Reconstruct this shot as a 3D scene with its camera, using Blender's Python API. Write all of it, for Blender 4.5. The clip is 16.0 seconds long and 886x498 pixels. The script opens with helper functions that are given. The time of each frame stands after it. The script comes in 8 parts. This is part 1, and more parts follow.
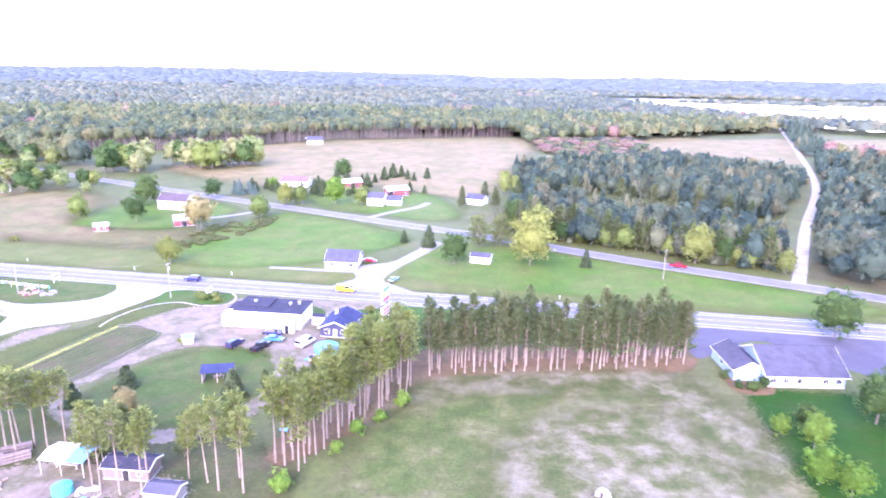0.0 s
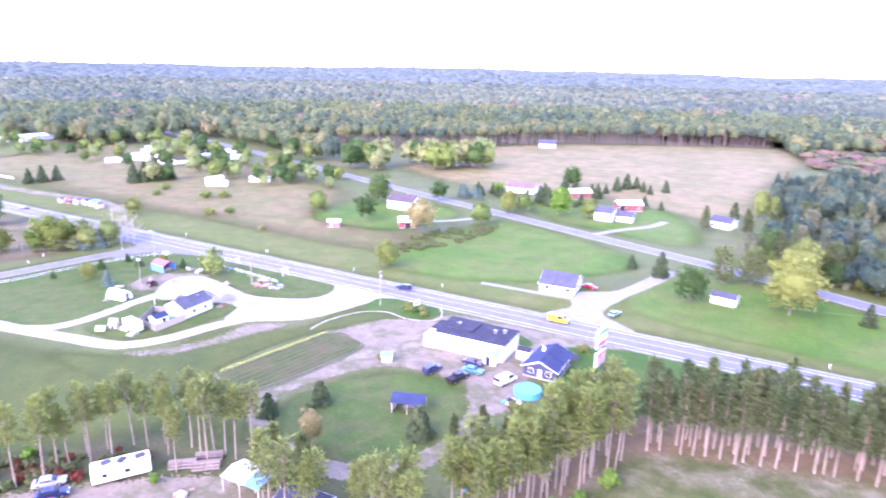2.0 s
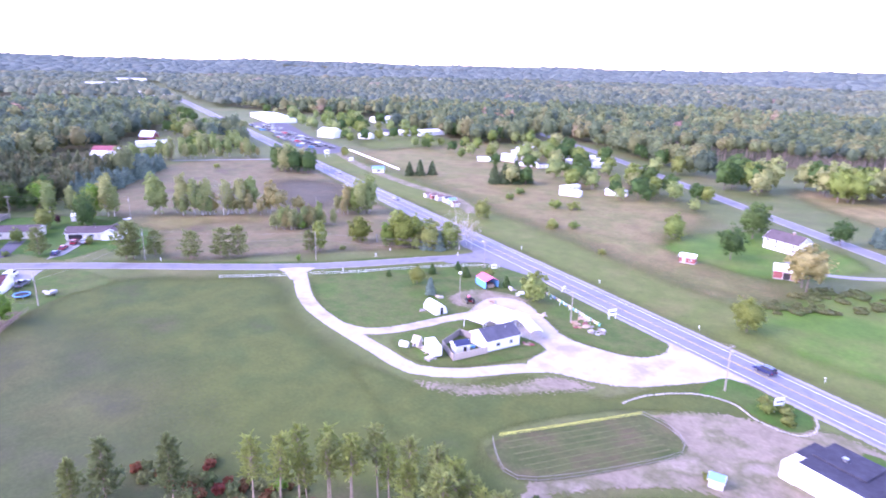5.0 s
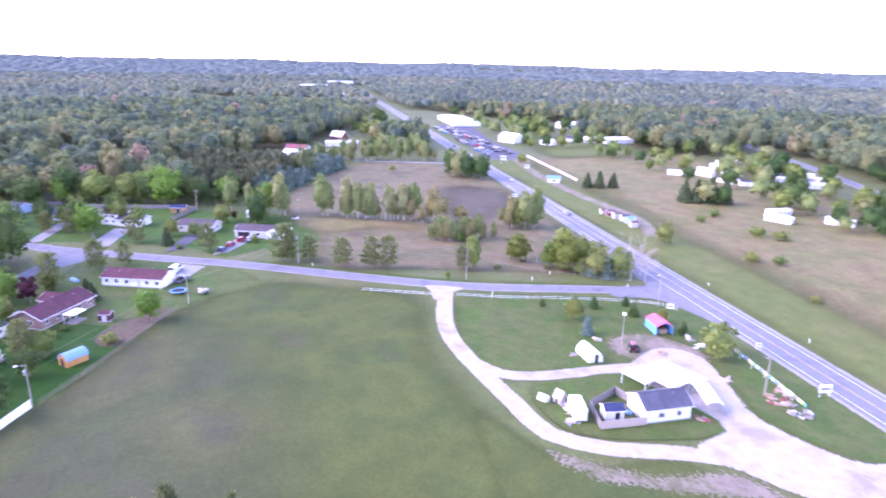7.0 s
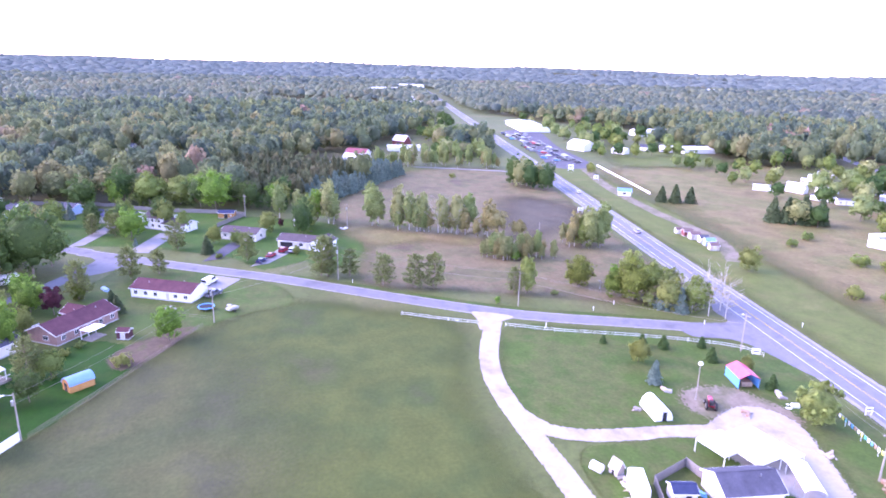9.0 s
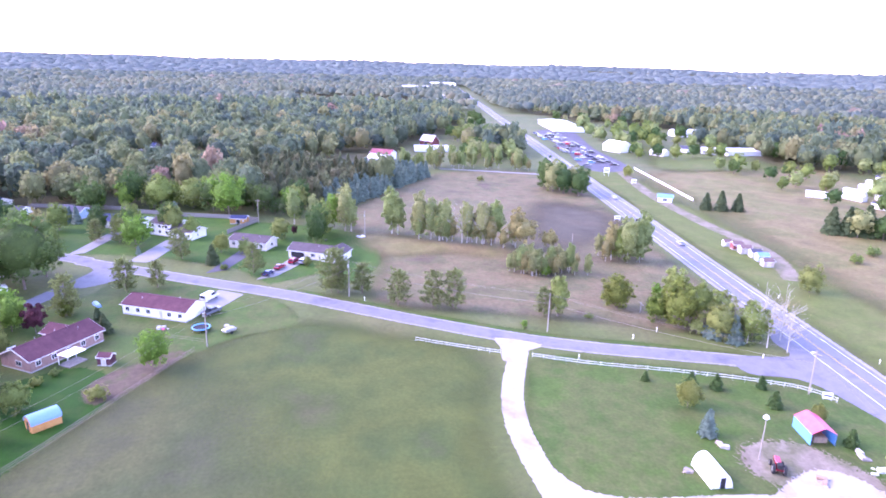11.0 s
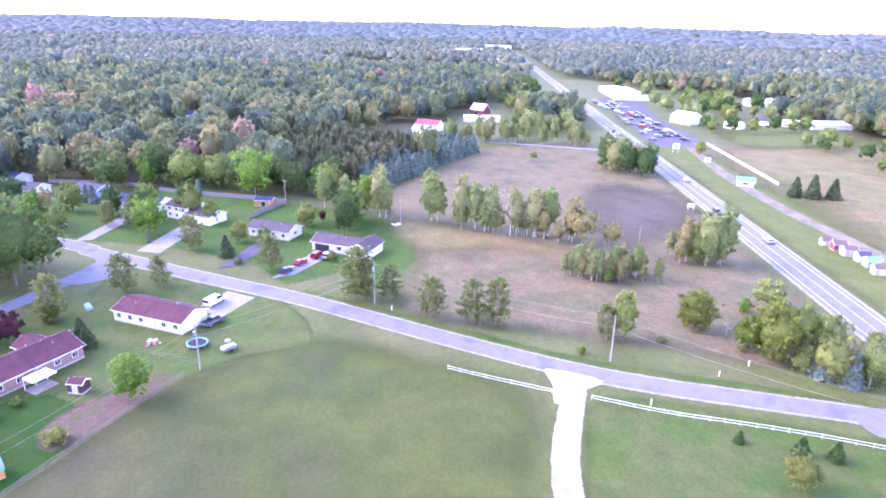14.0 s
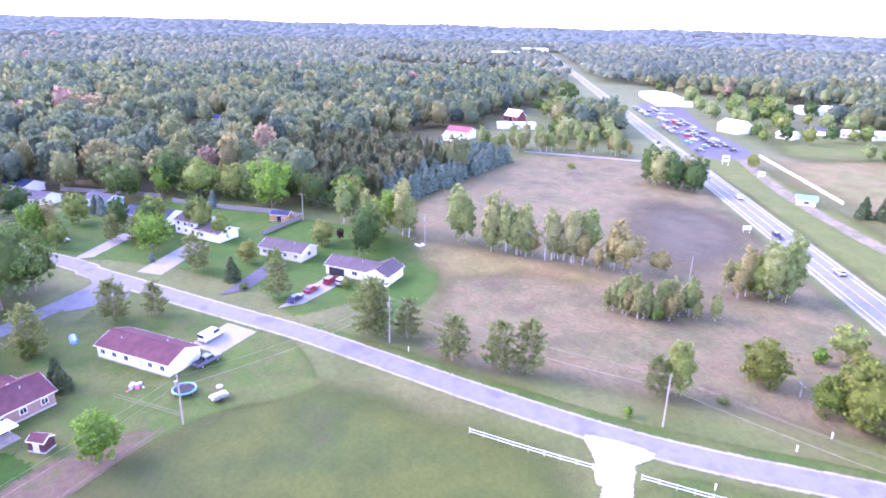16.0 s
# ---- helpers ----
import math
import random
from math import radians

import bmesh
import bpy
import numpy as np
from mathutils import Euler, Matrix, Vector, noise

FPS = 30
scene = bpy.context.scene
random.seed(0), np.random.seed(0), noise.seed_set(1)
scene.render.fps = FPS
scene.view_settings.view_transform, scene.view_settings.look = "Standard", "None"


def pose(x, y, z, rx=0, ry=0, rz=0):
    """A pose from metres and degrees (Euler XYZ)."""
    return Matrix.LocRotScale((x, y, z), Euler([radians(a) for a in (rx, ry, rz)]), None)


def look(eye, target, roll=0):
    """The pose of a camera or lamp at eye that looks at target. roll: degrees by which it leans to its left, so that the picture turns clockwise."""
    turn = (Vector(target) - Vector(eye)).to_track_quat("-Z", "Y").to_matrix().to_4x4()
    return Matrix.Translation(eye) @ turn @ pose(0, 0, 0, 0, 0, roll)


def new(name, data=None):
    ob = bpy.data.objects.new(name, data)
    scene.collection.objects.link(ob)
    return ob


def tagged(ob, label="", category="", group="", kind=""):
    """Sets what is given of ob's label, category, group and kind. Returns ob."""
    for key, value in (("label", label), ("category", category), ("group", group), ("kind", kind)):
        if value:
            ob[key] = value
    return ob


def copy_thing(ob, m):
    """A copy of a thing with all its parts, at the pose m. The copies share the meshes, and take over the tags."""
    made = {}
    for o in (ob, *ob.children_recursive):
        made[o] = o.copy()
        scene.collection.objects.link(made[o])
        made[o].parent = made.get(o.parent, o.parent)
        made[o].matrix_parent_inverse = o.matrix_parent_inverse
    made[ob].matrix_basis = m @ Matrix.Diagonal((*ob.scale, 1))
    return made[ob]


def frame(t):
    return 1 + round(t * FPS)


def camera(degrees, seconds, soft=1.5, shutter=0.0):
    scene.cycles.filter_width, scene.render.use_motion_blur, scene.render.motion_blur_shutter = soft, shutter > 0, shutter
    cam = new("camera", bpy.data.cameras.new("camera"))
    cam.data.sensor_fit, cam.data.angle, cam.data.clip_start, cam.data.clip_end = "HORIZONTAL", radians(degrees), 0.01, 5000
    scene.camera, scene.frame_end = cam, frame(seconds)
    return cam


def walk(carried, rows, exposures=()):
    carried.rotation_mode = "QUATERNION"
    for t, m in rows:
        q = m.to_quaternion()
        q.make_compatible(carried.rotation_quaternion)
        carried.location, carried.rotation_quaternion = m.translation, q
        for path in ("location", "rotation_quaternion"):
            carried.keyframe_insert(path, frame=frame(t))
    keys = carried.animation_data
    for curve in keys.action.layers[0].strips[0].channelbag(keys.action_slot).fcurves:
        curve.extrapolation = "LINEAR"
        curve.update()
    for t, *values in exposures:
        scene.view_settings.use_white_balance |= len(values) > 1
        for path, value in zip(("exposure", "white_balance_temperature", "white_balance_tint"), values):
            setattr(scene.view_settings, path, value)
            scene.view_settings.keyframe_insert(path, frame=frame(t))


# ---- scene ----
cam = camera(69.3, 16.0, soft=1.75, shutter=0.5)
PATH = [
    (0, (-1.412, 1.236, 62.619), (-1.333, 3.164, 62.092), 1.2),
    (0.5, (-1.303, 6.36, 63.004), (-1.354, 8.287, 62.471), 1.1),
    (1, (-1.206, 10.878, 63.455), (-1.466, 12.787, 62.919), 1.2),
    (1.5, (-0.998, 15.938, 63.835), (-1.482, 17.801, 63.295), 1.1),
    (2, (-2.079, 21.248, 63.984), (-2.684, 23.076, 63.443), 1.2),
    (2.5, (-3.282, 26.292, 64.239), (-4.163, 28.003, 63.694), 1.2),
    (3, (-4.231, 31.81, 64.454), (-5.298, 33.411, 63.905), 1.2),
    (3.5, (-6.232, 37.506, 64.5), (-7.34, 39.077, 63.95), 1.2),
    (4, (-8.623, 42.541, 64.173), (-9.792, 44.068, 63.625), 1.3),
    (4.5, (-11.069, 48.028, 64.201), (-12.441, 49.375, 63.651), 1.3),
    (4.7, (-12.474, 50.168, 64.119), (-13.905, 51.452, 63.567), 1.3),
    (6.8, (-29.104, 70.765, 63.3), (-30.848, 71.572, 62.746), 1.3),
    (7, (-30.658, 72.224, 63.301), (-32.438, 72.948, 62.746), 1.2),
    (7.5, (-34.359, 75.58, 63.524), (-36.184, 76.181, 62.97), 1.4),
    (8, (-38.55, 78.647, 63.456), (-40.386, 79.216, 62.902), 1.4),
    (8.5, (-42.841, 81.367, 63.17), (-44.684, 81.914, 62.619), 1.4),
    (9, (-47.295, 83.732, 62.883), (-49.145, 84.258, 62.334), 1.5),
    (11.5, (-69.55, 92.92, 62.264), (-71.423, 93.325, 61.692), 1.3),
    (12, (-74.018, 94.472, 62.246), (-75.89, 94.85, 61.651), 1.2),
    (12.5, (-78.882, 95.821, 62.198), (-80.752, 96.173, 61.581), 1.3),
    (13, (-83.713, 97.094, 62.355), (-85.581, 97.418, 61.717), 1.2),
    (13.5, (-88.502, 98.337, 62.51), (-90.369, 98.634, 61.856), 1.3),
    (14, (-93.45, 99.507, 62.658), (-95.317, 99.778, 61.995), 1.3),
    (14.5, (-98.353, 100.524, 62.719), (-100.224, 100.771, 62.057), 1.3),
    (15, (-103.182, 101.695, 62.548), (-105.057, 101.914, 61.887), 1.3),
    (15.5, (-107.792, 102.623, 62.65), (-109.67, 102.818, 61.991), 1.3),
    (16, (-112.477, 103.477, 62.68), (-114.357, 103.648, 62.021), 1.4),
]
walk(cam, [(t, look(eye, target, roll)) for t, eye, target, roll in PATH],
     [(0, 3.52, 6220, 57), (2, 3.40, 6240, 57), (3.5, 3.15, 6250, 58), (7.5, 2.95, 6260, 59), (9, 3.01, 6260, 59), (12.5, 3.26, 6250, 60), (16, 3.39, 6240, 60)])

# ---- light ----
SUN_ELEV, SUN_AZ = 32.0, 200.0  # degrees; azimuth clockwise from +y
world = bpy.data.worlds.new("overcast_sky")
scene.world = world
world.use_nodes = True
wn = world.node_tree.nodes
sky = wn.new("ShaderNodeTexSky")
sky.sky_type = "NISHITA"
sky.sun_disc = False
sky.sun_elevation, sky.sun_rotation = radians(SUN_ELEV), radians(SUN_AZ)
sky.dust_density, sky.air_density, sky.ozone_density = 0.3, 1.0, 1.0
wn["Background"].inputs["Strength"].default_value = 0.15
world.node_tree.links.new(sky.outputs[0], wn["Background"].inputs["Color"])
sun_data = bpy.data.lights.new("sun", "SUN")
sun_data.energy, sun_data.angle, sun_data.color = 0.6, radians(30), (1.0, 0.95, 0.88)
sun = new("sun", sun_data)
to_sun = Vector((math.sin(radians(SUN_AZ)) * math.cos(radians(SUN_ELEV)), math.cos(radians(SUN_AZ)) * math.cos(radians(SUN_ELEV)), math.sin(radians(SUN_ELEV))))
sun.matrix_basis = look(to_sun * 100, (0, 0, 0))


# ---- materials ----
def _tree(name):
    m = bpy.data.materials.new(name)
    m.use_nodes = True
    nt = m.node_tree
    nt.nodes.clear()

    def add(kind, **given):
        n = nt.nodes.new(kind)
        for key, v in given.items():
            key = key.replace("__", " ")
            if key in n.inputs:
                if hasattr(v, "is_output"):
                    nt.links.new(v, n.inputs[key])
                else:
                    n.inputs[key].default_value = v
        return n

    return m, nt, add


def _ramp(nt, fac, cols, low=0.33, high=0.67):
    r = nt.nodes.new("ShaderNodeValToRGB")
    nt.links.new(fac, r.inputs["Fac"])
    els = r.color_ramp.elements
    for n, c in enumerate(cols):
        at = low + (high - low) * n / max(1, len(cols) - 1)
        e = els[n] if n < 2 else els.new(at)
        e.position, e.color = at, (*c, 1)
    return r.outputs["Color"]


def _times(nt, color, fac, low, high):
    """color times a grey between low and high by fac."""
    mr = nt.nodes.new("ShaderNodeMapRange")
    nt.links.new(fac, mr.inputs["Value"])
    mr.inputs["To Min"].default_value, mr.inputs["To Max"].default_value = low, high
    mx = nt.nodes.new("ShaderNodeMix")
    mx.data_type, mx.blend_type = "RGBA", "MULTIPLY"
    mx.inputs[0].default_value = 1.0
    nt.links.new(color, mx.inputs[6])
    nt.links.new(mr.outputs["Result"], mx.inputs[7])
    return mx.outputs[2]


def surface(name, cols, scale=0.5, fine=6.0, vary=0.25, rough=0.8, metal=0.0, bump=0.0, bump_scale=None, fade=False, stretch=(1, 1, 1), random_by="", detail=5.0, waves=0.0, wave_axis="Z", spec=0.3, blend=False):
    """A procedural surface: cols blended by a broad noise of the given scale (1/m), darker and lighter by a fine one."""
    m, nt, add = _tree(name)
    co = add("ShaderNodeTexCoord").outputs["Object"]
    mp = add("ShaderNodeMapping", Vector=co)
    mp.inputs["Scale"].default_value = stretch
    broad = add("ShaderNodeTexNoise", Vector=mp.outputs[0], Scale=scale, Detail=detail, Roughness=0.6)
    small = add("ShaderNodeTexNoise", Vector=mp.outputs[0], Scale=fine, Detail=3.0, Roughness=0.6)
    color = _ramp(nt, broad.outputs["Fac"], cols if len(cols) > 1 else cols * 2)
    mid = add("ShaderNodeTexNoise", Vector=mp.outputs[0], Scale=math.sqrt(scale * fine) * 0.7, Detail=6.0, Roughness=0.7)
    color = _times(nt, color, mid.outputs["Fac"], 1 - 1.3 * vary, 1 + 1.3 * vary)
    color = _times(nt, color, small.outputs["Fac"], 1 - vary, 1 + vary)
    if random_by == "object":
        color = _times(nt, color, add("ShaderNodeObjectInfo").outputs["Random"], 0.82, 1.18)
    bsdf = add("ShaderNodeBsdfPrincipled", Base__Color=color, Roughness=rough, Metallic=metal)
    bsdf.inputs["Specular IOR Level"].default_value = 0.13 if fade else spec
    height = small.outputs["Fac"]
    if waves:
        wv = nt.nodes.new("ShaderNodeTexWave")
        wv.wave_type, wv.bands_direction, wv.wave_profile = "BANDS", wave_axis, "SAW"
        nt.links.new(co, wv.inputs["Vector"])
        wv.inputs["Scale"].default_value = waves
        height = wv.outputs["Fac"]
    if bump:
        bp = add("ShaderNodeBump", Strength=bump, Distance=bump_scale or 0.05, Height=height)
        nt.links.new(bp.outputs[0], bsdf.inputs["Normal"])
    out = add("ShaderNodeOutputMaterial")
    shader = bsdf.outputs[0]
    if fade:
        at = nt.nodes.new("ShaderNodeAttribute")
        at.attribute_name = "fade"
        edge = add("ShaderNodeTexNoise", Vector=co, Scale=1.5 if not blend else 7.0, Detail=5.0 if not blend else 3.0, Roughness=0.6)
        s1 = nt.nodes.new("ShaderNodeMath")
        s1.operation = "MULTIPLY_ADD"
        nt.links.new(edge.outputs["Fac"], s1.inputs[0])
        raggedness = 2.2 if blend else 1.5
        s1.inputs[1].default_value = raggedness
        nt.links.new(at.outputs["Fac"], s1.inputs[2])
        mr = nt.nodes.new("ShaderNodeMapRange")
        nt.links.new(s1.outputs[0], mr.inputs["Value"])
        mr.inputs["From Min"].default_value, mr.inputs["From Max"].default_value = 0.495 + raggedness / 2, 0.505 + raggedness / 2
        clear = add("ShaderNodeBsdfTransparent")
        mix = nt.nodes.new("ShaderNodeMixShader")
        nt.links.new(mr.outputs["Result"], mix.inputs[0])
        nt.links.new(clear.outputs[0], mix.inputs[1])
        nt.links.new(shader, mix.inputs[2])
        shader = mix.outputs[0]
    nt.links.new(shader, out.inputs[0])
    return m


def foliage(name, cols, by="object", vary=0.26, through_light=0.42):
    """Leaves: one hue a tree, lighter and darker from clump to clump, a little light let through."""
    m, nt, add = _tree(name)
    if by == "object":
        fac = add("ShaderNodeObjectInfo").outputs["Random"]
    else:
        at = nt.nodes.new("ShaderNodeAttribute")
        at.attribute_name = "tint"
        fac = at.outputs["Fac"]
    color = _ramp(nt, fac, cols, 0.0, 1.0)
    color = _times(nt, color, add("ShaderNodeNewGeometry").outputs["Random Per Island"], 1 - vary, 1 + vary)
    nz = add("ShaderNodeTexNoise", Vector=add("ShaderNodeTexCoord").outputs["Object"], Scale=1.5, Detail=6.0, Roughness=0.75)
    color = _times(nt, color, nz.outputs["Fac"], 0.35, 1.65)
    d = add("ShaderNodeBsdfPrincipled", Base__Color=color, Roughness=0.6)
    d.inputs["Specular IOR Level"].default_value = 0.14
    rough = add("ShaderNodeTexNoise", Vector=add("ShaderNodeTexCoord").outputs["Object"], Scale=1.6, Detail=5.0, Roughness=0.75)
    bp = add("ShaderNodeBump", Strength=1.0, Distance=0.5, Height=rough.outputs["Fac"])
    nt.links.new(bp.outputs[0], d.inputs["Normal"])
    t = add("ShaderNodeBsdfTranslucent", Color=color)
    mix = nt.nodes.new("ShaderNodeMixShader")
    mix.inputs[0].default_value = through_light
    nt.links.new(d.outputs[0], mix.inputs[1])
    nt.links.new(t.outputs[0], mix.inputs[2])
    out = add("ShaderNodeOutputMaterial")
    nt.links.new(mix.outputs[0], out.inputs[0])
    return m


def glossy(name, col, rough=0.25, metal=0.0, coat=0.0):
    m, nt, add = _tree(name)
    nz = add("ShaderNodeTexNoise", Vector=add("ShaderNodeTexCoord").outputs["Object"], Scale=3.0, Detail=4.0)
    color = _ramp(nt, nz.outputs["Fac"], [tuple(v * 0.9 for v in col), col])
    b = add("ShaderNodeBsdfPrincipled", Base__Color=color, Roughness=rough, Metallic=metal)
    b.inputs["Coat Weight"].default_value = coat
    out = add("ShaderNodeOutputMaterial")
    nt.links.new(b.outputs[0], out.inputs[0])
    return m


# ground covers
M_GROUND = surface("meadow", [(0.095, 0.1, 0.0281), (0.078, 0.1, 0.0235), (0.115, 0.11, 0.0394)], 0.02, 0.8, 0.36, bump=0.4, bump_scale=0.3)
M_LAWN = surface("mown_grass", [(0.047, 0.0861, 0.0166), (0.0568, 0.0974, 0.0185), (0.0784, 0.0955, 0.0273), (0.049, 0.0899, 0.0175), (0.0686, 0.0964, 0.0234)], 0.06, 1.5, 0.34, fade=True, bump=0.3, bump_scale=0.1, detail=9, blend=True)
M_BRIGHT = surface("bright_grass", [(0.0539, 0.1149, 0.0156), (0.0686, 0.1302, 0.0185), (0.096, 0.1282, 0.0292), (0.0608, 0.1231, 0.0175)], 0.035, 0.9, 0.3, fade=True, detail=8, blend=True)
M_YARD = surface("watered_lawn", [(0.032, 0.0828, 0.012), (0.042, 0.0966, 0.0144), (0.063, 0.0948, 0.0216)], 0.1, 2.0, 0.32, fade=True, detail=8)
M_HAYFIELD = surface("mown_field", [(0.0627, 0.0627, 0.0283), (0.051, 0.0741, 0.0185), (0.0725, 0.0893, 0.0205), (0.0549, 0.076, 0.0185), (0.0686, 0.0703, 0.0283)], 0.024, 1.3, 0.3, fade=True, detail=9, bump=0.3, bump_scale=0.15, blend=True)
M_GREYFIELD = surface("grey_brown_field", [(0.0625, 0.0621, 0.0337), (0.0562, 0.0702, 0.0247), (0.075, 0.081, 0.0293), (0.06, 0.0621, 0.0326)], 0.03, 1.3, 0.34, fade=True, detail=9, blend=True)
M_LUSH = surface("lush_lawn", [(0.008, 0.052, 0.003), (0.012, 0.06, 0.004), (0.024, 0.06, 0.007)], 0.12, 2.0, 0.28, fade=True)
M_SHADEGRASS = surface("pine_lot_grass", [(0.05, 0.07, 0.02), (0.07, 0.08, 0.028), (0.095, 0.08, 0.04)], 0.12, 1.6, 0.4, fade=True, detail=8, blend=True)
M_VERGE = surface("roadside_grass", [(0.105, 0.118, 0.0319), (0.09, 0.116, 0.0263), (0.13, 0.128, 0.0422)], 0.05, 1.2, 0.32, fade=True, detail=8, blend=True)
M_BROWN = surface("withered_field", [(0.1176, 0.092, 0.0519), (0.1302, 0.118, 0.0568), (0.1575, 0.121, 0.0647), (0.1155, 0.112, 0.0519), (0.1134, 0.086, 0.0549)], 0.05, 0.9, 0.42, fade=True, bump=0.7, bump_scale=0.4, detail=9, blend=True)
M_DARKWEED = surface("dark_weeds", [(0.078, 0.066, 0.046), (0.086, 0.076, 0.050), (0.100, 0.080, 0.052)], 0.06, 0.9, 0.35, fade=True, bump=0.6, bump_scale=0.4, detail=9, blend=True)
M_TAN = surface("dry_grass_field", [(0.165, 0.1325, 0.0567), (0.209, 0.1622, 0.0735), (0.1518, 0.1378, 0.0525), (0.187, 0.1431, 0.0651)], 0.03, 0.8, 0.42, fade=True, detail=9, bump=0.4, bump_scale=0.3, blend=True)
M_OLIVE = surface("rough_meadow", [(0.1503, 0.1239, 0.0497), (0.1314, 0.1281, 0.0445), (0.1725, 0.1365, 0.058), (0.1391, 0.1113, 0.0486)], 0.04, 0.8, 0.42, fade=True, detail=9, bump=0.5, bump_scale=0.3, blend=True)
M_STRAW = surface("straw_meadow", [(0.05, 0.082, 0.02), (0.07, 0.098, 0.025), (0.098, 0.112, 0.036), (0.165, 0.15, 0.075)], 0.11, 1.6, 0.45, fade=True, bump=0.6, bump_scale=0.3, detail=8, blend=True)
M_BLEACHED = surface("bleached_straw", [(0.056, 0.0779, 0.0208), (0.088, 0.0968, 0.0336), (0.16, 0.146, 0.08), (0.216, 0.1927, 0.124)], 0.16, 1.8, 0.4, fade=True, detail=8, blend=True)
M_GRAVEL = surface("white_gravel", [(0.31, 0.275, 0.24), (0.37, 0.33, 0.29), (0.26, 0.225, 0.185)], 0.12, 3.0, 0.14, fade=True)
M_DIRT = surface("sandy_dirt", [(0.165, 0.135, 0.092), (0.22, 0.178, 0.13), (0.13, 0.122, 0.066), (0.25, 0.205, 0.155)], 0.1, 1.5, 0.3, fade=True, detail=8)
M_SOIL = surface("garden_soil", [(0.085, 0.062, 0.042), (0.11, 0.08, 0.052), (0.075, 0.078, 0.03)], 0.3, 2.5, 0.35, fade=True, blend=True)
M_NEEDLES = surface("pine_needle_floor", [(0.115, 0.075, 0.036), (0.16, 0.10, 0.048), (0.09, 0.08, 0.032)], 0.15, 2.0, 0.3, fade=True)
M_FLOOR = surface("forest_floor", [(0.085, 0.085, 0.036), (0.10, 0.09, 0.045)], 0.05, 0.8, 0.3, fade=True, blend=True)
M_CROP = surface("row_crop_leaves", [(0.085, 0.095, 0.033), (0.11, 0.115, 0.045), (0.08, 0.10, 0.032)], 0.8, 5.0, 0.35, bump=0.6, bump_scale=0.1)
M_ASPHALT = surface("grey_asphalt", [(0.135, 0.135, 0.158), (0.16, 0.16, 0.182), (0.12, 0.12, 0.145)], 0.2, 4.0, 0.14, rough=0.75)
M_LOCAL = surface("worn_asphalt", [(0.1496, 0.147, 0.1632), (0.1804, 0.176, 0.1883), (0.132, 0.1294, 0.1423)], 0.15, 3.0, 0.14, fade=True)
M_DARKLOT = surface("fresh_asphalt", [(0.085, 0.08, 0.095), (0.11, 0.105, 0.12)], 0.1, 3.0, 0.15, fade=True)
M_SHOULDER = surface("road_shoulder", [(0.25, 0.235, 0.225), (0.29, 0.27, 0.26), (0.21, 0.20, 0.17)], 0.2, 3.0, 0.15, fade=True)
M_CONCRETE = surface("pale_concrete", [(0.2296, 0.2173, 0.2132), (0.2706, 0.2542, 0.246)], 0.3, 3.0, 0.1, fade=True)
M_ROADPAINT = surface("white_road_paint", [(0.62, 0.61, 0.60), (0.72, 0.71, 0.70)], 0.8, 6.0, 0.15)
M_YELLOWPAINT = surface("yellow_road_paint", [(0.5, 0.36, 0.06), (0.58, 0.42, 0.08)], 0.8, 6.0, 0.15)
# buildings
M_WHITE = surface("white_siding", [(0.74, 0.73, 0.72), (0.80, 0.79, 0.78)], 0.4, 3.0, 0.06, rough=0.6, bump=0.35, bump_scale=0.02, waves=4.0)
M_CREAM = surface("cream_siding", [(0.62, 0.58, 0.52), (0.68, 0.64, 0.58)], 0.4, 3.0, 0.06, rough=0.6, bump=0.35, bump_scale=0.02, waves=4.0)
M_TAUPE = surface("taupe_siding", [(0.42, 0.37, 0.34), (0.47, 0.42, 0.39)], 0.4, 3.0, 0.08, rough=0.6, bump=0.35, bump_scale=0.02, waves=4.0)
M_BLUEWALL = surface("pale_blue_siding", [(0.24, 0.35, 0.48), (0.28, 0.40, 0.53)], 0.4, 3.0, 0.08, rough=0.6, bump=0.35, bump_scale=0.02, waves=4.0)
M_NAVYWALL = surface("navy_siding", [(0.045, 0.05, 0.09), (0.06, 0.065, 0.11)], 0.4, 3.0, 0.1, rough=0.6, bump=0.35, bump_scale=0.02, waves=4.0)
M_REDWALL = surface("barn_red_boards", [(0.208, 0.0605, 0.0605), (0.264, 0.0825, 0.077)], 0.4, 4.0, 0.2, rough=0.75, bump=0.3, bump_scale=0.02, waves=3.0, wave_axis="X")
M_BRICK = surface("brown_brick", [(0.25, 0.15, 0.13), (0.31, 0.20, 0.17)], 1.0, 12.0, 0.25, rough=0.85, bump=0.4, bump_scale=0.02)
M_WOOD = surface("orange_cedar_boards", [(0.4, 0.184, 0.056), (0.464, 0.232, 0.08)], 0.6, 6.0, 0.2, rough=0.7, bump=0.3, bump_scale=0.02, waves=3.0, wave_axis="X")
M_GREYWOOD = surface("weathered_boards", [(0.195, 0.1755, 0.1625), (0.247, 0.221, 0.2015), (0.156, 0.143, 0.13)], 0.5, 6.0, 0.2, rough=0.85)
M_TANWOOD = surface("tan_fence_boards", [(0.42, 0.33, 0.27), (0.5, 0.4, 0.33)], 0.5, 6.0, 0.2, rough=0.85)
M_POLE = surface("bleached_pole_wood", [(0.2661, 0.2341, 0.2035), (0.3168, 0.2834, 0.2453)], 0.6, 5.0, 0.15, rough=0.85, stretch=(0.6336, 0.616, 0.0598))


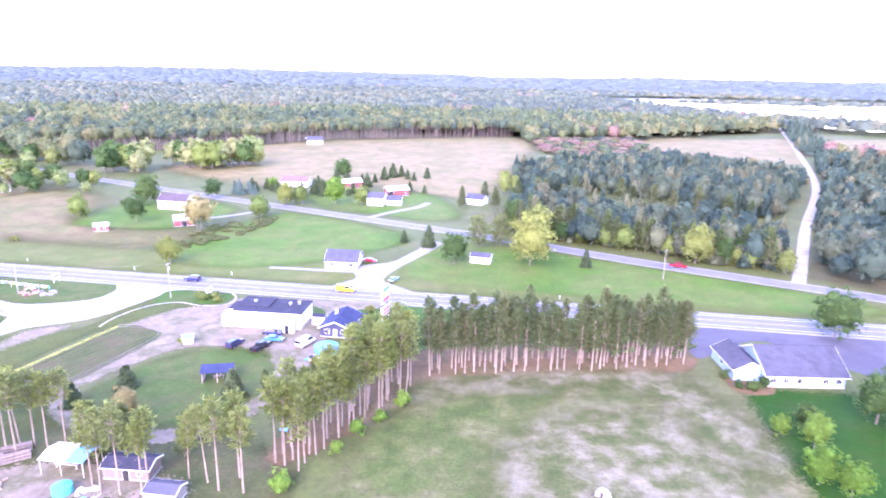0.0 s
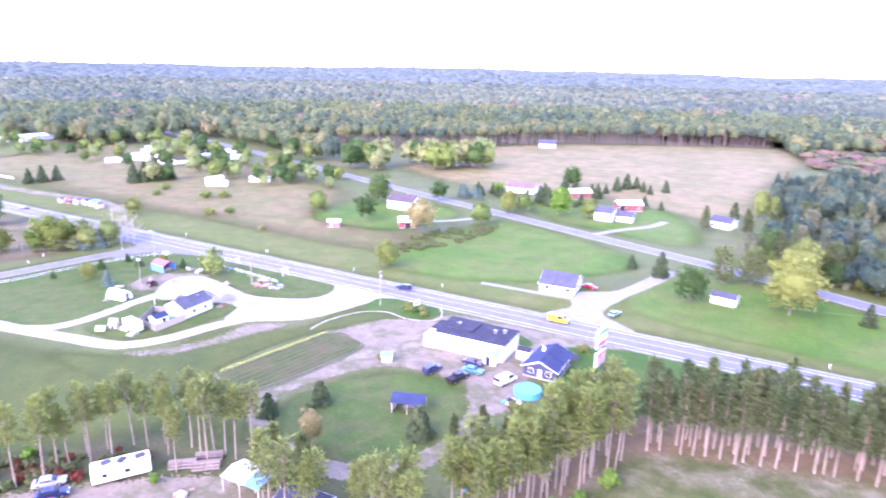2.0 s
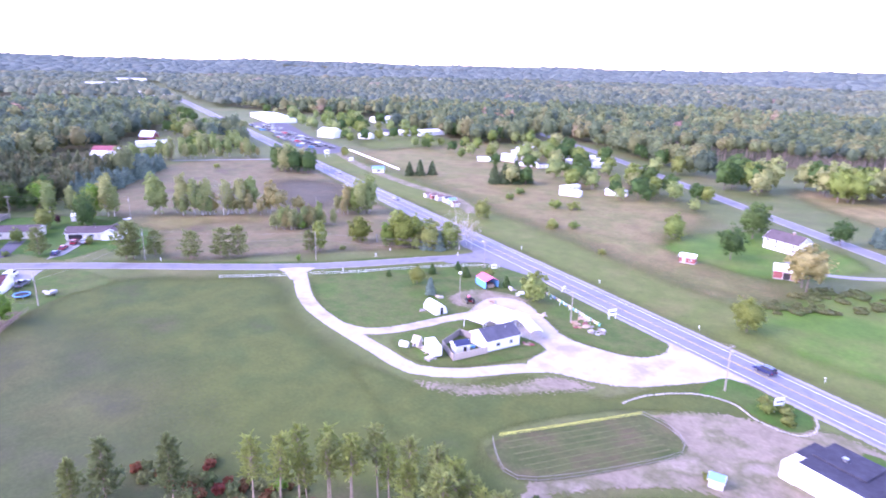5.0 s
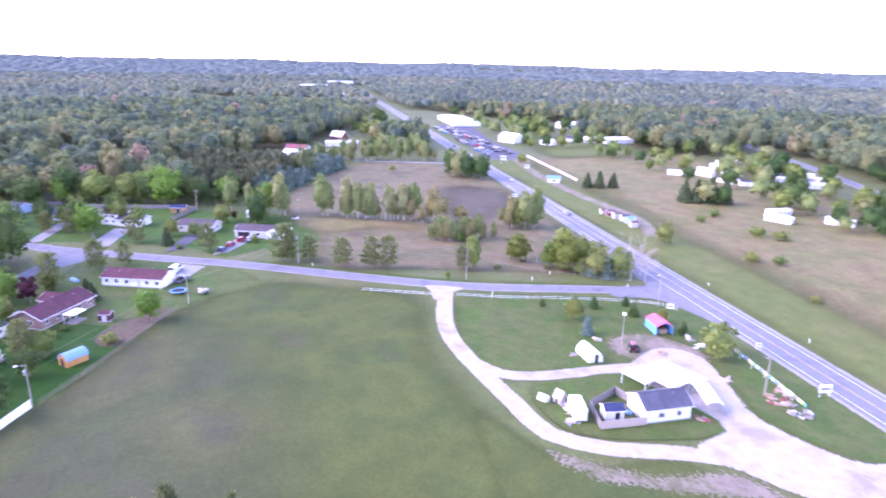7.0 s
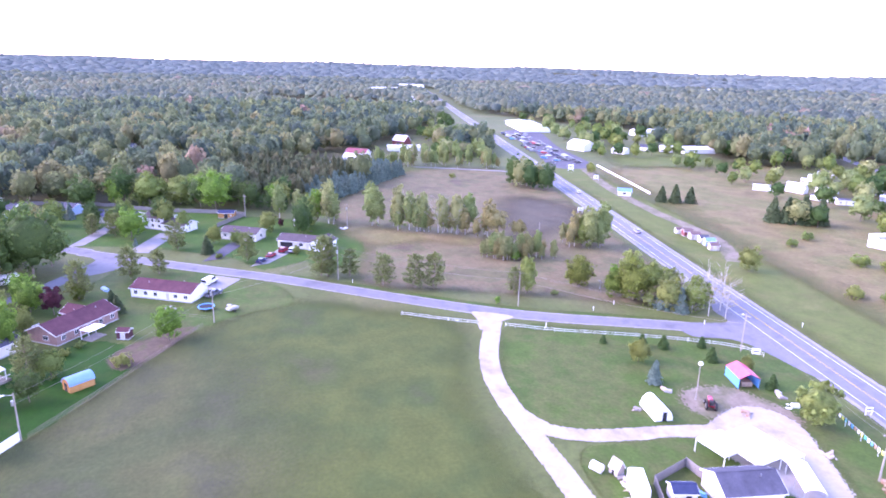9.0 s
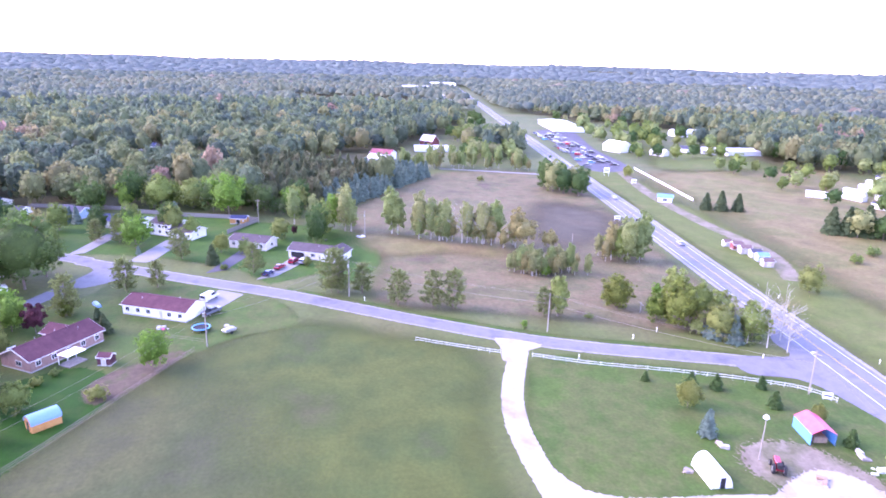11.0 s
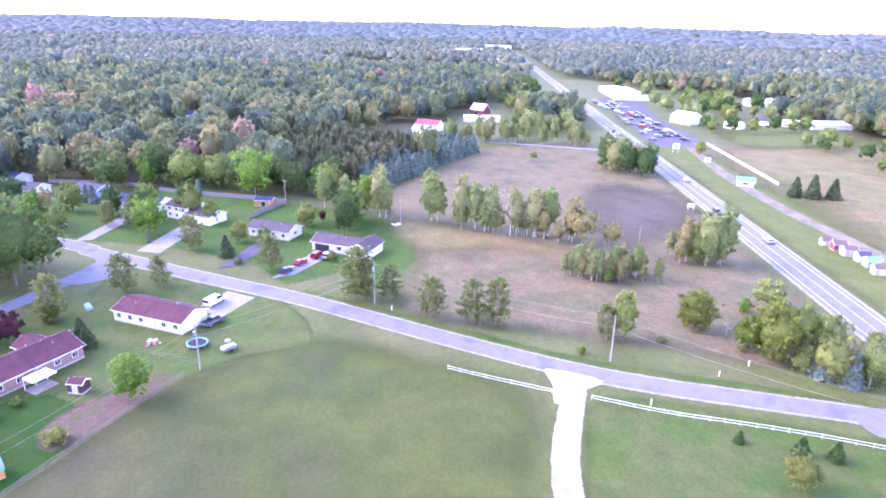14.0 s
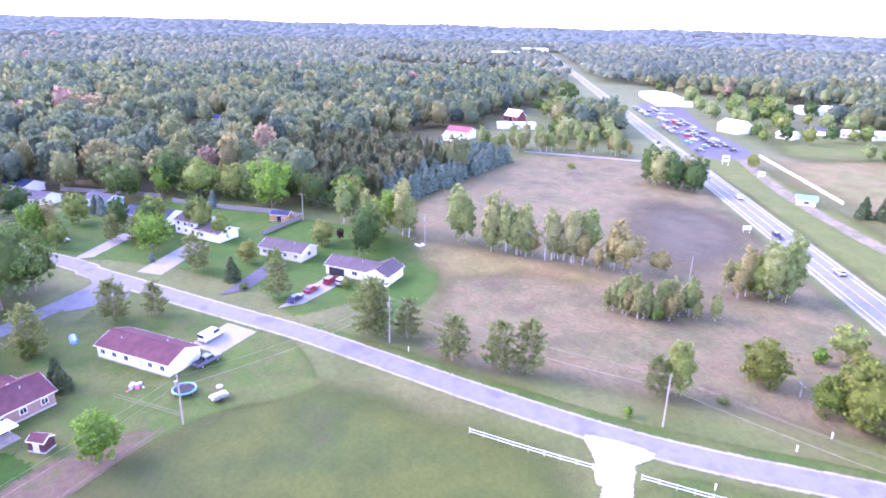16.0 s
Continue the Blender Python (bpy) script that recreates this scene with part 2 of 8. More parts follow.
def shingles(name, a, b):
    return surface(name, [a, b], 0.35, 5.0, 0.26, rough=0.9, bump=0.35, bump_scale=0.02, spec=0.12)


M_R_BLACK = shingles("black_shingles", (0.035, 0.035, 0.05), (0.055, 0.055, 0.075))
M_R_GREY = shingles("grey_shingles", (0.07, 0.07, 0.09), (0.095, 0.095, 0.12))
M_R_MAROON = shingles("maroon_shingles", (0.085, 0.036, 0.045), (0.115, 0.05, 0.058))
M_R_MAUVE = shingles("mauve_shingles", (0.084, 0.066, 0.071), (0.106, 0.083, 0.088))
M_R_SLATE = shingles("slate_blue_shingles", (0.06, 0.06, 0.076), (0.08, 0.08, 0.098))
M_R_BLUE = shingles("blue_shingles", (0.032, 0.042, 0.085), (0.045, 0.055, 0.11))
M_R_LBLUE = glossy("light_blue_metal_sheet", (0.1364, 0.294, 0.51), 0.4)
M_R_TEAL = glossy("teal_metal_sheet", (0.16, 0.40, 0.48), 0.4)
M_R_WHITE = surface("white_metal_roof", [(0.72, 0.72, 0.73), (0.78, 0.78, 0.79)], 0.3, 2.0, 0.06, rough=0.4, bump=0.3, bump_scale=0.02, waves=2.0, wave_axis="X")
M_R_RED = surface("red_metal_roof", [(0.22, 0.06, 0.07), (0.28, 0.075, 0.085)], 0.3, 2.0, 0.12, rough=0.6)
M_R_BROWN = shingles("brown_shingles", (0.15, 0.10, 0.09), (0.19, 0.13, 0.12))
M_TRIM = surface("white_painted_trim", [(0.76, 0.76, 0.75), (0.82, 0.82, 0.81)], 1.0, 6.0, 0.05, rough=0.5)
M_GLASS = glossy("dark_window_glass", (0.03, 0.035, 0.045), 0.08)
M_DOOR = surface("painted_door", [(0.5, 0.47, 0.45), (0.58, 0.55, 0.52)], 1.0, 6.0, 0.08, rough=0.5)
# near-black panels paint the shade inside open doorways; also serves as a black mat
M_DARKOPEN = surface("dark_interior", [(0.02, 0.02, 0.025), (0.035, 0.03, 0.03)], 1.0, 6.0, 0.2)
M_STEEL = glossy("galvanised_steel", (0.5, 0.51, 0.53), 0.35, 0.8)
M_DARKSTEEL = glossy("dark_steel", (0.06, 0.06, 0.07), 0.4, 0.5)
M_TARP_W = surface("white_canvas", [(0.78, 0.77, 0.76), (0.83, 0.82, 0.81)], 0.6, 4.0, 0.05, rough=0.6)
M_TARP_B = glossy("blue_tarp", (0.10, 0.38, 0.75), 0.4)
M_TARP_P = surface("faded_red_canvas", [(0.62, 0.10, 0.16), (0.70, 0.14, 0.20)], 0.8, 4.0, 0.12, rough=0.6)
M_TEAL = glossy("teal_plastic", (0.04, 0.40, 0.42), 0.4)
M_YELLOW = surface("yellow_plastic_mesh", [(0.62, 0.62, 0.10), (0.70, 0.68, 0.16)], 2.0, 8.0, 0.2)
M_ORANGE = surface("orange_scrap", [(0.36, 0.19, 0.11), (0.33, 0.24, 0.17), (0.25, 0.17, 0.13)], 1.0, 4.0, 0.25)
M_SCRAP = surface("grey_scrap", [(0.30, 0.28, 0.28), (0.45, 0.42, 0.42), (0.2, 0.2, 0.22)], 1.0, 4.0, 0.25)
M_POOL = glossy("turquoise_pool_water", (0.04, 0.36, 0.52), 0.12)
M_LINER = surface("blue_pool_liner", [(0.05, 0.30, 0.62), (0.07, 0.36, 0.70)], 1.0, 5.0, 0.1, rough=0.4)
M_STONE = surface("pale_edging_stone", [(0.324, 0.3024, 0.2736), (0.3888, 0.36, 0.3312)], 1.5, 6.0, 0.2, random_by="object")
M_LAKE = glossy("lake_water", (0.30, 0.33, 0.36), 0.12)
M_TYRE = surface("tyre_rubber", [(0.02, 0.02, 0.022), (0.03, 0.03, 0.03)], 4.0, 12.0, 0.2, rough=0.9)
M_BARK = surface("grey_brown_bark", [(0.16, 0.125, 0.105), (0.23, 0.185, 0.155)], 1.5, 8.0, 0.3, rough=0.95, bump=0.6, bump_scale=0.05, stretch=(1, 1, 0.25))
M_PINEBARK = surface("reddish_pine_bark", [(0.22, 0.165, 0.125), (0.31, 0.245, 0.19)], 1.2, 8.0, 0.3, rough=0.95, bump=0.6, bump_scale=0.05, stretch=(1, 1, 0.25))
M_PALEBARK = surface("pale_birch_bark", [(0.36, 0.33, 0.29), (0.46, 0.43, 0.38)], 2.0, 8.0, 0.25, rough=0.9)
# leaves
M_L_GREEN = foliage("green_leaves", [(0.055, 0.118, 0.036), (0.075, 0.142, 0.04), (0.10, 0.165, 0.046)])
M_L_BRIGHT = foliage("bright_green_leaves", [(0.135, 0.275, 0.04), (0.19, 0.325, 0.055)])
M_L_YELLOW = foliage("yellowing_leaves", [(0.2116, 0.2597, 0.065), (0.2622, 0.2891, 0.075), (0.1932, 0.2499, 0.075)])
M_L_OLIVE = foliage("olive_leaves", [(0.1558, 0.2254, 0.0617), (0.1886, 0.2499, 0.0617), (0.2132, 0.245, 0.0712)])
M_L_BRUSH = foliage("dull_brush_leaves", [(0.1512, 0.1932, 0.0725), (0.1966, 0.2016, 0.0805), (0.1512, 0.21, 0.0725)])
M_L_PALE = foliage("pale_poplar_leaves", [(0.22, 0.295, 0.10), (0.26, 0.32, 0.115), (0.32, 0.33, 0.14)])
M_L_TAN = foliage("browning_leaves", [(0.29, 0.265, 0.10), (0.32, 0.285, 0.12)])
M_L_RED = foliage("red_shrub_leaves", [(0.27, 0.065, 0.045), (0.24, 0.10, 0.05), (0.20, 0.13, 0.055)])
M_L_MAROON = foliage("maroon_leaves", [(0.07, 0.02, 0.035), (0.09, 0.03, 0.04)])
M_N_PINE = foliage("pine_needles", [(0.1892, 0.245, 0.0615), (0.2288, 0.2744, 0.0697), (0.198, 0.2401, 0.0779)], vary=0.24)
M_N_FIELD = foliage("grey_green_pine_needles", [(0.1674, 0.2111, 0.0712), (0.1944, 0.232, 0.0808)], vary=0.2)
M_L_AUTUMN = foliage("green_leaves_turning_orange", [(0.1092, 0.1925, 0.035), (0.1425, 0.209, 0.04), (0.1852, 0.198, 0.045)], vary=0.36)
M_L_LIME = foliage("lime_green_leaves", [(0.24, 0.30, 0.08), (0.27, 0.33, 0.10)])
M_N_DARK = foliage("dark_pine_needles", [(0.092, 0.1406, 0.055), (0.1288, 0.1727, 0.066), (0.1518, 0.1746, 0.07)], vary=0.22)
M_N_SPRUCE = foliage("green_spruce_needles", [(0.075, 0.115, 0.05), (0.10, 0.14, 0.06)], vary=0.24)
M_N_BLUE = foliage("blue_spruce_needles", [(0.1344, 0.2074, 0.1617), (0.168, 0.2458, 0.1926)], vary=0.26)
# blue in these greens is distance haze put into the leaf colour
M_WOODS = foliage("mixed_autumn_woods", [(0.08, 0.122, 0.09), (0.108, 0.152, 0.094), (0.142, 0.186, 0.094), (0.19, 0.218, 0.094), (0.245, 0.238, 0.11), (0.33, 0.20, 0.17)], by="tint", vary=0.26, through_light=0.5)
M_PLANTED = foliage("planted_pine_needles", [(0.0836, 0.1092, 0.0585), (0.1144, 0.1349, 0.063), (0.154, 0.152, 0.081)], by="tint", vary=0.26)
M_PINEWOODS = foliage("dark_conifer_woods", [(0.0561, 0.1, 0.078), (0.0867, 0.135, 0.0884), (0.1428, 0.17, 0.0975), (0.1938, 0.2, 0.1105)], by="tint", vary=0.3, through_light=0.46)
# far leaf colours, paled and blued to paint in the haze of distance
M_FARWOODS = foliage("far_haze_tinted_woods", [(0.11, 0.15, 0.125), (0.145, 0.185, 0.135), (0.18, 0.215, 0.14), (0.22, 0.24, 0.145), (0.27, 0.26, 0.16), (0.33, 0.225, 0.19)], by="tint", vary=0.22, through_light=0.5)
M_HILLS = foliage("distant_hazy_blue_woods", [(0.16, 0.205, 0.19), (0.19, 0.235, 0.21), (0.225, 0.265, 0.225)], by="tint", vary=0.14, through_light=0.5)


# ---- building tools ----
def thing(name, label, category, x=0, y=0, z=0, rz=0, group="", kind=""):
    ob = new(name)
    ob.empty_display_size = 0.5
    ob.matrix_basis = pose(x, y, z, 0, 0, rz)
    return tagged(ob, label, category, group, kind)


def mesh_of(name, bm, *mats):
    me = bpy.data.meshes.new(name)
    bm.to_mesh(me)
    bm.free()
    for m in mats:
        me.materials.append(m)
    return me


def part(name, bm, material, parent, label="", m=None):
    """One mesh under a thing or a part; bm may be a bmesh or mesh data to share."""
    me = bm if isinstance(bm, bpy.types.Mesh) else mesh_of(name, bm, material)
    ob = new(name, me)
    ob.parent = parent
    if m is not None:
        ob.matrix_basis = m
    if label:
        ob["label"] = label
    return ob


def box(x0, x1, y0, y1, z0, z1, bm=None, bevel=0.0):
    own = bmesh.new()
    bmesh.ops.create_cube(own, size=1.0, matrix=Matrix.Translation(((x0 + x1) / 2, (y0 + y1) / 2, (z0 + z1) / 2)) @ Matrix.Diagonal((x1 - x0, y1 - y0, z1 - z0, 1)))
    if bevel:
        bmesh.ops.bevel(own, geom=own.edges[:], offset=bevel, segments=1, affect="EDGES")
    return _join(bm, own)


def _join(bm, own):
    if bm is None:
        return own
    me = bpy.data.meshes.new("joined")
    own.to_mesh(me)
    own.free()
    bm.from_mesh(me)
    bpy.data.meshes.remove(me)
    return bm


def prism(profile, x0, x1, bm=None):
    """A closed profile of (y, z) drawn out from x0 to x1."""
    own = bmesh.new()
    a = [own.verts.new((x0, y, z)) for y, z in profile]
    b = [own.verts.new((x1, y, z)) for y, z in profile]
    own.faces.new(a)
    own.faces.new(b[::-1])
    for i in range(len(a)):
        j = (i + 1) % len(a)
        own.faces.new((a[i], b[i], b[j], a[j]))
    bmesh.ops.recalc_face_normals(own, faces=own.faces[:])
    return _join(bm, own)


def tube(p, q, r0, r1=None, sides=7, bm=None):
    """A tapered round bar from p to q."""
    own = bmesh.new()
    p, q = Vector(p), Vector(q)
    d = q - p
    bmesh.ops.create_cone(own, cap_ends=True, segments=sides, radius1=r0, radius2=r0 if r1 is None else r1, depth=d.length,
                          matrix=Matrix.Translation((p + q) / 2) @ d.to_track_quat("Z", "Y").to_matrix().to_4x4())
    return _join(bm, own)


def raw_mesh(name, verts, faces, material, attrs=None, smooth=False):
    """A mesh from arrays: verts (n, 3), faces (m, k) or several such arrays."""
    me = bpy.data.meshes.new(name)
    verts = np.asarray(verts, np.float32)
    groups = [np.asarray(f, np.int32) for f in (faces if isinstance(faces, tuple) else (faces,)) if len(f)]
    totals = np.concatenate([np.full(len(f), f.shape[1], np.int32) for f in groups])
    loops = np.concatenate([f.ravel() for f in groups])
    me.vertices.add(len(verts))
    me.vertices.foreach_set("co", verts.ravel())
    me.loops.add(len(loops))
    me.loops.foreach_set("vertex_index", loops)
    me.polygons.add(len(totals))
    me.polygons.foreach_set("loop_start", np.r_[0, np.cumsum(totals)[:-1]].astype(np.int32))
    me.polygons.foreach_set("loop_total", totals)
    me.polygons.foreach_set("use_smooth", np.full(len(totals), smooth))
    me.materials.append(material)
    for key, values in (attrs or {}).items():
        at = me.attributes.new(key, "FLOAT", "POINT")
        at.data.foreach_set("value", np.asarray(values, np.float32).ravel())
    me.update(calc_edges=True)
    return me


def spline(pts, step=2.0, closed=False):
    """A smooth line through the points, even steps apart."""
    P = np.array(pts, float)
    n = len(P)
    out = []
    for i in range(n if closed else n - 1):
        if closed:
            a, b, c, d = P[(i - 1) % n], P[i], P[(i + 1) % n], P[(i + 2) % n]
        else:
            a, b, c, d = P[max(i - 1, 0)], P[i], P[i + 1], P[min(i + 2, n - 1)]
        k = max(2, int(np.linalg.norm(c - b) / step))
        for t in np.arange(k) / k:
            out.append(0.5 * ((2 * b) + (c - a) * t + (2 * a - 5 * b + 4 * c - d) * t * t + (3 * b - a - 3 * c + d) * t**3))
    if not closed:
        out.append(P[-1])
    return np.array(out)


def inside(poly, x, y):
    P = np.array(poly, float)
    hit = np.zeros(len(x), bool)
    for (x0, y0), (x1, y1) in zip(P, np.roll(P, -1, 0)):
        cross = ((y0 > y) != (y1 > y)) & (x < (x1 - x0) * (y - y0) / (y1 - y0 + 1e-12) + x0)
        hit ^= cross
    return hit


def patch(name, label, pts, z, material, soft=1.5, category="ground", step=None, smooth=True, jitter=0.0):
    """A cover of the ground with a ragged, soft edge. kind: structure."""
    P = spline(pts, step or max(2.0, soft * 1.5), True) if smooth else np.array(pts, float)
    if np.sum(P[:, 0] * np.roll(P[:, 1], -1) - np.roll(P[:, 0], -1) * P[:, 1]) < 0:
        P = P[::-1]
    if soft >= 2.5:
        # wide edges: a grid whose fade follows the distance from the outline
        q = max(1.2, soft / 3)
        lo, hi = P.min(0) - soft, P.max(0) + soft
        while (hi[0] - lo[0]) * (hi[1] - lo[1]) / q**2 > 9000:
            q *= 1.2
        gx, gy = np.meshgrid(np.arange(lo[0], hi[0] + q, q), np.arange(lo[1], hi[1] + q, q))
        A, B = P, np.roll(P, -1, 0)
        X = np.stack([gx.ravel(), gy.ravel()], 1)
        best = np.full(len(X), 1e9)
        for a, b in zip(A, B):
            ab = b - a
            f = np.clip(((X - a) @ ab) / (ab @ ab + 1e-9), 0, 1)[:, None]
            best = np.minimum(best, np.linalg.norm(X - a - f * ab, axis=1))
        sd = np.where(inside(P, X[:, 0], X[:, 1]), best, -best)
        fade = np.clip(sd / soft + 0.5, 0, 1)
        ny, nx = gx.shape
        n = np.arange(nx * ny).reshape(ny, nx)
        quads = np.stack([n[:-1, :-1], n[:-1, 1:], n[1:, 1:], n[1:, :-1]], -1).reshape(-1, 4)
        quads = quads[(fade[quads] > 0).any(1)]
        used, back = np.unique(quads, return_inverse=True)
        verts = np.c_[X[used], np.full(len(used), z)]
        me = raw_mesh(name, verts, back.reshape(-1, 4), material, {"fade": fade[used]})
        return tagged(new(name, me), label, category, kind="structure")
    t = np.roll(P, -1, 0) - np.roll(P, 1, 0)
    nrm = np.stack([-t[:, 1], t[:, 0]], 1) / (np.linalg.norm(t, axis=1, keepdims=True) + 1e-9)
    outer, inner = P - nrm * soft * 0.5, P + nrm * soft * 0.5
    n = len(P)
    tris = [(i, (i + 1) % n, n + (i + 1) % n) for i in range(n)] + [(i, n + (i + 1) % n, n + i) for i in range(n)]
    fill = bpy_tess(inner)
    tris += [tuple(n + v for v in f) for f in fill]
    verts = np.concatenate([outer, inner])
    verts = np.c_[verts, np.full(2 * n, z)]
    me = raw_mesh(name, verts, tris, material, {"fade": np.r_[np.zeros(n), np.ones(n)]})
    ob = new(name, me)
    return tagged(ob, label, category, kind="structure")


def bpy_tess(loop):
    from mathutils.geometry import tessellate_polygon
    out = []
    L = [Vector((x, y, 0)) for x, y in loop]
    for a, b, c in tessellate_polygon([L]):
        area = (L[b] - L[a]).cross(L[c] - L[a]).z
        out.append((a, b, c) if area > 0 else (a, c, b))
    return out


def ribbon_mesh(name, pts, width, z, material, soft=0.0, step=4.0, smooth=True):
    P = spline(pts, step) if smooth else np.array(pts, float)
    t = np.gradient(P, axis=0)
    nrm = np.stack([-t[:, 1], t[:, 0]], 1) / np.linalg.norm(t, axis=1, keepdims=True)
    offs = [-width / 2, width / 2] if not soft else [-width / 2 - soft / 2, -width / 2 + soft / 2, width / 2 - soft / 2, width / 2 + soft / 2]
    fades = [1, 1] if not soft else [0, 1, 1, 0]
    k = len(offs)
    verts = np.concatenate([np.c_[P + nrm * o, np.full(len(P), z)] for o in offs])
    n = len(P)
    faces = [(c * n + i, c * n + i + 1, (c + 1) * n + i + 1, (c + 1) * n + i) for c in range(k - 1) for i in range(n - 1)]
    me = raw_mesh(name, verts, faces, material, {"fade": np.repeat(fades, n)})
    me.flip_normals() if me.polygons[0].normal.z < 0 else None
    return me


def road(name, label, pts, width, z, material, soft=0.8, category="road", smooth=True):
    return tagged(new(name, ribbon_mesh(name, pts, width, z, material, soft, smooth=smooth)), label, category, kind="structure")


# ---- the ground: one sheet to the horizon, rising into low hills far off ----
HUB = np.array((-50.0, 90.0))


def rise(x, y):
    """Height of the land: flat near by, low hills from about two kilometres."""
    d = np.hypot(x - HUB[0], y - HUB[1])
    a = np.arctan2(y - HUB[1], x - HUB[0]) % (2 * np.pi)
    s = np.clip((d - 2100) / 2650, 0, 1)
    s = s * s * (3 - 2 * s)
    top = 44 + 5 * np.sin(a * 7 + 1) + 4 * np.sin(a * 17) + 2.5 * np.sin(a * 41 + 2) + 9 * np.exp(-((a - 3.25) / 0.22) ** 2) + 7 * np.exp(-((a - 1.75) / 0.18) ** 2)
    return s * top


rings = np.concatenate([np.linspace(0, 2000, 12)[1:], np.linspace(2100, 4820, 26)])
spokes = np.linspace(0, 2 * np.pi, 181)[:-1]
rr, aa = np.meshgrid(rings, spokes, indexing="ij")
gx, gy = HUB[0] + rr * np.cos(aa), HUB[1] + rr * np.sin(aa)
gverts = np.r_[[[HUB[0], HUB[1], 0]], np.stack([gx, gy, rise(gx, gy)], -1).reshape(-1, 3)]
ns = len(spokes)
gf = [(0, 1 + j, 1 + (j + 1) % ns, 1 + (j + 1) % ns) for j in range(ns)]
gquads = [(1 + i * ns + j, 1 + (i + 1) * ns + j, 1 + (i + 1) * ns + (j + 1) % ns, 1 + i * ns + (j + 1) % ns) for i in range(len(rings) - 1) for j in range(ns)]
gme = bpy.data.meshes.new("ground")
gme.from_pydata(gverts.tolist(), [], [f[:3] for f in gf] + gquads)
gme.materials.append(M_GROUND)
tagged(new("ground", gme), "rough autumn meadow ground reaching low hills", "ground", kind="structure")

HWY = lambda x, off=0.0: (x, 174.9 - 0.19 * x + off)  # centre line of the highway

LAKE = [(500, 2050), (480, 1350), (520, 1000), (690, 800), (980, 820), (1400, 1050), (1800, 1400), (1500, 2000), (900, 2120)]

# fields and lawns
patch("field_mown", "mown grass field with dull brown patches", [(-192, 129), (-206, 109), (-216, 92), (-207, 74), (-184, 57), (-158, 43), (-130, 28), (-90, 22), (-68, 60), (-66, 108), (-92, 119), (-128, 120), (-153, 120), (-172, 125)], 0.02, M_HAYFIELD, 16)
# greyer and a little darker than the rest of the mown field
patch("field_worn", "grey-brown stretch of the mown field", [(-196, 62), (-160, 42), (-126, 26), (-88, 26), (-80, 52), (-100, 78), (-140, 84), (-176, 80)], 0.024, M_GREYFIELD, 44)
patch("lawn_farm", "green lawn beside the gravel drive", [(-188, 144), (-172, 134), (-150, 128), (-137, 134), (-134, 150), (-130, 176), (-108, 170), (-92, 174), (-90, 186), (-130, 196), (-160, 200), (-176, 172)], 0.025, M_LAWN, 4)
patch("lawn_strip", "grass strip between drive and yard", [(-128, 120), (-108, 127), (-101, 146), (-84, 152), (-76, 178), (-52, 174), (-70, 160), (-80, 150), (-88, 122), (-70, 108), (-100, 112)], 0.03, M_HAYFIELD, 4)
patch("field_brown", "withered brown weed field", [(-228, 110), (-262, 118), (-300, 112), (-345, 116), (-418, 160), (-436, 184), (-424, 240), (-389, 241), (-300, 222), (-215, 206), (-192, 196), (-205, 162), (-216, 136)], 0.02, M_BROWN, 9)
patch("field_dark", "dark purple-brown weeds", [(-342, 201), (-337, 217), (-313, 222), (-286, 208), (-273, 190), (-279, 178), (-306, 184)], 0.04, M_DARKWEED, 30)
patch("field_straw_band", "pale straw band under the birches", [(-268, 120), (-300, 112), (-284, 140), (-268, 160), (-262, 156), (-272, 138)], 0.045, M_TAN, 16)
road("verge_south", "green verge below the withered field", [(-180, 189), (-187.8, 173), (-194.9, 155.8), (-202.6, 141.2), (-215.5, 122.3), (-229.5, 103.3), (-241, 87)], 2.6, 0.05, M_LAWN, 1.8, "grass")
patch("verge_north", "roadside grass along the highway", [HWY(140, 8), HWY(0, 8), HWY(-100, 8), HWY(-200, 8), HWY(-330, 8), HWY(-440, 8), HWY(-440, 30), HWY(-330, 34), HWY(-220, 34), HWY(-100, 32), HWY(0, 36), HWY(90, 20)], 0.02, M_VERGE, 9)
patch("meadow_north", "brown rough meadow north of the highway", [(-420, 300), (-330, 282), (-230, 256), (-160, 242), (-104, 230), (-90, 246), (-118, 258), (-150, 276), (-156, 318), (-200, 345), (-240, 372), (-300, 398), (-380, 420), (-430, 420)], 0.03, M_OLIVE, 34)
patch("field_green", "bright green mown field", [(-66, 288), (-90, 222), (-70, 206), (-45, 208), (-22, 222), (-4, 244), (-24, 268)], 0.035, M_BRIGHT, 10)
patch("field_green_east", "bright green mown field beside the highway", [(-6, 200), (8, 190), (60, 176), (120, 164), (132, 170), (110, 188), (60, 218), (26, 238), (6, 236), (-4, 222)], 0.035, M_BRIGHT, 7)
patch("lawn_farmhouse", "green farmhouse lawn", [(-142, 262), (-112, 256), (-96, 262), (-84, 296), (-104, 312), (-130, 318), (-146, 290)], 0.04, M_BRIGHT, 10)
patch("lawn_barn", "green lawn round the barn", [(-48, 306), (-20, 290), (6, 276), (18, 290), (6, 340), (-30, 352), (-60, 340)], 0.035, M_BRIGHT, 12)
patch("field_tan", "dry tan grass field", [(-170, 430), (-128, 386), (-84, 362), (-40, 378), (-8, 352), (24, 330), (44, 360), (60, 440), (98, 560), (98, 668), (-14, 640), (-80, 612), (-146, 552), (-124, 500), (-120, 460)], 0.03, M_TAN, 22)
patch("field_tan_east", "dry tan grass field by the gravel road", [(268, 700), (330, 690), (410, 700), (330, 548), (292, 490), (262, 530), (200, 560), (215, 640)], 0.03, M_TAN, 8)
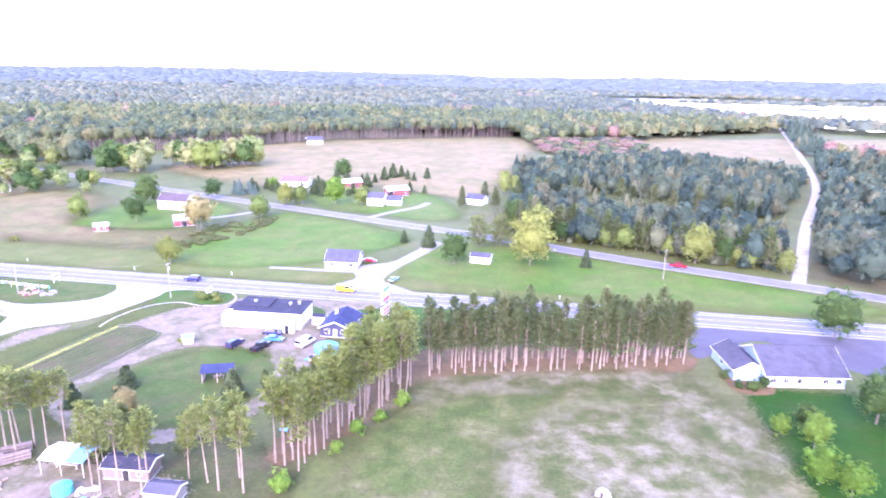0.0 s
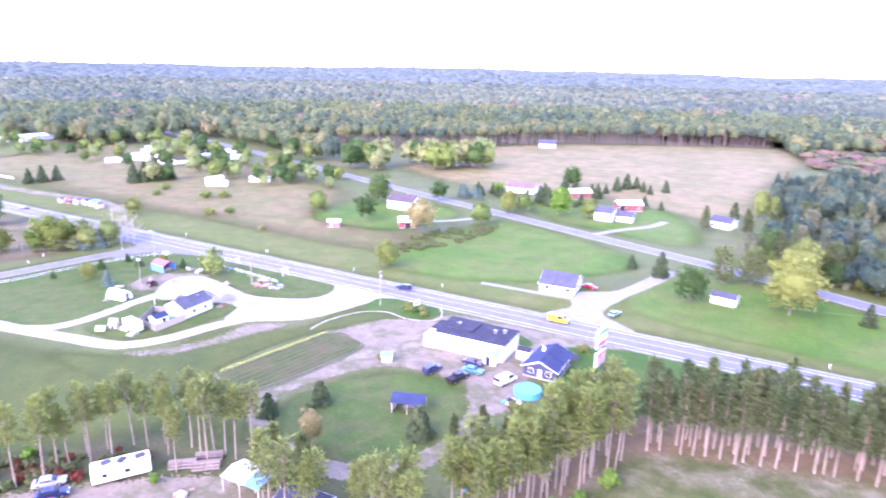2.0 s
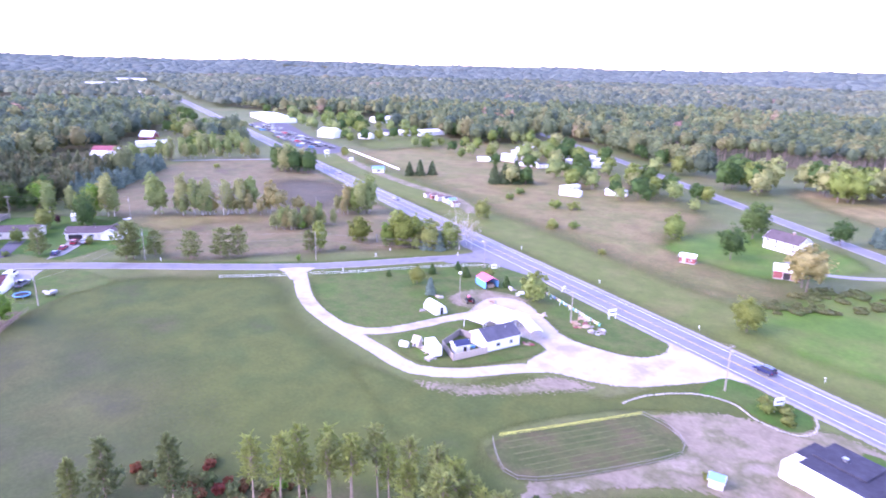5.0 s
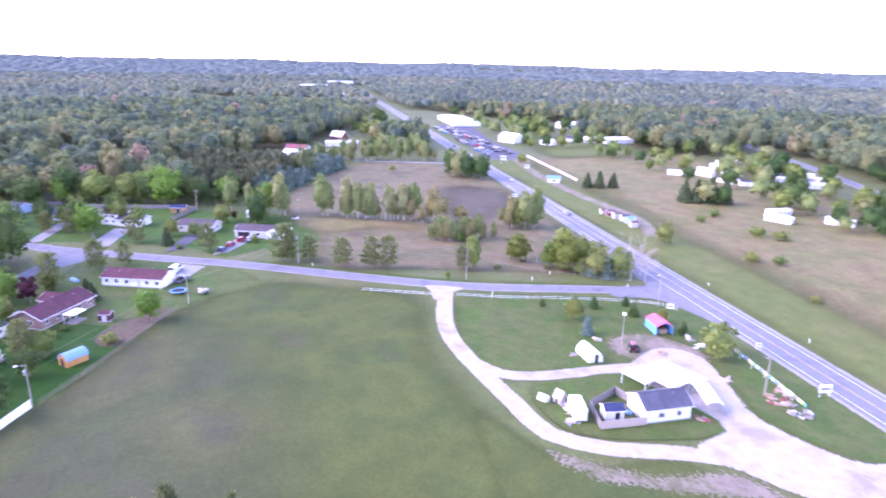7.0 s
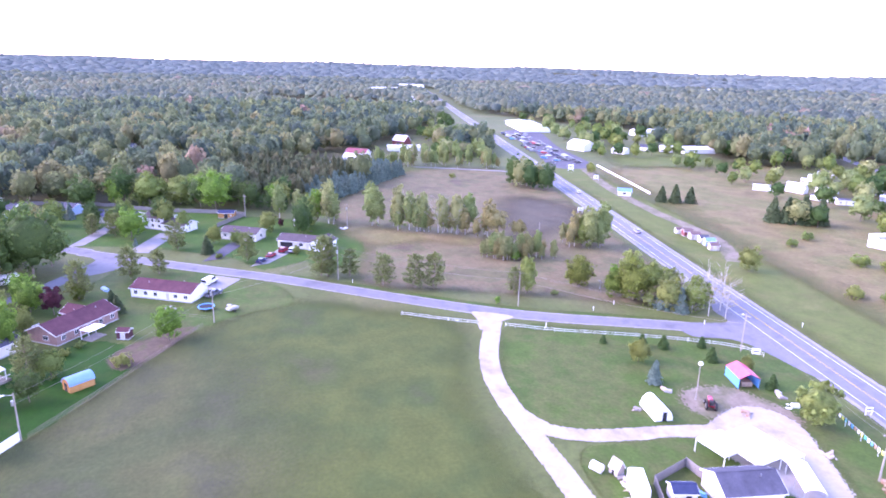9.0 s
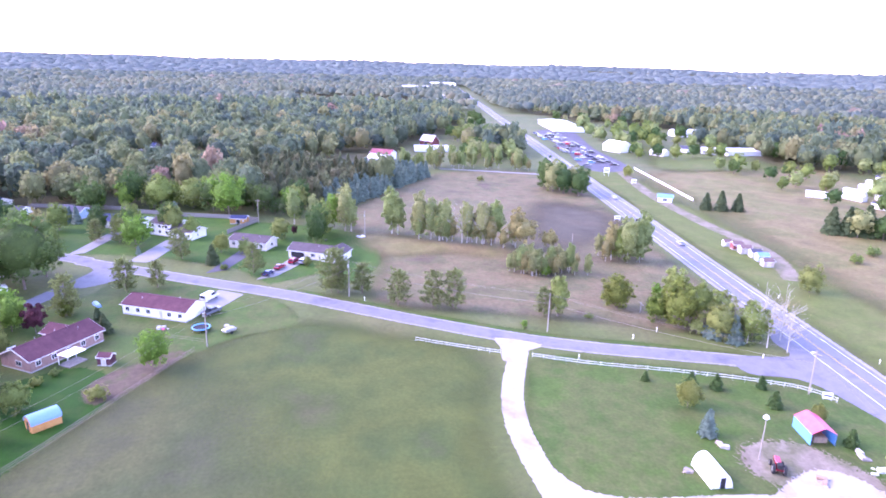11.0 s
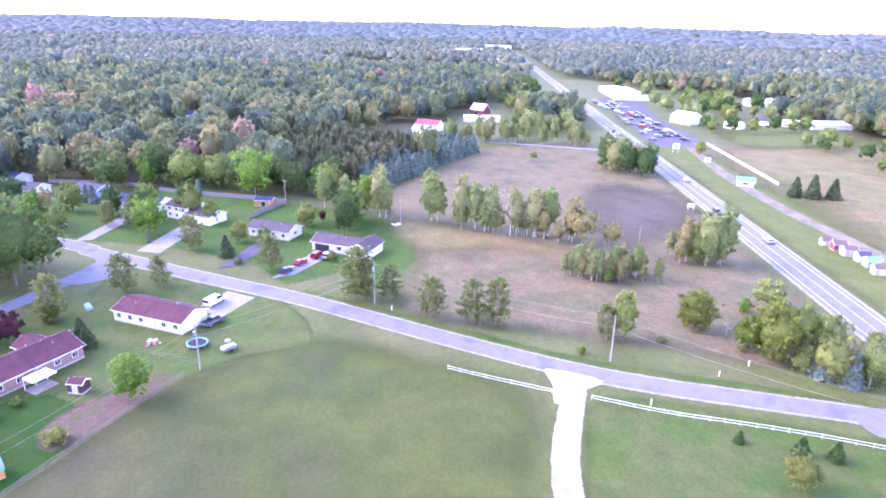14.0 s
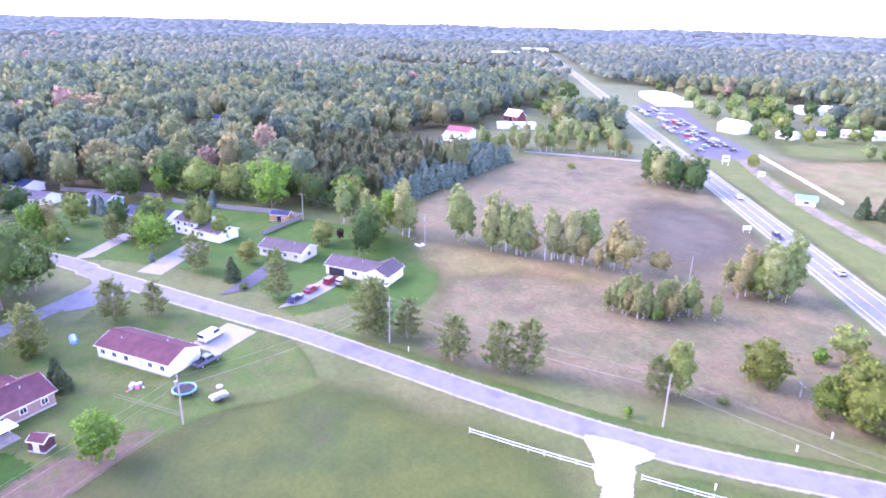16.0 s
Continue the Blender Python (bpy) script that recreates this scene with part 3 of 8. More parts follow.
patch("field_tan_far", "dry tan grass field behind the tree belt", [(445, 700), (370, 540), (318, 440), (420, 430), (560, 560), (640, 700)], 0.03, M_TAN, 8)
patch("field_strip", "green and brown field behind the shops", [(-560, 372), (-500, 348), (-450, 322), (-430, 330), (-430, 385), (-440, 410), (-490, 405)], 0.04, M_VERGE, 30)
patch("meadow_straw", "rough meadow of grass and bleached straw", [(-12, 60), (-12, 100), (4, 124), (30, 127), (52, 130), (62, 112), (66, 88), (60, 40), (20, 20)], 0.02, M_STRAW, 9)
patch("lawn_lodge", "green lawn below the roadside hall", [(66, 116), (72, 121), (95, 118), (120, 122), (112, 80), (80, 60), (62, 80)], 0.03, M_LUSH, 8)
patch("straw_path", "bleached straw path along the pines", [(-10, 106), (2, 118), (24, 120), (40, 122), (48, 112), (52, 92), (62, 96), (58, 124), (42, 131), (16, 127), (-2, 124)], 0.05, M_BLEACHED, 15)
patch("straw_swath", "bleached straw blown over the meadow", [(14, 60), (10, 92), (22, 108), (40, 114), (52, 104), (56, 76), (46, 46), (26, 40)], 0.04, M_BLEACHED, 18)
patch("needle_floor", "brown needle floor under the pines", [(-24, 94), (-12, 105), (2, 125), (24, 127), (60, 130), (62, 144), (30, 143), (0, 140), (-14, 118), (-26, 102)], 0.045, M_NEEDLES, 4)
patch("lawn_shop", "green lawn round the picnic shelter", [(-68, 112), (-52, 108), (-36, 108), (-29, 120), (-34, 136), (-48, 140), (-60, 133)], 0.03, M_LAWN, 6)
patch("lawn_sign", "green lawn round the billboard", [(-24, 162), (-14, 140), (-16, 122), (0, 136), (60, 146), (62, 156), (0, 169)], 0.03, M_YARD, 5)
patch("yards_north", "watered green front lawns", [(-246, 82), (-254, 96), (-240, 100), (-262, 116), (-300, 112), (-322, 76), (-344, 30), (-330, -10), (-300, -20), (-287, 12), (-280, 40), (-262, 72)], 0.025, M_YARD, 5)
patch("yards_south", "olive-green back lawns behind the ranch houses", [(-216, 90), (-240, 78), (-262, 42), (-246, 36), (-224, 22), (-190, 10), (-150, 22), (-158, 42), (-186, 56), (-208, 74)], 0.025, M_LAWN, 2.4)
patch("yard_lush", "deep green watered lawn round the cedar shed", [(-150, 24), (-158.6, 42), (-170, 48.6), (-183, 55), (-192, 54), (-199, 46), (-196, 38), (-186, 24), (-172, 12)], 0.035, M_LUSH, 2.4)
patch("soil_yard", "bare brown soil beside the garden fence", [(-182, 53), (-188, 49), (-196, 53), (-203, 62), (-203, 66), (-196, 63), (-188, 58.5)], 0.05, M_SOIL, 2)

# highway with shoulders and paint
X0, X1 = 760.0, -1900.0
hwy = [HWY(x) for x in np.linspace(X0, X1, 48)]
road("shoulder_highway", "pale gravel shoulders of the highway", hwy, 11.9, 0.06, M_SHOULDER, 1.2, "road shoulder", smooth=False)
highway = road("highway", "grey two-lane asphalt highway with white edge lines", hwy, 9.8, 0.09, M_ASPHALT, 0, smooth=False)
for off in (-3.7, 3.7):
    part("edge_line", ribbon_mesh("edge_line", [(x, y + off) for x, y in hwy[8:42]], 0.18, 0.12, M_ROADPAINT, smooth=False), None, highway, "white edge line")
for off in (-0.16, 0.16):
    part("centre_line", ribbon_mesh("centre_line", [(x, y + off) for x, y in hwy[8:42]], 0.13, 0.12, M_YELLOWPAINT, smooth=False), None, highway, "yellow centre line")
ROAD_A = [(-166, 204), (-176, 190), (-184, 171), (-191, 154), (-199, 139), (-212, 120), (-226, 101), (-238, 84.5), (-252, 62), (-265, 42), (-276, 25), (-283, 16), (-330, -70)]
road("shoulder_local", "pale gravel edges of the local road", ROAD_A, 6.4, 0.055, M_SHOULDER, 0.9, "road shoulder")
road("road_local", "worn grey local asphalt road", ROAD_A, 5.1, 0.075, M_LOCAL, 0.4)
road("road_branch", "worn grey side street", [(-272, 34), (-262, 32), (-248, 26), (-236, 20), (-215, 6), (-180, -20)], 5.4, 0.08, M_LOCAL, 0.5)
patch("road_mouth_branch", "worn asphalt corner of the side street", [(-258, 42), (-255, 39), (-250, 31), (-257, 30.5), (-262, 31), (-267, 30), (-273, 25.5), (-278, 20), (-279, 24), (-270, 37)], 0.082, M_LOCAL, 0.5, "road")
patch("road_mouth", "asphalt mouth of the local road", [(-186, 201), (-178, 199), (-180, 186), (-172, 184), (-166, 194), (-146, 197), (-152, 203), (-176, 208), (-192, 206)], 0.08, M_LOCAL, 0.5, "road")
ROAD_N = [(170, 160), (139, 178), (103, 199), (71, 219), (30, 247), (-11, 271), (-60, 300), (-123, 337), (-207, 388), (-330, 462), (-456, 530), (-700, 660)]
road("shoulder_north", "pale edges of the northern road", ROAD_N, 8.4, 0.055, M_SHOULDER, 1.4, "road shoulder")
road("road_north", "grey asphalt country road", ROAD_N, 6.4, 0.075, M_LOCAL, 0.7)
road("track_gravel", "straight gravel track between the woods", [(118, 188), (148, 236), (173, 276), (247, 390), (323, 535), (436, 761), (520, 930)], 4.2, 0.06, M_GRAVEL, 1.5)
# drives and yards
road("drive_farm", "white gravel farm drive", [(-192, 139), (-182, 134.6), (-172, 130.6), (-161, 128), (-150, 127.4), (-139, 127.5), (-128, 127.9), (-117, 128.6), (-109, 136.5), (-104.5, 146), (-96, 158), (-84, 168), (-79, 184), (-78, 188)], 4.4, 0.065, M_GRAVEL, 0.9, "drive")
road("drive_farm_loop", "white gravel loop behind the farm house", [(-148, 127.6), (-141, 130.6), (-137.4, 137), (-135.8, 146), (-134.4, 156), (-131, 166), (-119, 168), (-106, 164)], 4.0, 0.07, M_GRAVEL, 0.9, "drive")
patch("drive_farm_yard", "white gravel farm yard", [(-133, 158), (-120, 158), (-108, 160), (-104, 150), (-96, 153), (-84, 160), (-74, 178), (-70, 184), (-92, 190), (-89, 182), (-92, 173), (-108, 169), (-121, 174), (-133, 178), (-140, 172)], 0.075, M_GRAVEL, 2, "drive")
patch("drive_mouth", "gravel mouth of the farm drive", [(-199, 135.5), (-193, 135), (-187, 133.6), (-186.5, 137), (-190, 139), (-193.5, 145)], 0.085, M_GRAVEL, 0.6, "drive")
patch("dirt_tractor", "bare dirt by the tractor", [(-148, 164), (-140, 161), (-130, 170), (-132, 180), (-142, 178), (-148, 174)], 0.06, M_DIRT, 5)
patch("dirt_farm_edge", "worn dirt edge of the farm yard", [(-112, 126), (-100, 138), (-97, 150), (-88, 154), (-92, 146), (-102, 130)], 0.055, M_DIRT, 6)
patch("farm_island", "weedy farm yard inside the gravel loop", [(-128, 131.6), (-132.4, 133.2), (-134.2, 136.4), (-133.2, 144), (-131.4, 155), (-110, 161), (-106, 156), (-108.5, 146), (-113, 136), (-119, 131.6)], 0.1, M_LAWN, 1.6)
patch("yard_shop", "sandy dirt yard of the roadside shop", [(-74, 154), (-66, 166), (-56, 170), (-50, 176), (-30, 174), (-12, 172), (-4, 170), (-22, 164), (-24, 150), (-22, 138), (-28, 128), (-34, 134), (-36, 140), (-50, 142), (-58, 139), (-66, 128), (-72, 118), (-74, 124), (-66, 140)], 0.065, M_DIRT, 3.5, "yard")
road("track_dirt", "worn dirt track", [(-30, 134), (-30, 120), (-33, 113), (-38, 106.5), (-46, 103), (-56, 104), (-68, 112), (-71, 120)], 4.4, 0.06, M_DIRT, 2.0, "track")
patch("shop_island", "grass island with sign and bushes", [(-73.7, 180.6), (-73.6, 169.6), (-67.4, 172.2), (-61.6, 170), (-56, 169.8), (-53.9, 171.6), (-53.7, 175), (-55.5, 178.6), (-62, 180)], 0.1, M_YARD, 0.8)
patch("shop_grass", "grass strip behind the shop", [(-44, 171), (-30, 163), (-26, 164), (-30, 169), (-42, 174)], 0.1, M_YARD, 0.8)
bed = patch("garden_bed", "fenced weedy garden bed", [(-86, 124), (-79, 119), (-74.5, 120.5), (-70, 128), (-63.5, 147), (-68, 152), (-75.5, 152.5)], 0.07, M_SHADEGRASS, 1.0, "garden")
for k in range(7):
    x0, y0 = -84.6 + 1.75 * k, 125.2 - 0.9 * k + 0.08 * k * k
    x1, y1 = -75.0 + 1.55 * k, 149.6 - 0.5 * k
    part("crop_row", tube((x0, y0, 0.02), (x1, y1, 0.02), 0.17, 0.17, 6), M_CROP, bed, "low green crop row")
patch("apron_north", "pale paved apron of the northern house", [(-20, 208), (-10, 213), (-2, 228), (4, 240), (8, 238), (0, 220), (-7, 207), (-12, 193), (-8, 187), (-3, 181.6), (-14, 183), (-27, 185.5), (-21, 194), (-22, 201)], 0.07, M_CONCRETE, 1.2, "drive")
road("drive_north", "narrow pale drive", [(-50, 205), (-40, 203.5), (-30, 202), (-21, 201)], 2.4, 0.075, M_CONCRETE, 0.8, "drive")
road("drive_farmhouse", "pale farmhouse drive", [(-70, 305), (-76, 292), (-88, 280), (-100, 276), (-106, 284)], 3.4, 0.07, M_CONCRETE, 1.0, "drive")
road("drive_barn", "pale barn drive", [(-24, 281), (-14, 294), (-2, 306), (4, 318)], 3.6, 0.07, M_CONCRETE, 1.0, "drive")
patch("lot_hall", "dark asphalt car park of the hall", [(64, 136), (72, 154), (100, 154), (118, 146), (112, 132), (100, 126), (84, 146)], 0.056, M_DARKLOT, 1.0, "car park")
patch("bed_hall", "maroon mulch bed beside the hall", [(65, 121), (67, 118.5), (73, 119), (74, 124), (70, 130), (65.5, 129)], 0.07, M_NEEDLES, 1.0)
patch("lot_sales", "dark asphalt sales lot", [(-438, 270), (-443, 301), (-540, 322), (-668, 358), (-672, 324), (-540, 296)], 0.06, M_DARKLOT, 2, "car park")
road("track_field_edge", "pale track at the field's far edge", [(-418, 244), (-428, 222), (-440, 196), (-448, 176)], 4.0, 0.06, M_CONCRETE, 1.2, "track")
road("track_sheds", "worn dirt track beside the sheds", [(-430, 288), (-360, 268), (-300, 258), (-255, 254), (-225, 240)], 6.0, 0.05, M_DIRT, 4.0, "track")
patch("drive_a", "pale concrete drive", [(-250.5, 78), (-252.5, 83.5), (-268, 93.5), (-271, 88)], 0.085, M_CONCRETE, 0.5, "drive", smooth=False)
patch("drive_b", "dark asphalt drive", [(-258.5, 63), (-261, 68.5), (-280, 76), (-282, 71)], 0.085, M_DARKLOT, 0.5, "drive", smooth=False)
patch("drive_c", "pale concrete drive", [(-274.5, 38), (-272, 45), (-296, 51), (-299, 45)], 0.085, M_CONCRETE, 0.5, "drive", smooth=False)
patch("drive_d", "pale concrete drive", [(-284, 17.5), (-286, 22.5), (-313, 29), (-315, 24)], 0.085, M_CONCRETE, 0.5, "drive", smooth=False)
patch("drive_e", "pale concrete drive beside the white ranch house", [(-243, 68.5), (-238.5, 75.5), (-228.5, 70), (-233, 63)], 0.085, M_CONCRETE, 0.5, "drive", smooth=False)
patch("logging_lot", "bare dirt logging lot", [(-94, 76), (-84, 85), (-71, 92), (-60, 96), (-48, 94), (-38, 90), (-36, 86), (-50, 86), (-62, 85), (-76, 80), (-86, 73)], 0.06, M_DIRT, 6, "yard")
patch("logging_lot_grass", "rough shaded grass under the lot pines", [(-112, 70), (-96, 92), (-80, 103), (-60, 106), (-36, 102), (-22, 96), (-24, 82), (-44, 76), (-80, 66)], 0.04, M_SHADEGRASS, 9)
# lake far to the east
patch("lake", "bright calm lake under a white sky", LAKE, 0.6, M_LAKE, 20, "lake")


# ---- trees ----
RNG = np.random.default_rng(7)


_ico = bmesh.new()
bmesh.ops.create_icosphere(_ico, subdivisions=1, radius=1.0)
ICO_V = np.array([v.co[:] for v in _ico.verts])
ICO_F = np.array([[v.index for v in f.verts] for f in _ico.faces if f.calc_center_median().z > -0.5])
_ico.free()


def leaf_quads(centres, outward, size, rng, flat=1.0, loose=0.4):
    """Small four-sided leaf clumps round the centres, facing mostly outward."""
    n = len(centres)
    nrm = outward * flat + rng.normal(0, loose, (n, 3))
    nrm /= np.linalg.norm(nrm, axis=1, keepdims=True) + 1e-9
    ref = rng.normal(0, 1, (n, 3))
    u = np.cross(nrm, ref)
    u /= np.linalg.norm(u, axis=1, keepdims=True) + 1e-9
    v = np.cross(nrm, u)
    s = (size * rng.uniform(0.6, 1.35, n))[:, None]
    ring = [(-0.62, -0.4), (0.5, -0.62), (0.72, 0.35), (-0.35, 0.68)]
    verts = np.stack([centres + s * (a * u + b * v) + s * rng.normal(0, 0.1, (n, 3)) for a, b in ring], 1).reshape(-1, 3)
    faces = np.arange(4 * n).reshape(n, 4)
    return verts, faces


def leaf_lumps(centres, radii, rng, rough=0.2):
    """Uneven rounded masses of foliage, one round each centre."""
    n = len(centres)
    d = ICO_V[None] * (1 + rng.normal(0, rough, (n, len(ICO_V), 1)))
    a = rng.uniform(0, 6.283, n)
    c, s = np.cos(a)[:, None], np.sin(a)[:, None]
    d = np.stack([d[..., 0] * c - d[..., 1] * s, d[..., 0] * s + d[..., 1] * c, d[..., 2] * 0.85], -1)
    verts = (centres[:, None] + d * np.asarray(radii)[:, None, None]).reshape(-1, 3)
    faces = (ICO_F[None] + (np.arange(n) * len(ICO_V))[:, None, None]).reshape(-1, 3)
    return verts, faces


_ico = bmesh.new()
bmesh.ops.create_icosphere(_ico, subdivisions=2, radius=1.0)
DOME_V = np.array([v.co[:] for v in _ico.verts])
DOME_F = np.array([[v.index for v in f.verts] for f in _ico.faces if f.calc_center_median().z > -0.62])
_ico.free()
_k = np.arange(6) * math.tau / 6
CAP_V = np.r_[np.c_[np.cos(_k), np.sin(_k), np.full(6, -0.25)], np.c_[0.78 * np.cos(_k + 0.5), 0.78 * np.sin(_k + 0.5), np.full(6, 0.55)], [[0, 0, 1.0]]]
CAP_F = np.array([(i, (i + 1) % 6, 6 + i) for i in range(6)] + [((i + 1) % 6, 6 + (i + 1) % 6, 6 + i) for i in range(6)] + [(6 + i, 6 + (i + 1) % 6, 12) for i in range(6)])


def lobed_reach(d, rng, lobes):
    """How far a billowing crown reaches along the ways d: a rounded mass swelling into lobes."""
    i = np.arange(lobes) + 0.5
    z = 1 - 1.5 * i / lobes
    a = i * 2.39996 + rng.uniform(0, 6.28)
    q = np.sqrt(np.clip(1 - z * z, 0, 1))
    way = np.c_[np.cos(a) * q, np.sin(a) * q, z] + rng.normal(0, 0.16, (lobes, 3))
    way /= np.linalg.norm(way, axis=1, keepdims=True)
    size = rng.uniform(0.75, 1.08, lobes)
    u = d / (np.linalg.norm(d, axis=1, keepdims=True) + 1e-9)
    swell = np.clip((u @ way.T - 0.5) / 0.5, 0, 1) ** 0.6 * size
    return 0.62 + 0.38 * swell.max(1)


def crown_mesh(lumps, quads, material, name="crown"):
    return raw_mesh(name, np.concatenate([lumps[0], quads[0]]), (lumps[1], quads[1] + len(lumps[0])), material, smooth=True)


def crown_parts(rng, h0, h1, r, clusters, per, spread=0.30, size=0.5):
    """Foliage masses on an uneven shell, with leaf clumps standing out from each."""
    mid, half = (h0 + h1) / 2, (h1 - h0) / 2
    i = np.arange(clusters) + 0.5
    z = 1 - 1.85 * i / clusters
    a = i * 2.39996 + rng.uniform(0, 6.28)
    q = np.sqrt(np.clip(1 - np.abs(z) ** 3, 0.04, 1))
    d = np.c_[np.cos(a) * q, np.sin(a) * q, z] + rng.normal(0, 0.12, (clusters, 3))
    k = np.c_[rng.uniform(0.45, 0.86, (clusters, 1)).repeat(2, 1), rng.uniform(0.75, 0.95, (clusters, 1))]
    c = d * k * np.array((r, r, half)) + np.array((0, 0, mid))
    rad = spread * max(r, half * 0.45) * rng.uniform(0.55, 1.15, clusters) * 0.82
    rad = np.minimum(rad, half * 0.6)
    lv, lf = leaf_lumps(c[::2], rad[::2] * 0.86, rng)
    core = DOME_V * (0.82 * lobed_reach(DOME_V, rng, 12) * (1 + rng.normal(0, 0.04, len(DOME_V))))[:, None]
    core = core * np.array((r, r, half)) + np.array((0, 0, mid))
    lumps = np.concatenate([lv, core]), np.concatenate([lf, DOME_F + len(lv)])
    o = rng.normal(0, 1, (clusters, per, 3)) + 0.8 * d[:, None]
    o /= np.linalg.norm(o, axis=2, keepdims=True)
    p = c[:, None] + o * (rad * 1.0)[:, None, None] * rng.uniform(0.75, 1.6, (clusters, per, 1))
    return lumps, leaf_quads(p.reshape(-1, 3), o.reshape(-1, 3), size, rng)


def limb_mesh(name, bars, material):
    bm = None
    for p, q, r0, r1 in bars:
        n0 = len(bm.verts) if bm else 0
        bm = tube(p, q, r0, r1, 6 if r0 > 0.08 else 4, bm)
        if n0:
            # the limb grows out of the wood that is already there
            bm.verts.ensure_lookup_table()
            root = min(bm.verts[:n0], key=lambda v: (v.co - Vector(p)).length)
            base = sorted(bm.verts[n0:], key=lambda v: (v.co - Vector(p)).length)
            bm.faces.new((root, base[0], base[1]))
    return mesh_of(name, bm, material)


def leafy_tree(name, label, leaf, h, r, bole=0.12, clusters=50, per=26, size=0.32, bark=None, seed=1, shape="round", spread=0.30, category="tree"):
    """A broad-leaved tree: tapered trunk, limbs and a crown of many leaf clumps. Built at the origin."""
    rng = np.random.default_rng(seed)
    t = thing(name, label, category)
    h0 = h * bole
    bars = [((0, 0, -0.2), (rng.normal(0, 0.15), rng.normal(0, 0.15), h * 0.55), 0.013 * h + 0.04, 0.008 * h + 0.03)]
    top = bars[0][1]
    bars.append((top, (top[0] + rng.normal(0, 0.3), top[1] + rng.normal(0, 0.3), h * 0.88), 0.008 * h + 0.03, 0.02))
    for i in range(7):
        a, z = i * 2.4 + rng.uniform(0, 1), h * rng.uniform(0.28, 0.54)
        u = (z + 0.2) / (h * 0.55 + 0.2)
        bars.append(((top[0] * u, top[1] * u, z), (math.cos(a) * r * 0.7, math.sin(a) * r * 0.7, min(h * 0.93, z + r * rng.uniform(0.4, 0.9))), 0.008 * h + 0.02, 0.02))
    part("trunk", limb_mesh("trunk", bars, bark or M_BARK), None, t)
    part("crown", crown_mesh(*crown_parts(rng, h0, h, r, clusters, per, spread, size), leaf), None, t)
    return t


def bare_tree(name, label, h, r, seed=1, bark=None, leaf=None):
    rng = np.random.default_rng(seed)
    t = thing(name, label, "tree")
    bars = [((0, 0, -0.2), (0, 0, h * 0.5), 0.013 * h, 0.008 * h), ((0, 0, h * 0.5), (0.3, 0.2, h), 0.008 * h, 0.02)]
    for i in range(26):
        a, z = i * 2.4 + rng.uniform(0, 1), h * rng.uniform(0.25, 0.9)
        k = r * (1.1 - 0.5 * z / h)
        e = (math.cos(a) * k, math.sin(a) * k, z + k * rng.uniform(0.5, 1.1))
        bars.append(((0, 0, min(z, h * 0.5)), e, 0.0035 * h, 0.018))
        for _ in range(2):
            b = a + rng.uniform(-0.9, 0.9)
            bars.append((e, (e[0] + math.cos(b) * k * 0.5, e[1] + math.sin(b) * k * 0.5, e[2] + k * rng.uniform(0.1, 0.6)), 0.03, 0.015))
    part("trunk", limb_mesh("trunk", bars, bark or M_PALEBARK), None, t)
    if leaf:
        d = rng.normal(0, 0.45, (110, 3)) * np.array((r, r, h * 0.3)) + np.array((0, 0, h * 0.62))
        part("crown", raw_mesh("crown", *leaf_quads(d, rng.normal(0, 1, d.shape), 0.32, rng), leaf), None, t, "sparse remaining leaves")
    return t


def sprays(roots, ways, length, width, rng):
    """Thin needle sprays: narrow leaves standing out from their roots along their ways."""
    n = len(roots)
    w = ways / (np.linalg.norm(ways, axis=1, keepdims=True) + 1e-9)
    side = np.cross(w, rng.normal(0, 1, (n, 3)) + np.array((0, 0, 1.5)))
    side /= np.linalg.norm(side, axis=1, keepdims=True) + 1e-9
    k = (length * rng.uniform(0.6, 1.3, n))[:, None]
    g = (width * rng.uniform(0.7, 1.3, n))[:, None]
    verts = np.stack([roots - 0.1 * k * w, roots + 0.45 * k * w + g * side, roots + k * w, roots + 0.4 * k * w - g * side], 1).reshape(-1, 3)
    return verts, np.arange(4 * n).reshape(n, 4)


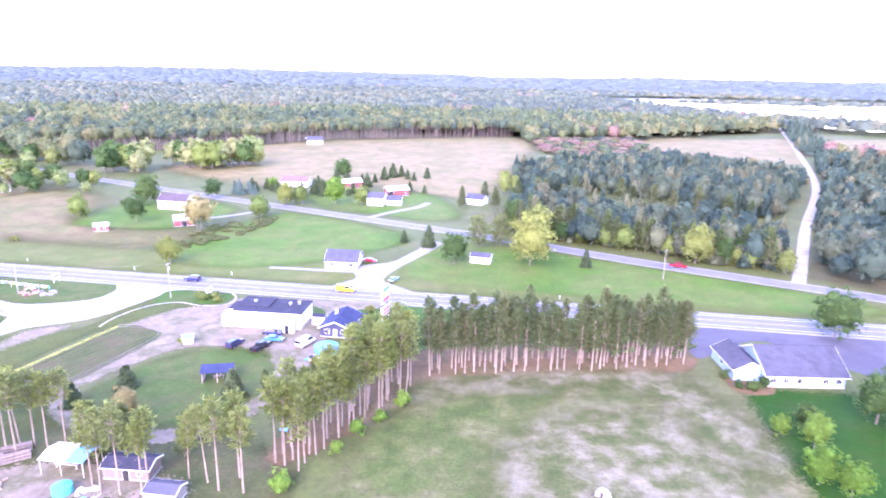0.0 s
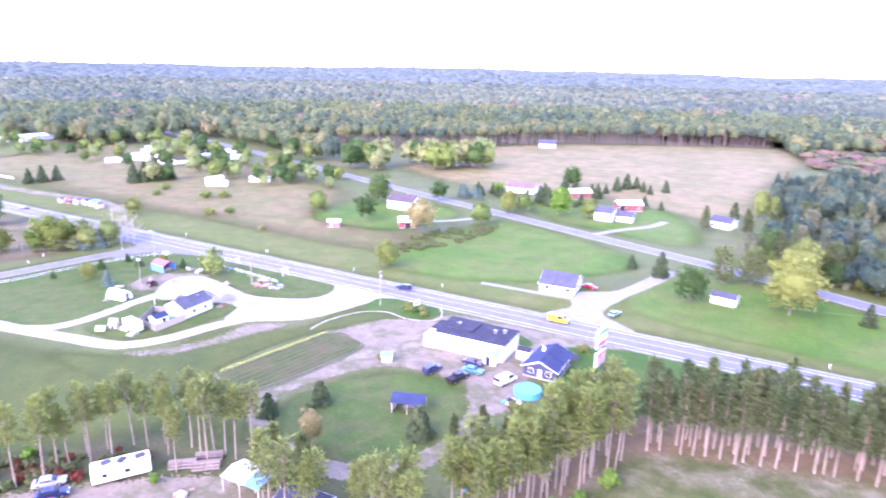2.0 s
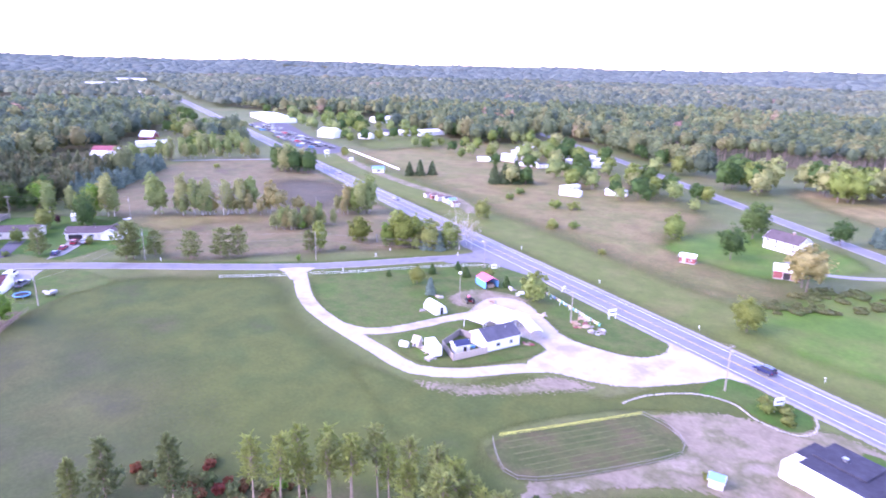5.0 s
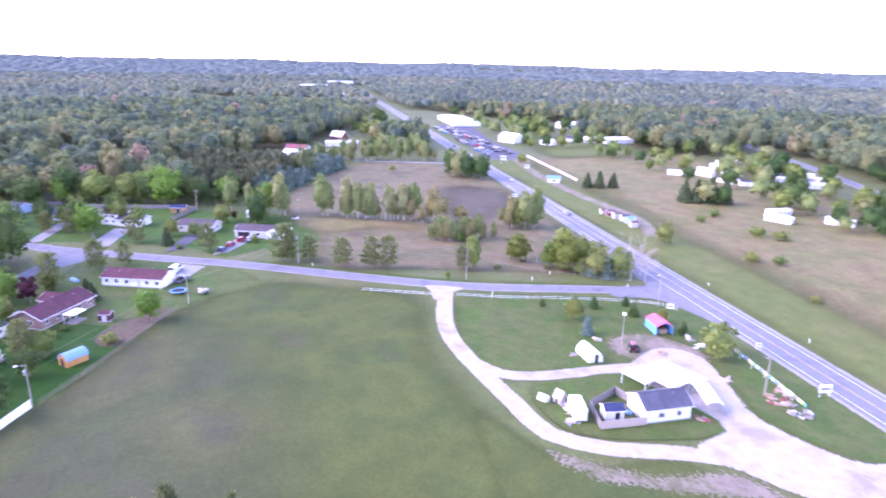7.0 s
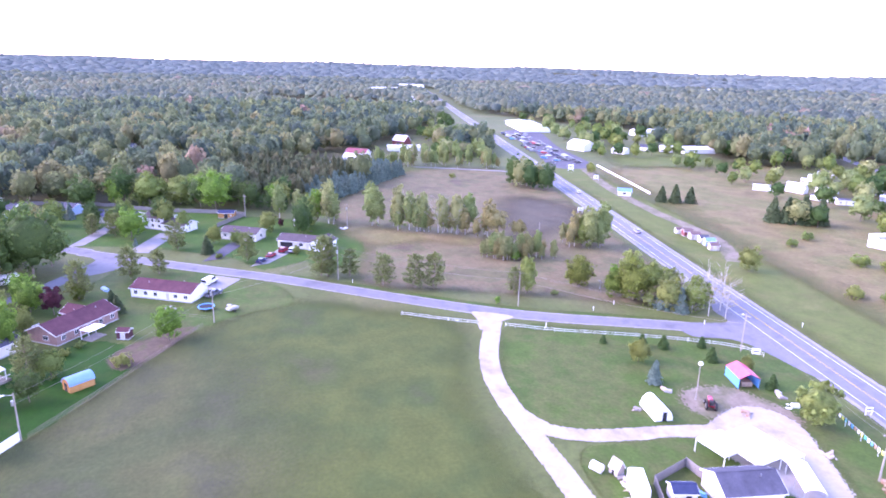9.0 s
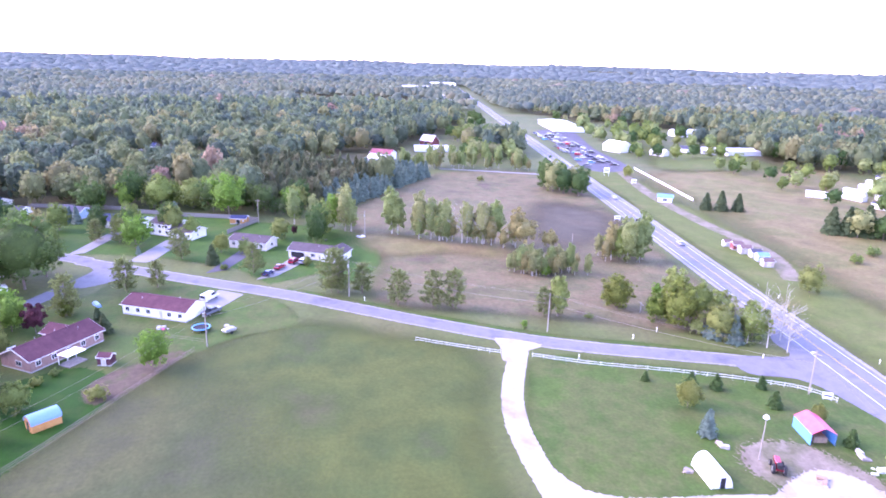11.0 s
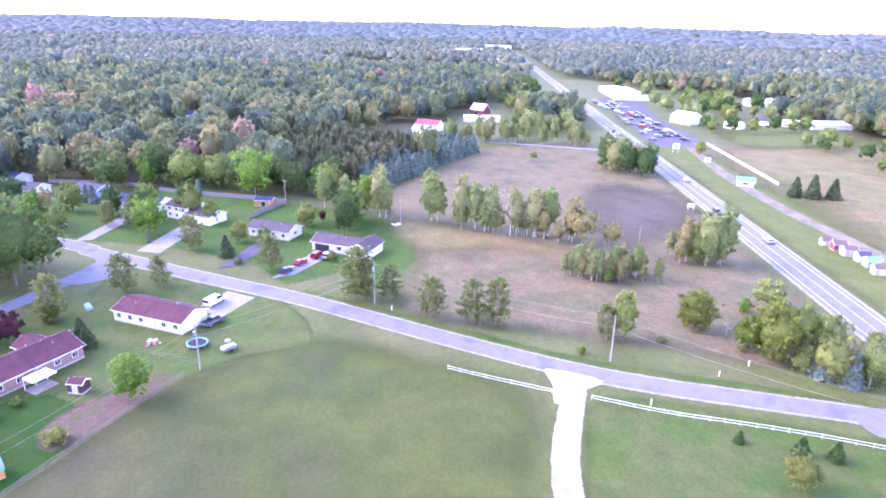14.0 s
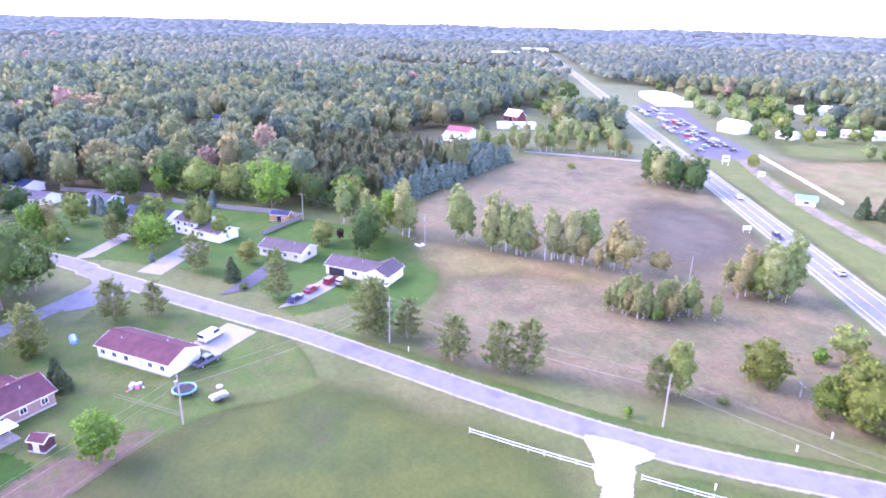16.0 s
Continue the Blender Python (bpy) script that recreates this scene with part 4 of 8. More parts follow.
def pine_tree(name, label, needle, h, r, bare=0.5, seed=1, size=0.46, whorls=13, per=36, dome=False):
    """A tall pine: long bare trunk, whorled limbs and feathery sprays of needles, thinner towards the tip."""
    rng = np.random.default_rng(seed)
    t = thing(name, label, "pine tree")
    lean = rng.normal(0, 0.25, 2)
    bars = [((0, 0, -0.2), (lean[0], lean[1], h * 0.98), 0.013 * h, 0.03)]
    pts, out = [], []
    for w in range(whorls):
        f = (w + 0.4 * rng.uniform()) / whorls
        z = h * (bare + (1 - bare) * f)
        k = r * (0.5 + 0.5 * math.sin(math.pi * (0.3 + 0.7 * f)) if dome else 1.0 - 0.86 * f) * rng.uniform(0.75, 1.15)
        c = np.array((lean[0] * z / h, lean[1] * z / h, z))
        for i in range(4):
            a = i * 1.57 + w * 0.8 + rng.uniform(-0.35, 0.35)
            q = k * rng.uniform(0.65, 1.15)
            e = c + np.array((math.cos(a) * q, math.sin(a) * q, q * rng.uniform(-0.05, 0.35)))
            bars.append((tuple(c - np.array((0, 0, 0.1))), tuple(e), 0.04, 0.012))
            m = max(3, int(per / 4 * (0.5 + 0.8 * q / r)))
            s = np.linspace(0.3, 1.0, m)[:, None]
            pts.append(c * (1 - s) + e * s + rng.normal(0, 0.06, (m, 3)) * r)
            out.append((e - c) / q * 0.8 + rng.normal(0, 0.55, (m, 3)) + np.array((0, 0, 0.25)))
    for i in range(4):
        z, a = h * rng.uniform(0.5 * bare, bare), rng.uniform(0, 6.3)
        bars.append(((lean[0] * z / h, lean[1] * z / h, z), (math.cos(a) * 0.8, math.sin(a) * 0.8, z - 0.15), 0.03, 0.01))
    m = per
    f = rng.uniform(0.86, 1.0, m)[:, None]
    pts.append(np.c_[lean[0] * f, lean[1] * f, h * f] + rng.normal(0, 0.08, (m, 3)))
    out.append(rng.normal(0, 0.6, (m, 3)) + np.array((0, 0, 0.9)))
    part("trunk", limb_mesh("trunk", bars, M_PINEBARK), None, t)
    part("crown", raw_mesh("crown", *sprays(np.concatenate(pts), np.concatenate(out), size * 1.9, size * 0.36, rng), needle), None, t)
    return t


def spruce_tree(name, label, needle, h, r, seed=1, rows=14, size=0.5, per=7):
    """A conical spruce: drooping tiers of needle sprays down to the ground."""
    rng = np.random.default_rng(seed)
    t = thing(name, label, "spruce tree")
    part("trunk", tube((0, 0, -0.2), (0, 0, h * 0.97), 0.018 * h + 0.03, 0.02), M_BARK, t)
    pts, out = [], []
    for w in range(rows):
        f = w / rows
        z, k = h * (0.05 + 0.93 * f), r * (1 - f) ** 0.85 + 0.08
        n = max(5, int(7 * k / max(r, 0.1) + 5))
        for i in range(n):
            a = 6.283 * i / n + w * 0.7 + rng.uniform(-0.2, 0.2)
            q = k * rng.uniform(0.8, 1.12)
            s = np.linspace(0.25, 1.0, per)[:, None] * q
            p = np.c_[math.cos(a) * s, math.sin(a) * s, z - 0.22 * s + 0.06 * q] + rng.normal(0, 0.09, (per, 3))
            pts.append(p)
            out.append(np.tile((math.cos(a) * 0.75, math.sin(a) * 0.75, 0.75), (per, 1)))
    p, o = np.concatenate(pts), np.concatenate(out)
    n, tiers = 9, []
    for w in range(5):
        f0, f1 = w / 5.6, (w + 1.7) / 5.6
        k = r * 0.86 * (1 - f0) ** 0.85
        ring = np.c_[np.cos(np.arange(n) * math.tau / n) * k, np.sin(np.arange(n) * math.tau / n) * k, np.full(n, h * (0.05 + 0.93 * f0))] * (1 + rng.normal(0, 0.06, (n, 1)))
        tiers.append(np.r_[ring, [[0, 0, h * min(0.98, 0.05 + 0.93 * f1)]]])
    core_v = np.concatenate(tiers)
    core_f = np.array([(w * (n + 1) + i, w * (n + 1) + (i + 1) % n, w * (n + 1) + n) for w in range(5) for i in range(n)])
    part("crown", crown_mesh((core_v, core_f), leaf_quads(p, o, size, rng, 1.0), needle), None, t)
    return t


def shrub(name, label, leaf, h, r, seed=1, clusters=12, per=14, size=0.32):
    rng = np.random.default_rng(seed)
    t = thing(name, label, "shrub")
    bars = [((0, 0, -0.1), (math.cos(a) * r * 0.5, math.sin(a) * r * 0.5, h * 0.7), 0.05, 0.02) for a in (0.3, 1.9, 3.1, 4.6, 5.5)]
    part("stem", limb_mesh("stem", bars, M_BARK), None, t)
    part("crown", crown_mesh(*crown_parts(rng, 0.1, h, r, clusters, per, 0.42, size), leaf), None, t)
    return t


def stand(protos, places, rng, group=""):
    """Copies of the prototypes at (x, y, size): turned and a little uneven. The prototypes take the first places."""
    for n, (x, y, s) in enumerate(places):
        proto = protos[n % len(protos)]
        k = s * rng.uniform(0.92, 1.08)
        m = Matrix.LocRotScale((x, y, 0), Euler((rng.normal(0, 0.015), rng.normal(0, 0.015), rng.uniform(0, 6.28))), (k * rng.uniform(0.9, 1.1), k * rng.uniform(0.9, 1.1), k))
        if n < len(protos):
            proto.matrix_basis = m
            ob = proto
        else:
            ob = copy_thing(proto, Matrix.Identity(4))
            ob.matrix_basis = m
        if group:
            ob["group"] = group


# red pines in an L-shaped belt
belt = [pine_tree("red_pine", "tall red pine with bare trunk and ragged crown", M_N_PINE, 15.5, 1.95, 0.46 + 0.04 * i, 20 + i, size=0.42, per=40, dome=True) for i in range(5)]
places = []
for row in range(3):
    for s in np.arange(0, 40, 2.5):
        if RNG.uniform() < 0.88:
            a = np.array((-20.5, 93.0)) + s / 40 * np.array((20.5, 33.0))
            p = a + np.array((-0.85, 0.52)) * row * 2.4 + RNG.normal(0, 0.5, 2)
            places.append((p[0], p[1], RNG.uniform(0.85, 1.08)))
stand(belt, places, RNG, "pine belt")
belt2 = [pine_tree("dark_pine", "tall dark pine with bare lower trunk", M_N_DARK, 15.5, 2.5, 0.36 + 0.03 * i, 40 + i, size=0.46, whorls=16, per=46) for i in range(5)]
places = []
for row in range(3):
    for s in np.arange(1.5, 61, 2.3):
        if RNG.uniform() < 0.9:
            places.append((0.5 + s + RNG.normal(0, 0.5), 127.5 + 0.09 * s + row * 2.7 + RNG.normal(0, 0.5), RNG.uniform(0.78, 1.08)))
stand(belt2, places, RNG, "pine belt")
broad_pines = [pine_tree("white_pine", "bushy blue-green white pine tree", M_N_DARK, 13, 3.6, 0.18, 60 + i, 0.74, 16, 46) for i in range(3)]
stand(broad_pines, [(-27, 121, 0.5), (-103, 74, 0.85), (-109, 66, 0.8), (20, 305, 0.8), (36, 303, 0.8), (44, 300, 0.9), (42, 134, 1.15), (36, 136, 1.05), (-22, 118, 0.5), (59, 136, 1.0), (-31, 117, 0.42), (-6, 133, 0.95)], RNG)
# pines round the logging lot
lot_pines = [pine_tree("red_pine", "tall red pine with sunlit sparse crown", M_N_PINE, 14.5, 1.9, 0.52 + 0.03 * i, 70 + i, size=0.4, per=44, dome=True) for i in range(4)]
places = []
for x, y in [(-88, 84), (-86.7, 88), (-85, 90.6), (-83, 92.4), (-80, 96.7), (-71, 94), (-70, 98.5), (-67.3, 97.3), (-90, 88), (-88, 92), (-86, 95), (-83, 97), (-78, 99), (-75, 97), (-73, 100), (-69, 101), (-66, 100), (-92, 82), (-64, 99.9), (-62, 101),
             (-49, 87.5), (-46.3, 86.5), (-43.2, 86.5), (-42.3, 89.3), (-37.7, 91.2), (-31.8, 87.3), (-27.7, 87.3), (-34, 90), (-52, 90), (-29, 91)]:
    places.append((x + RNG.normal(0, 0.3), y + RNG.normal(0, 0.3), RNG.uniform(0.82, 1.05)))
stand(lot_pines, places, RNG, "logging lot pines")
stand([pine_tree("white_pine", "bushy half-grown pine by the lot", M_N_FIELD, 9, 2.6, 0.15, 77, 0.6, 12, 56)], [(-56, 99, 1.0), (-50, 98, 0.9), (-112, 62, 0.8), (-54, 96, 0.8), (-40, 97, 0.75)], RNG)
stand([leafy_tree("bare_crowned_tree", "thin half-bare browning tree", M_L_TAN, 9, 2.6, 0.2, 14, 14, 0.45, seed=78)], [(-53.4, 106.6, 1.0)], RNG)
stand([spruce_tree("dark_juniper", "round dark evergreen on the lawn", M_N_SPRUCE, 5, 2.2, 79, 10, 0.6)], [(-67, 114, 1.0), (-60, 121.5, 0.95), (-37.5, 117.2, 1.25)], RNG)
stand([shrub("red_shrub", "low red autumn shrub", M_L_RED, 1.4, 0.9, 80), shrub("lot_shrub", "low dull green shrub among red ones", M_L_BRUSH, 1.3, 1.2, 82)], [(-84, 86.6, 1), (-83, 91, 1), (-78, 95, 1.1), (-90, 84, 1), (-87, 86, 0.9), (-93, 80, 1.0), (-80.5, 93.5, 0.8), (-97, 82, 0.9), (-101, 80, 1.0), (-103, 78, 0.8), (-99, 83, 0.7), (-105, 80, 0.9), (-95, 85, 0.8), (-108, 77, 0.8), (-93, 86, 0.7), (-91, 89, 0.8), (-111, 74, 0.7), (-88, 91, 0.6)] + [(-84 - 28 * f + 3 * math.sin(37 * f), 91 - 16 * f + 4 * math.cos(23 * f), 0.6 + 0.5 * abs(math.sin(11 * f))) for f in np.linspace(0, 1, 34)], RNG, "red shrubs")
stand([shrub("green_shrub", "leafy green shrub at the wood's edge", M_L_BRIGHT, 3.2, 1.6, 81)], [(-22, 87.3, 1.1), (-12, 104, 0.9), (-8, 108, 0.8), (-4, 114, 1.0), (-15, 98, 0.7), (-96, 88, 0.8), (-72, 90, 0.5), (-241.3, 164.5, 1.05), (-220, 190, 1.0), (-204, 144.4, 0.55)], RNG, "edge shrubs")

# single trees of the fields and yards: kind, height, radius, places
green = [leafy_tree("maple", "full green maple tree", M_L_GREEN, 12, 5.2, seed=90 + i) for i in range(3)]
stand(green, [(11, 211, 0.95), (-129, 303, 1.25), (-119.5, 268, 1.0), (104, 148, 1.1), (-251.5, 17, 1.6), (-258, 6, 1.5), (-244, 8, 1.4), (-266, 8, 1.3), (-262, 19, 1.1), (-272, -6, 1.3), (-246, -4, 1.4), (-236, 0, 1.2), (-280, -16, 1.2), (-134.8, 316, 1.0), (-156, 36, 0.8), (-172, 30, 0.7), (-166, 22, 0.9), (-178, 18, 0.8), (-124, 40, 0.75), (-119, 36, 0.8), (-172, 39, 0.5), (86, 107, 0.95), (99, 112, 1.0), (71, 105, 0.4), (92, 98, 0.9), (-46, 384, 1.0), (-104, 322, 0.8), (-225, 10, 0.9), (-330, -30, 1.1), (-346, 8, 1.1), (-343, 56, 1.1), (-338, 77, 0.95), (-362, 20, 1.2), (-350, 92, 1.0), (-310, -24, 1.0), (-322, -16, 0.9)], RNG)
bright = [leafy_tree("bright_maple", "bright yellow-green broadleaf tree", M_L_BRIGHT, 11, 4.6, seed=95 + i) for i in range(2)]
stand(bright, [(-41.7, 311, 1.25), (-290, 37, 1.05), (-334, 63, 1.6), (-196, 60.6, 0.72), (63.5, 88.5, 0.62), (66.5, 85, 0.62), (69, 99, 0.62), (-226, 22, 0.85), (-221, 25, 0.75), (-242, 165, 0.4), (-80, 349, 0.6), (65, 103, 0.42)], RNG)
yellow = [leafy_tree("yellow_maple", "broad tree turning yellow", M_L_YELLOW, 15, 6.5, seed=100 + i, clusters=84, per=22, size=0.42, spread=0.26) for i in range(2)]
stand(yellow, [(37, 210, 1.15), (-83.6, 209, 0.55), (-65, 307, 0.7), (45, 243, 1.0), (96, 214, 0.85), (-161.8, 162.5, 0.33), (-112, 441, 1.0), (-120, 446, 1.1), (-280.5, 65.4, 0.4), (-217, 196, 0.3), (122, 202, 0.5), (-408, 281, 0.5), (-152, 183, 0.25)], RNG)
olive = [leafy_tree("olive_tree", "olive-green broadleaf tree in autumn", M_L_OLIVE, 10, 4.6, 0.06, 62, 24, seed=105 + i, spread=0.27) for i in range(3)]
stand(olive, [(-147, 276, 0.95), (-71, 280, 0.95), (-29, 312, 0.9), (-203, 192, 0.95), (-187, 196, 0.9), (-215, 237, 0.75), (-59, 312, 0.9), (-296, 84, 0.75), (-254, 196, 1.2), (-318, 5, 1.0), (-322, 398, 1.1), (-190, 189, 0.8), (-182, 40, 0.6), (-262, 93, 0.35), (-278, 73, 0.5), (-352, 34, 1.35), (-350, 47, 1.25), (-340, 90, 1.1), (-356, 66, 1.3)], RNG)
autumn = [leafy_tree("autumn_tree", "round dense tree turning from green to orange", M_L_AUTUMN, 9.5, 4.4, 0.03, 64, 26, 0.34, seed=165 + i, spread=0.26) for i in range(2)]
stand(autumn, [(-212.5, 173.5, 0.95), (-198.5, 183.5, 1.15), (-203, 180, 0.8), (-229, 34, 0.4)], RNG)
willow = [leafy_tree("willow", "pale yellow-green rounded willow tree", M_L_LIME, 7.5, 4.0, 0.08, 26, 24, 0.5, seed=110, spread=0.28)]
stand(willow, [(-131, 181, 1.0), (-222, 197, 0.85), (-200, 196, 1.1), (-193, 185, 0.5)], RNG)
corner = [leafy_tree("corner_tree", "full dark green tree in a close clump", m, 15, 4.6, 0.02, 60, 20, 0.4, seed=160 + i, spread=0.26) for i, m in enumerate((M_L_GREEN, M_L_GREEN, M_L_PALE))]
stand(corner, [(-386, 221, 0.95), (-378, 217, 1.05), (-371, 219, 1.1), (-364, 222, 0.95), (-362, 231, 1.0), (-369, 229, 0.9), (-358, 227, 0.85), (-382, 227, 0.9), (-376, 224, 1.05)], RNG, "field corner clump")
tanned = [leafy_tree("browning_willow", "large tan-brown autumn tree", M_L_TAN, 14, 6.5, 0.25, 28, 24, 0.6, seed=112), leafy_tree("browning_poplar", "orange-brown slender poplar tree", M_L_TAN, 15, 3.2, 0.15, 26, 20, 0.55, M_PALEBARK, 113)]
stand(tanned, [(-88, 254, 1.0), (-273, 165.5, 1.0), (-91, 258, 0.8), (-254, 193, 0.9), (-272, 168, 0.8), (-306, 2, 0.75), (-268, 176, 0.5)], RNG)
poplar = [leafy_tree("poplar", "slender pale green poplar tree", M_L_PALE, 14.5, 3.0, 0.08, 64, 20, 0.36, M_PALEBARK, 115 + i, spread=0.26) for i in range(3)]
stand(poplar, [(-317.6, 89, 0.95), (-314.8, 96.5, 0.85), (-304, 108, 1.25), (-302.5, 110, 1.0), (-298, 125, 1.2), (-296.5, 127, 1.05), (-290.5, 134, 1.2), (-288, 138, 1.15), (-286, 142, 1.15), (-281.5, 150, 1.1), (-279.5, 155, 1.15), (-280, 160, 1.1), (-253, 204, 1.1), (-250.5, 197, 1.05), (-251, 201, 1.0), (-458, 172, 1.0), (-457, 186, 0.9), (-457, 198, 1.0), (-470, 211, 1.0), (-448, 214, 0.95), (-436, 222, 0.95), (-462, 180, 0.9), (-444, 226, 0.85), (-245, 158, 0.6), (-243, 173, 0.65), (-246, 168, 0.55), (-240, 178, 0.5), (-248, 162, 0.6), (-374, 224, 1.1)], RNG, "field poplars")
stand([leafy_tree("lime_tree", "tall pale lime-green tree in the weeds", M_L_LIME, 11.5, 2.9, 0.02, 60, 22, 0.32, seed=119, spread=0.26)], [(-209.5, 155.5, 1.0), (-192, 199, 0.8), (45, 343, 1.1), (51, 346, 0.9)], RNG)
places = []
for _ in range(20):
    u = RNG.uniform()
    places.append((-454 + 15 * u + RNG.normal(0, 2.5), 157 + 76 * u + RNG.normal(0, 2.0), RNG.uniform(0.7, 1.15)))
for _ in range(15):
    u = RNG.uniform()
    places.append((-296 + 24 * u + RNG.normal(0, 1.6), 127 + 39 * u + RNG.normal(0, 1.6), RNG.uniform(0.7, 1.2)))
for _ in range(30):
    places.append((-245 + RNG.normal(0, 3.2), 166 + RNG.normal(0, 5.0), RNG.uniform(0.4, 0.75)))
for _ in range(9):
    places.append((-256 + RNG.normal(0, 3.0), 198 + RNG.normal(0, 6.0), RNG.uniform(0.5, 0.95)))
stand([leafy_tree("young_poplar", "bushy pale young poplar in the weeds", M_L_PALE, 11, 2.3, 0.06, 40, 20, 0.36, M_PALEBARK, 118 + i, spread=0.27) for i in range(2)] + [leafy_tree("young_aspen", "bushy browning aspen in the weeds", M_L_TAN, 10, 2.2, 0.06, 36, 20, 0.36, M_PALEBARK, 123, spread=0.27)], places, RNG, "field thicket")
stand([bare_tree("bare_birch", "leafless birch with white bark", 15, 4.4, 120, None, M_L_TAN)], [(-288, 138, 1.0), (-281, 148, 1.0), (-189, 200, 0.85), (-186, 203, 0.8), (-183, 197, 0.75), (-180, 200, 0.7), (-194, 196, 0.7), (-278, 155, 0.8), (-458, 178, 0.8), (-186, 194, 0.65)], RNG)
field_pine = [pine_tree("field_pine", "bushy grey-green young pine", M_N_FIELD, 10.2, 3.5, 0.1, 125 + i, 0.5, 14, 84, True) for i in range(2)]
stand(field_pine, [(-224.6, 116, 0.9), (-220.5, 124.8, 1.0), (-219.1, 130, 0.95), (-235.6, 101, 1.05), (-237, 99, 1.1), (-234.5, 107.5, 0.9), (-210, 152, 0.8), (-230, 34, 0.95), (-245, 44.3, 0.95), (-248, 51.6, 0.7), (-275, 54, 0.95), (-257, 77, 0.85), (22, 233, 1.2), (30, 236, 1.1), (-298, 30, 0.8), (-182.6, 35.7, 0.9), (-300, 22, 0.7)], RNG)
cones = [spruce_tree("green_spruce", "dense conical dark green spruce", M_N_SPRUCE, 9, 3.3, 130 + i, 14, 0.62) for i in range(2)]
stand(cones, [(-322, 275, 1.0), (-319.5, 281, 1.05), (-317, 288, 1.0), (-275, 300, 1.3), (-272, 305, 1.35), (-269, 311, 1.4), (-266, 317, 1.3), (-278, 303, 1.2), (-268, 64, 0.75), (-6.6, 239.6, 0.6), (2.7, 233, 0.95), (56, 209, 0.75), (-49, 376, 1.0), (-43, 372, 0.9), (-30, 362, 0.9), (-22, 389, 1.0), (-17, 398, 1.0), (-12, 402, 0.8), (-61, 330, 0.9), (-56, 338, 1.0), (-50, 332, 0.95), (-218, 44.5, 0.65), (-216.5, 46, 0.6), (-148, 282, 0.5)], RNG)
stand([spruce_tree("young_pine", "small dark green young pine on the lawn", M_L_GREEN, 3.8, 1.5, 133, 9, 0.36)], [(-158.7, 179.4, 1.0), (-165.8, 182, 0.75), (-168.9, 167.8, 0.95), (-167.2, 172.5, 1.0), (-173.2, 160, 0.65), (-144.6, 183.3, 0.95)], RNG, "young lawn pines")
blues = [spruce_tree("blue_spruce", "conical silver-blue spruce tree", M_N_BLUE, 7, 2.3, 135 + i, 13, 0.5, 5) for i in range(3)]
places = [(-152.4, 160.4, 0.8), (-190.5, 188, 1.25), (-187, 191, 1.05), (-282, 39.5, 0.45), (-93.6, 333, 1.2), (-97, 337, 1.1), (-90, 338, 1.0), (-86, 333, 0.9), (-312, -8, 1.2), (-328, 8, 1.1), (-337, 42, 0.9), (-330, 5, 1.0)]
for row in range(4):
    for s in np.arange(0, 96, 5.4):
        a = np.array((-346.0, 110.0)) + s / 96 * np.array((-78.0, 54.0)) + np.array((-0.56, -0.82)) * row * 4.6 + RNG.normal(0, 0.5, 2)
        places.append((a[0], a[1], RNG.uniform(1.15, 1.5)))
for row in range(4, 9):
    for s in np.arange(62, 98, 5.0):
        a = np.array((-346.0, 110.0)) + s / 96 * np.array((-78.0, 54.0)) + np.array((-0.56, -0.82)) * row * 4.8 + RNG.normal(0, 0.6, 2)
        places.append((a[0], a[1], RNG.uniform(0.9, 1.2)))
stand(blues, places, RNG, "blue spruces")
stand([leafy_tree("maroon_tree", "dark maroon ornamental tree", M_L_MAROON, 7, 2.6, 0.15, 18, 18, 0.5, seed=140)], [(-218.5, 31, 0.95), (-300, 89, 0.5), (-200, 24, 0.8)], RNG)
low = [shrub("field_shrub", "round olive-green shrub on grass", M_L_OLIVE, 2.4, 2.0, 145), shrub("yellow_shrub", "round yellow-green shrub on grass", M_L_YELLOW, 2.6, 2.2, 146)]
stand(low, [(-61.5, 173.5, 0.75), (-58.6, 175, 0.7), (-212, 280, 1.5), (-205, 285, 1.4), (-245, 290, 1.3), (-186, 250, 1.3), (-180, 256, 1.2), (-150, 236, 0.8), (-238, 276, 1.2), (-185, 52.6, 0.9), (-63, 176, 0.7), (-57, 172, 0.6), (-60, 177, 0.5), (-207, 163, 0.5), (-262, 68, 0.6), (-406, 190, 0.9), (-196, 42, 0.6), (-192, 40, 0.6), (-188, 38, 0.6), (-14, 165, 0.7), (-57, 144, 0.5), (-24, 133, 0.5)], RNG)
stand([shrub("hall_shrub", "round dark green shrub beside the hall", M_L_GREEN, 2.2, 1.5, 148)], [(70.5, 127, 1.0), (72.5, 122.5, 1.1), (69, 120.5, 0.9), (65.5, 126, 0.8), (66.5, 121.5, 0.7)], RNG, "hall shrubs")
hedge = [shrub("thicket", "low brown-green thicket in the meadow", M_L_BRUSH, 0.9, 2.0, 150)]
places = []
for _ in range(100):
    u, w = RNG.uniform(0, 1), RNG.uniform(0, 1)
    places.append((-92 + 26 * u + 4 * w, 218 + 36 * u + 42 * w * (1 - 0.4 * u), RNG.uniform(0.45, 1.1)))
stand(hedge, places, RNG, "thicket")
grove = []
for _ in range(26):
    u = RNG.uniform()
    grove.append((-200 + 85 * u + RNG.normal(0, 4), 398 + 45 * u + RNG.normal(0, 8), RNG.uniform(1.1, 1.6)))
grove_proto = [leafy_tree("grove_tree", "tall tree of the roadside grove", m, 12, 5.0, 0.15, 22, 20, 0.75, seed=155 + i) for i, m in enumerate((M_L_GREEN, M_L_OLIVE, M_L_PALE))]
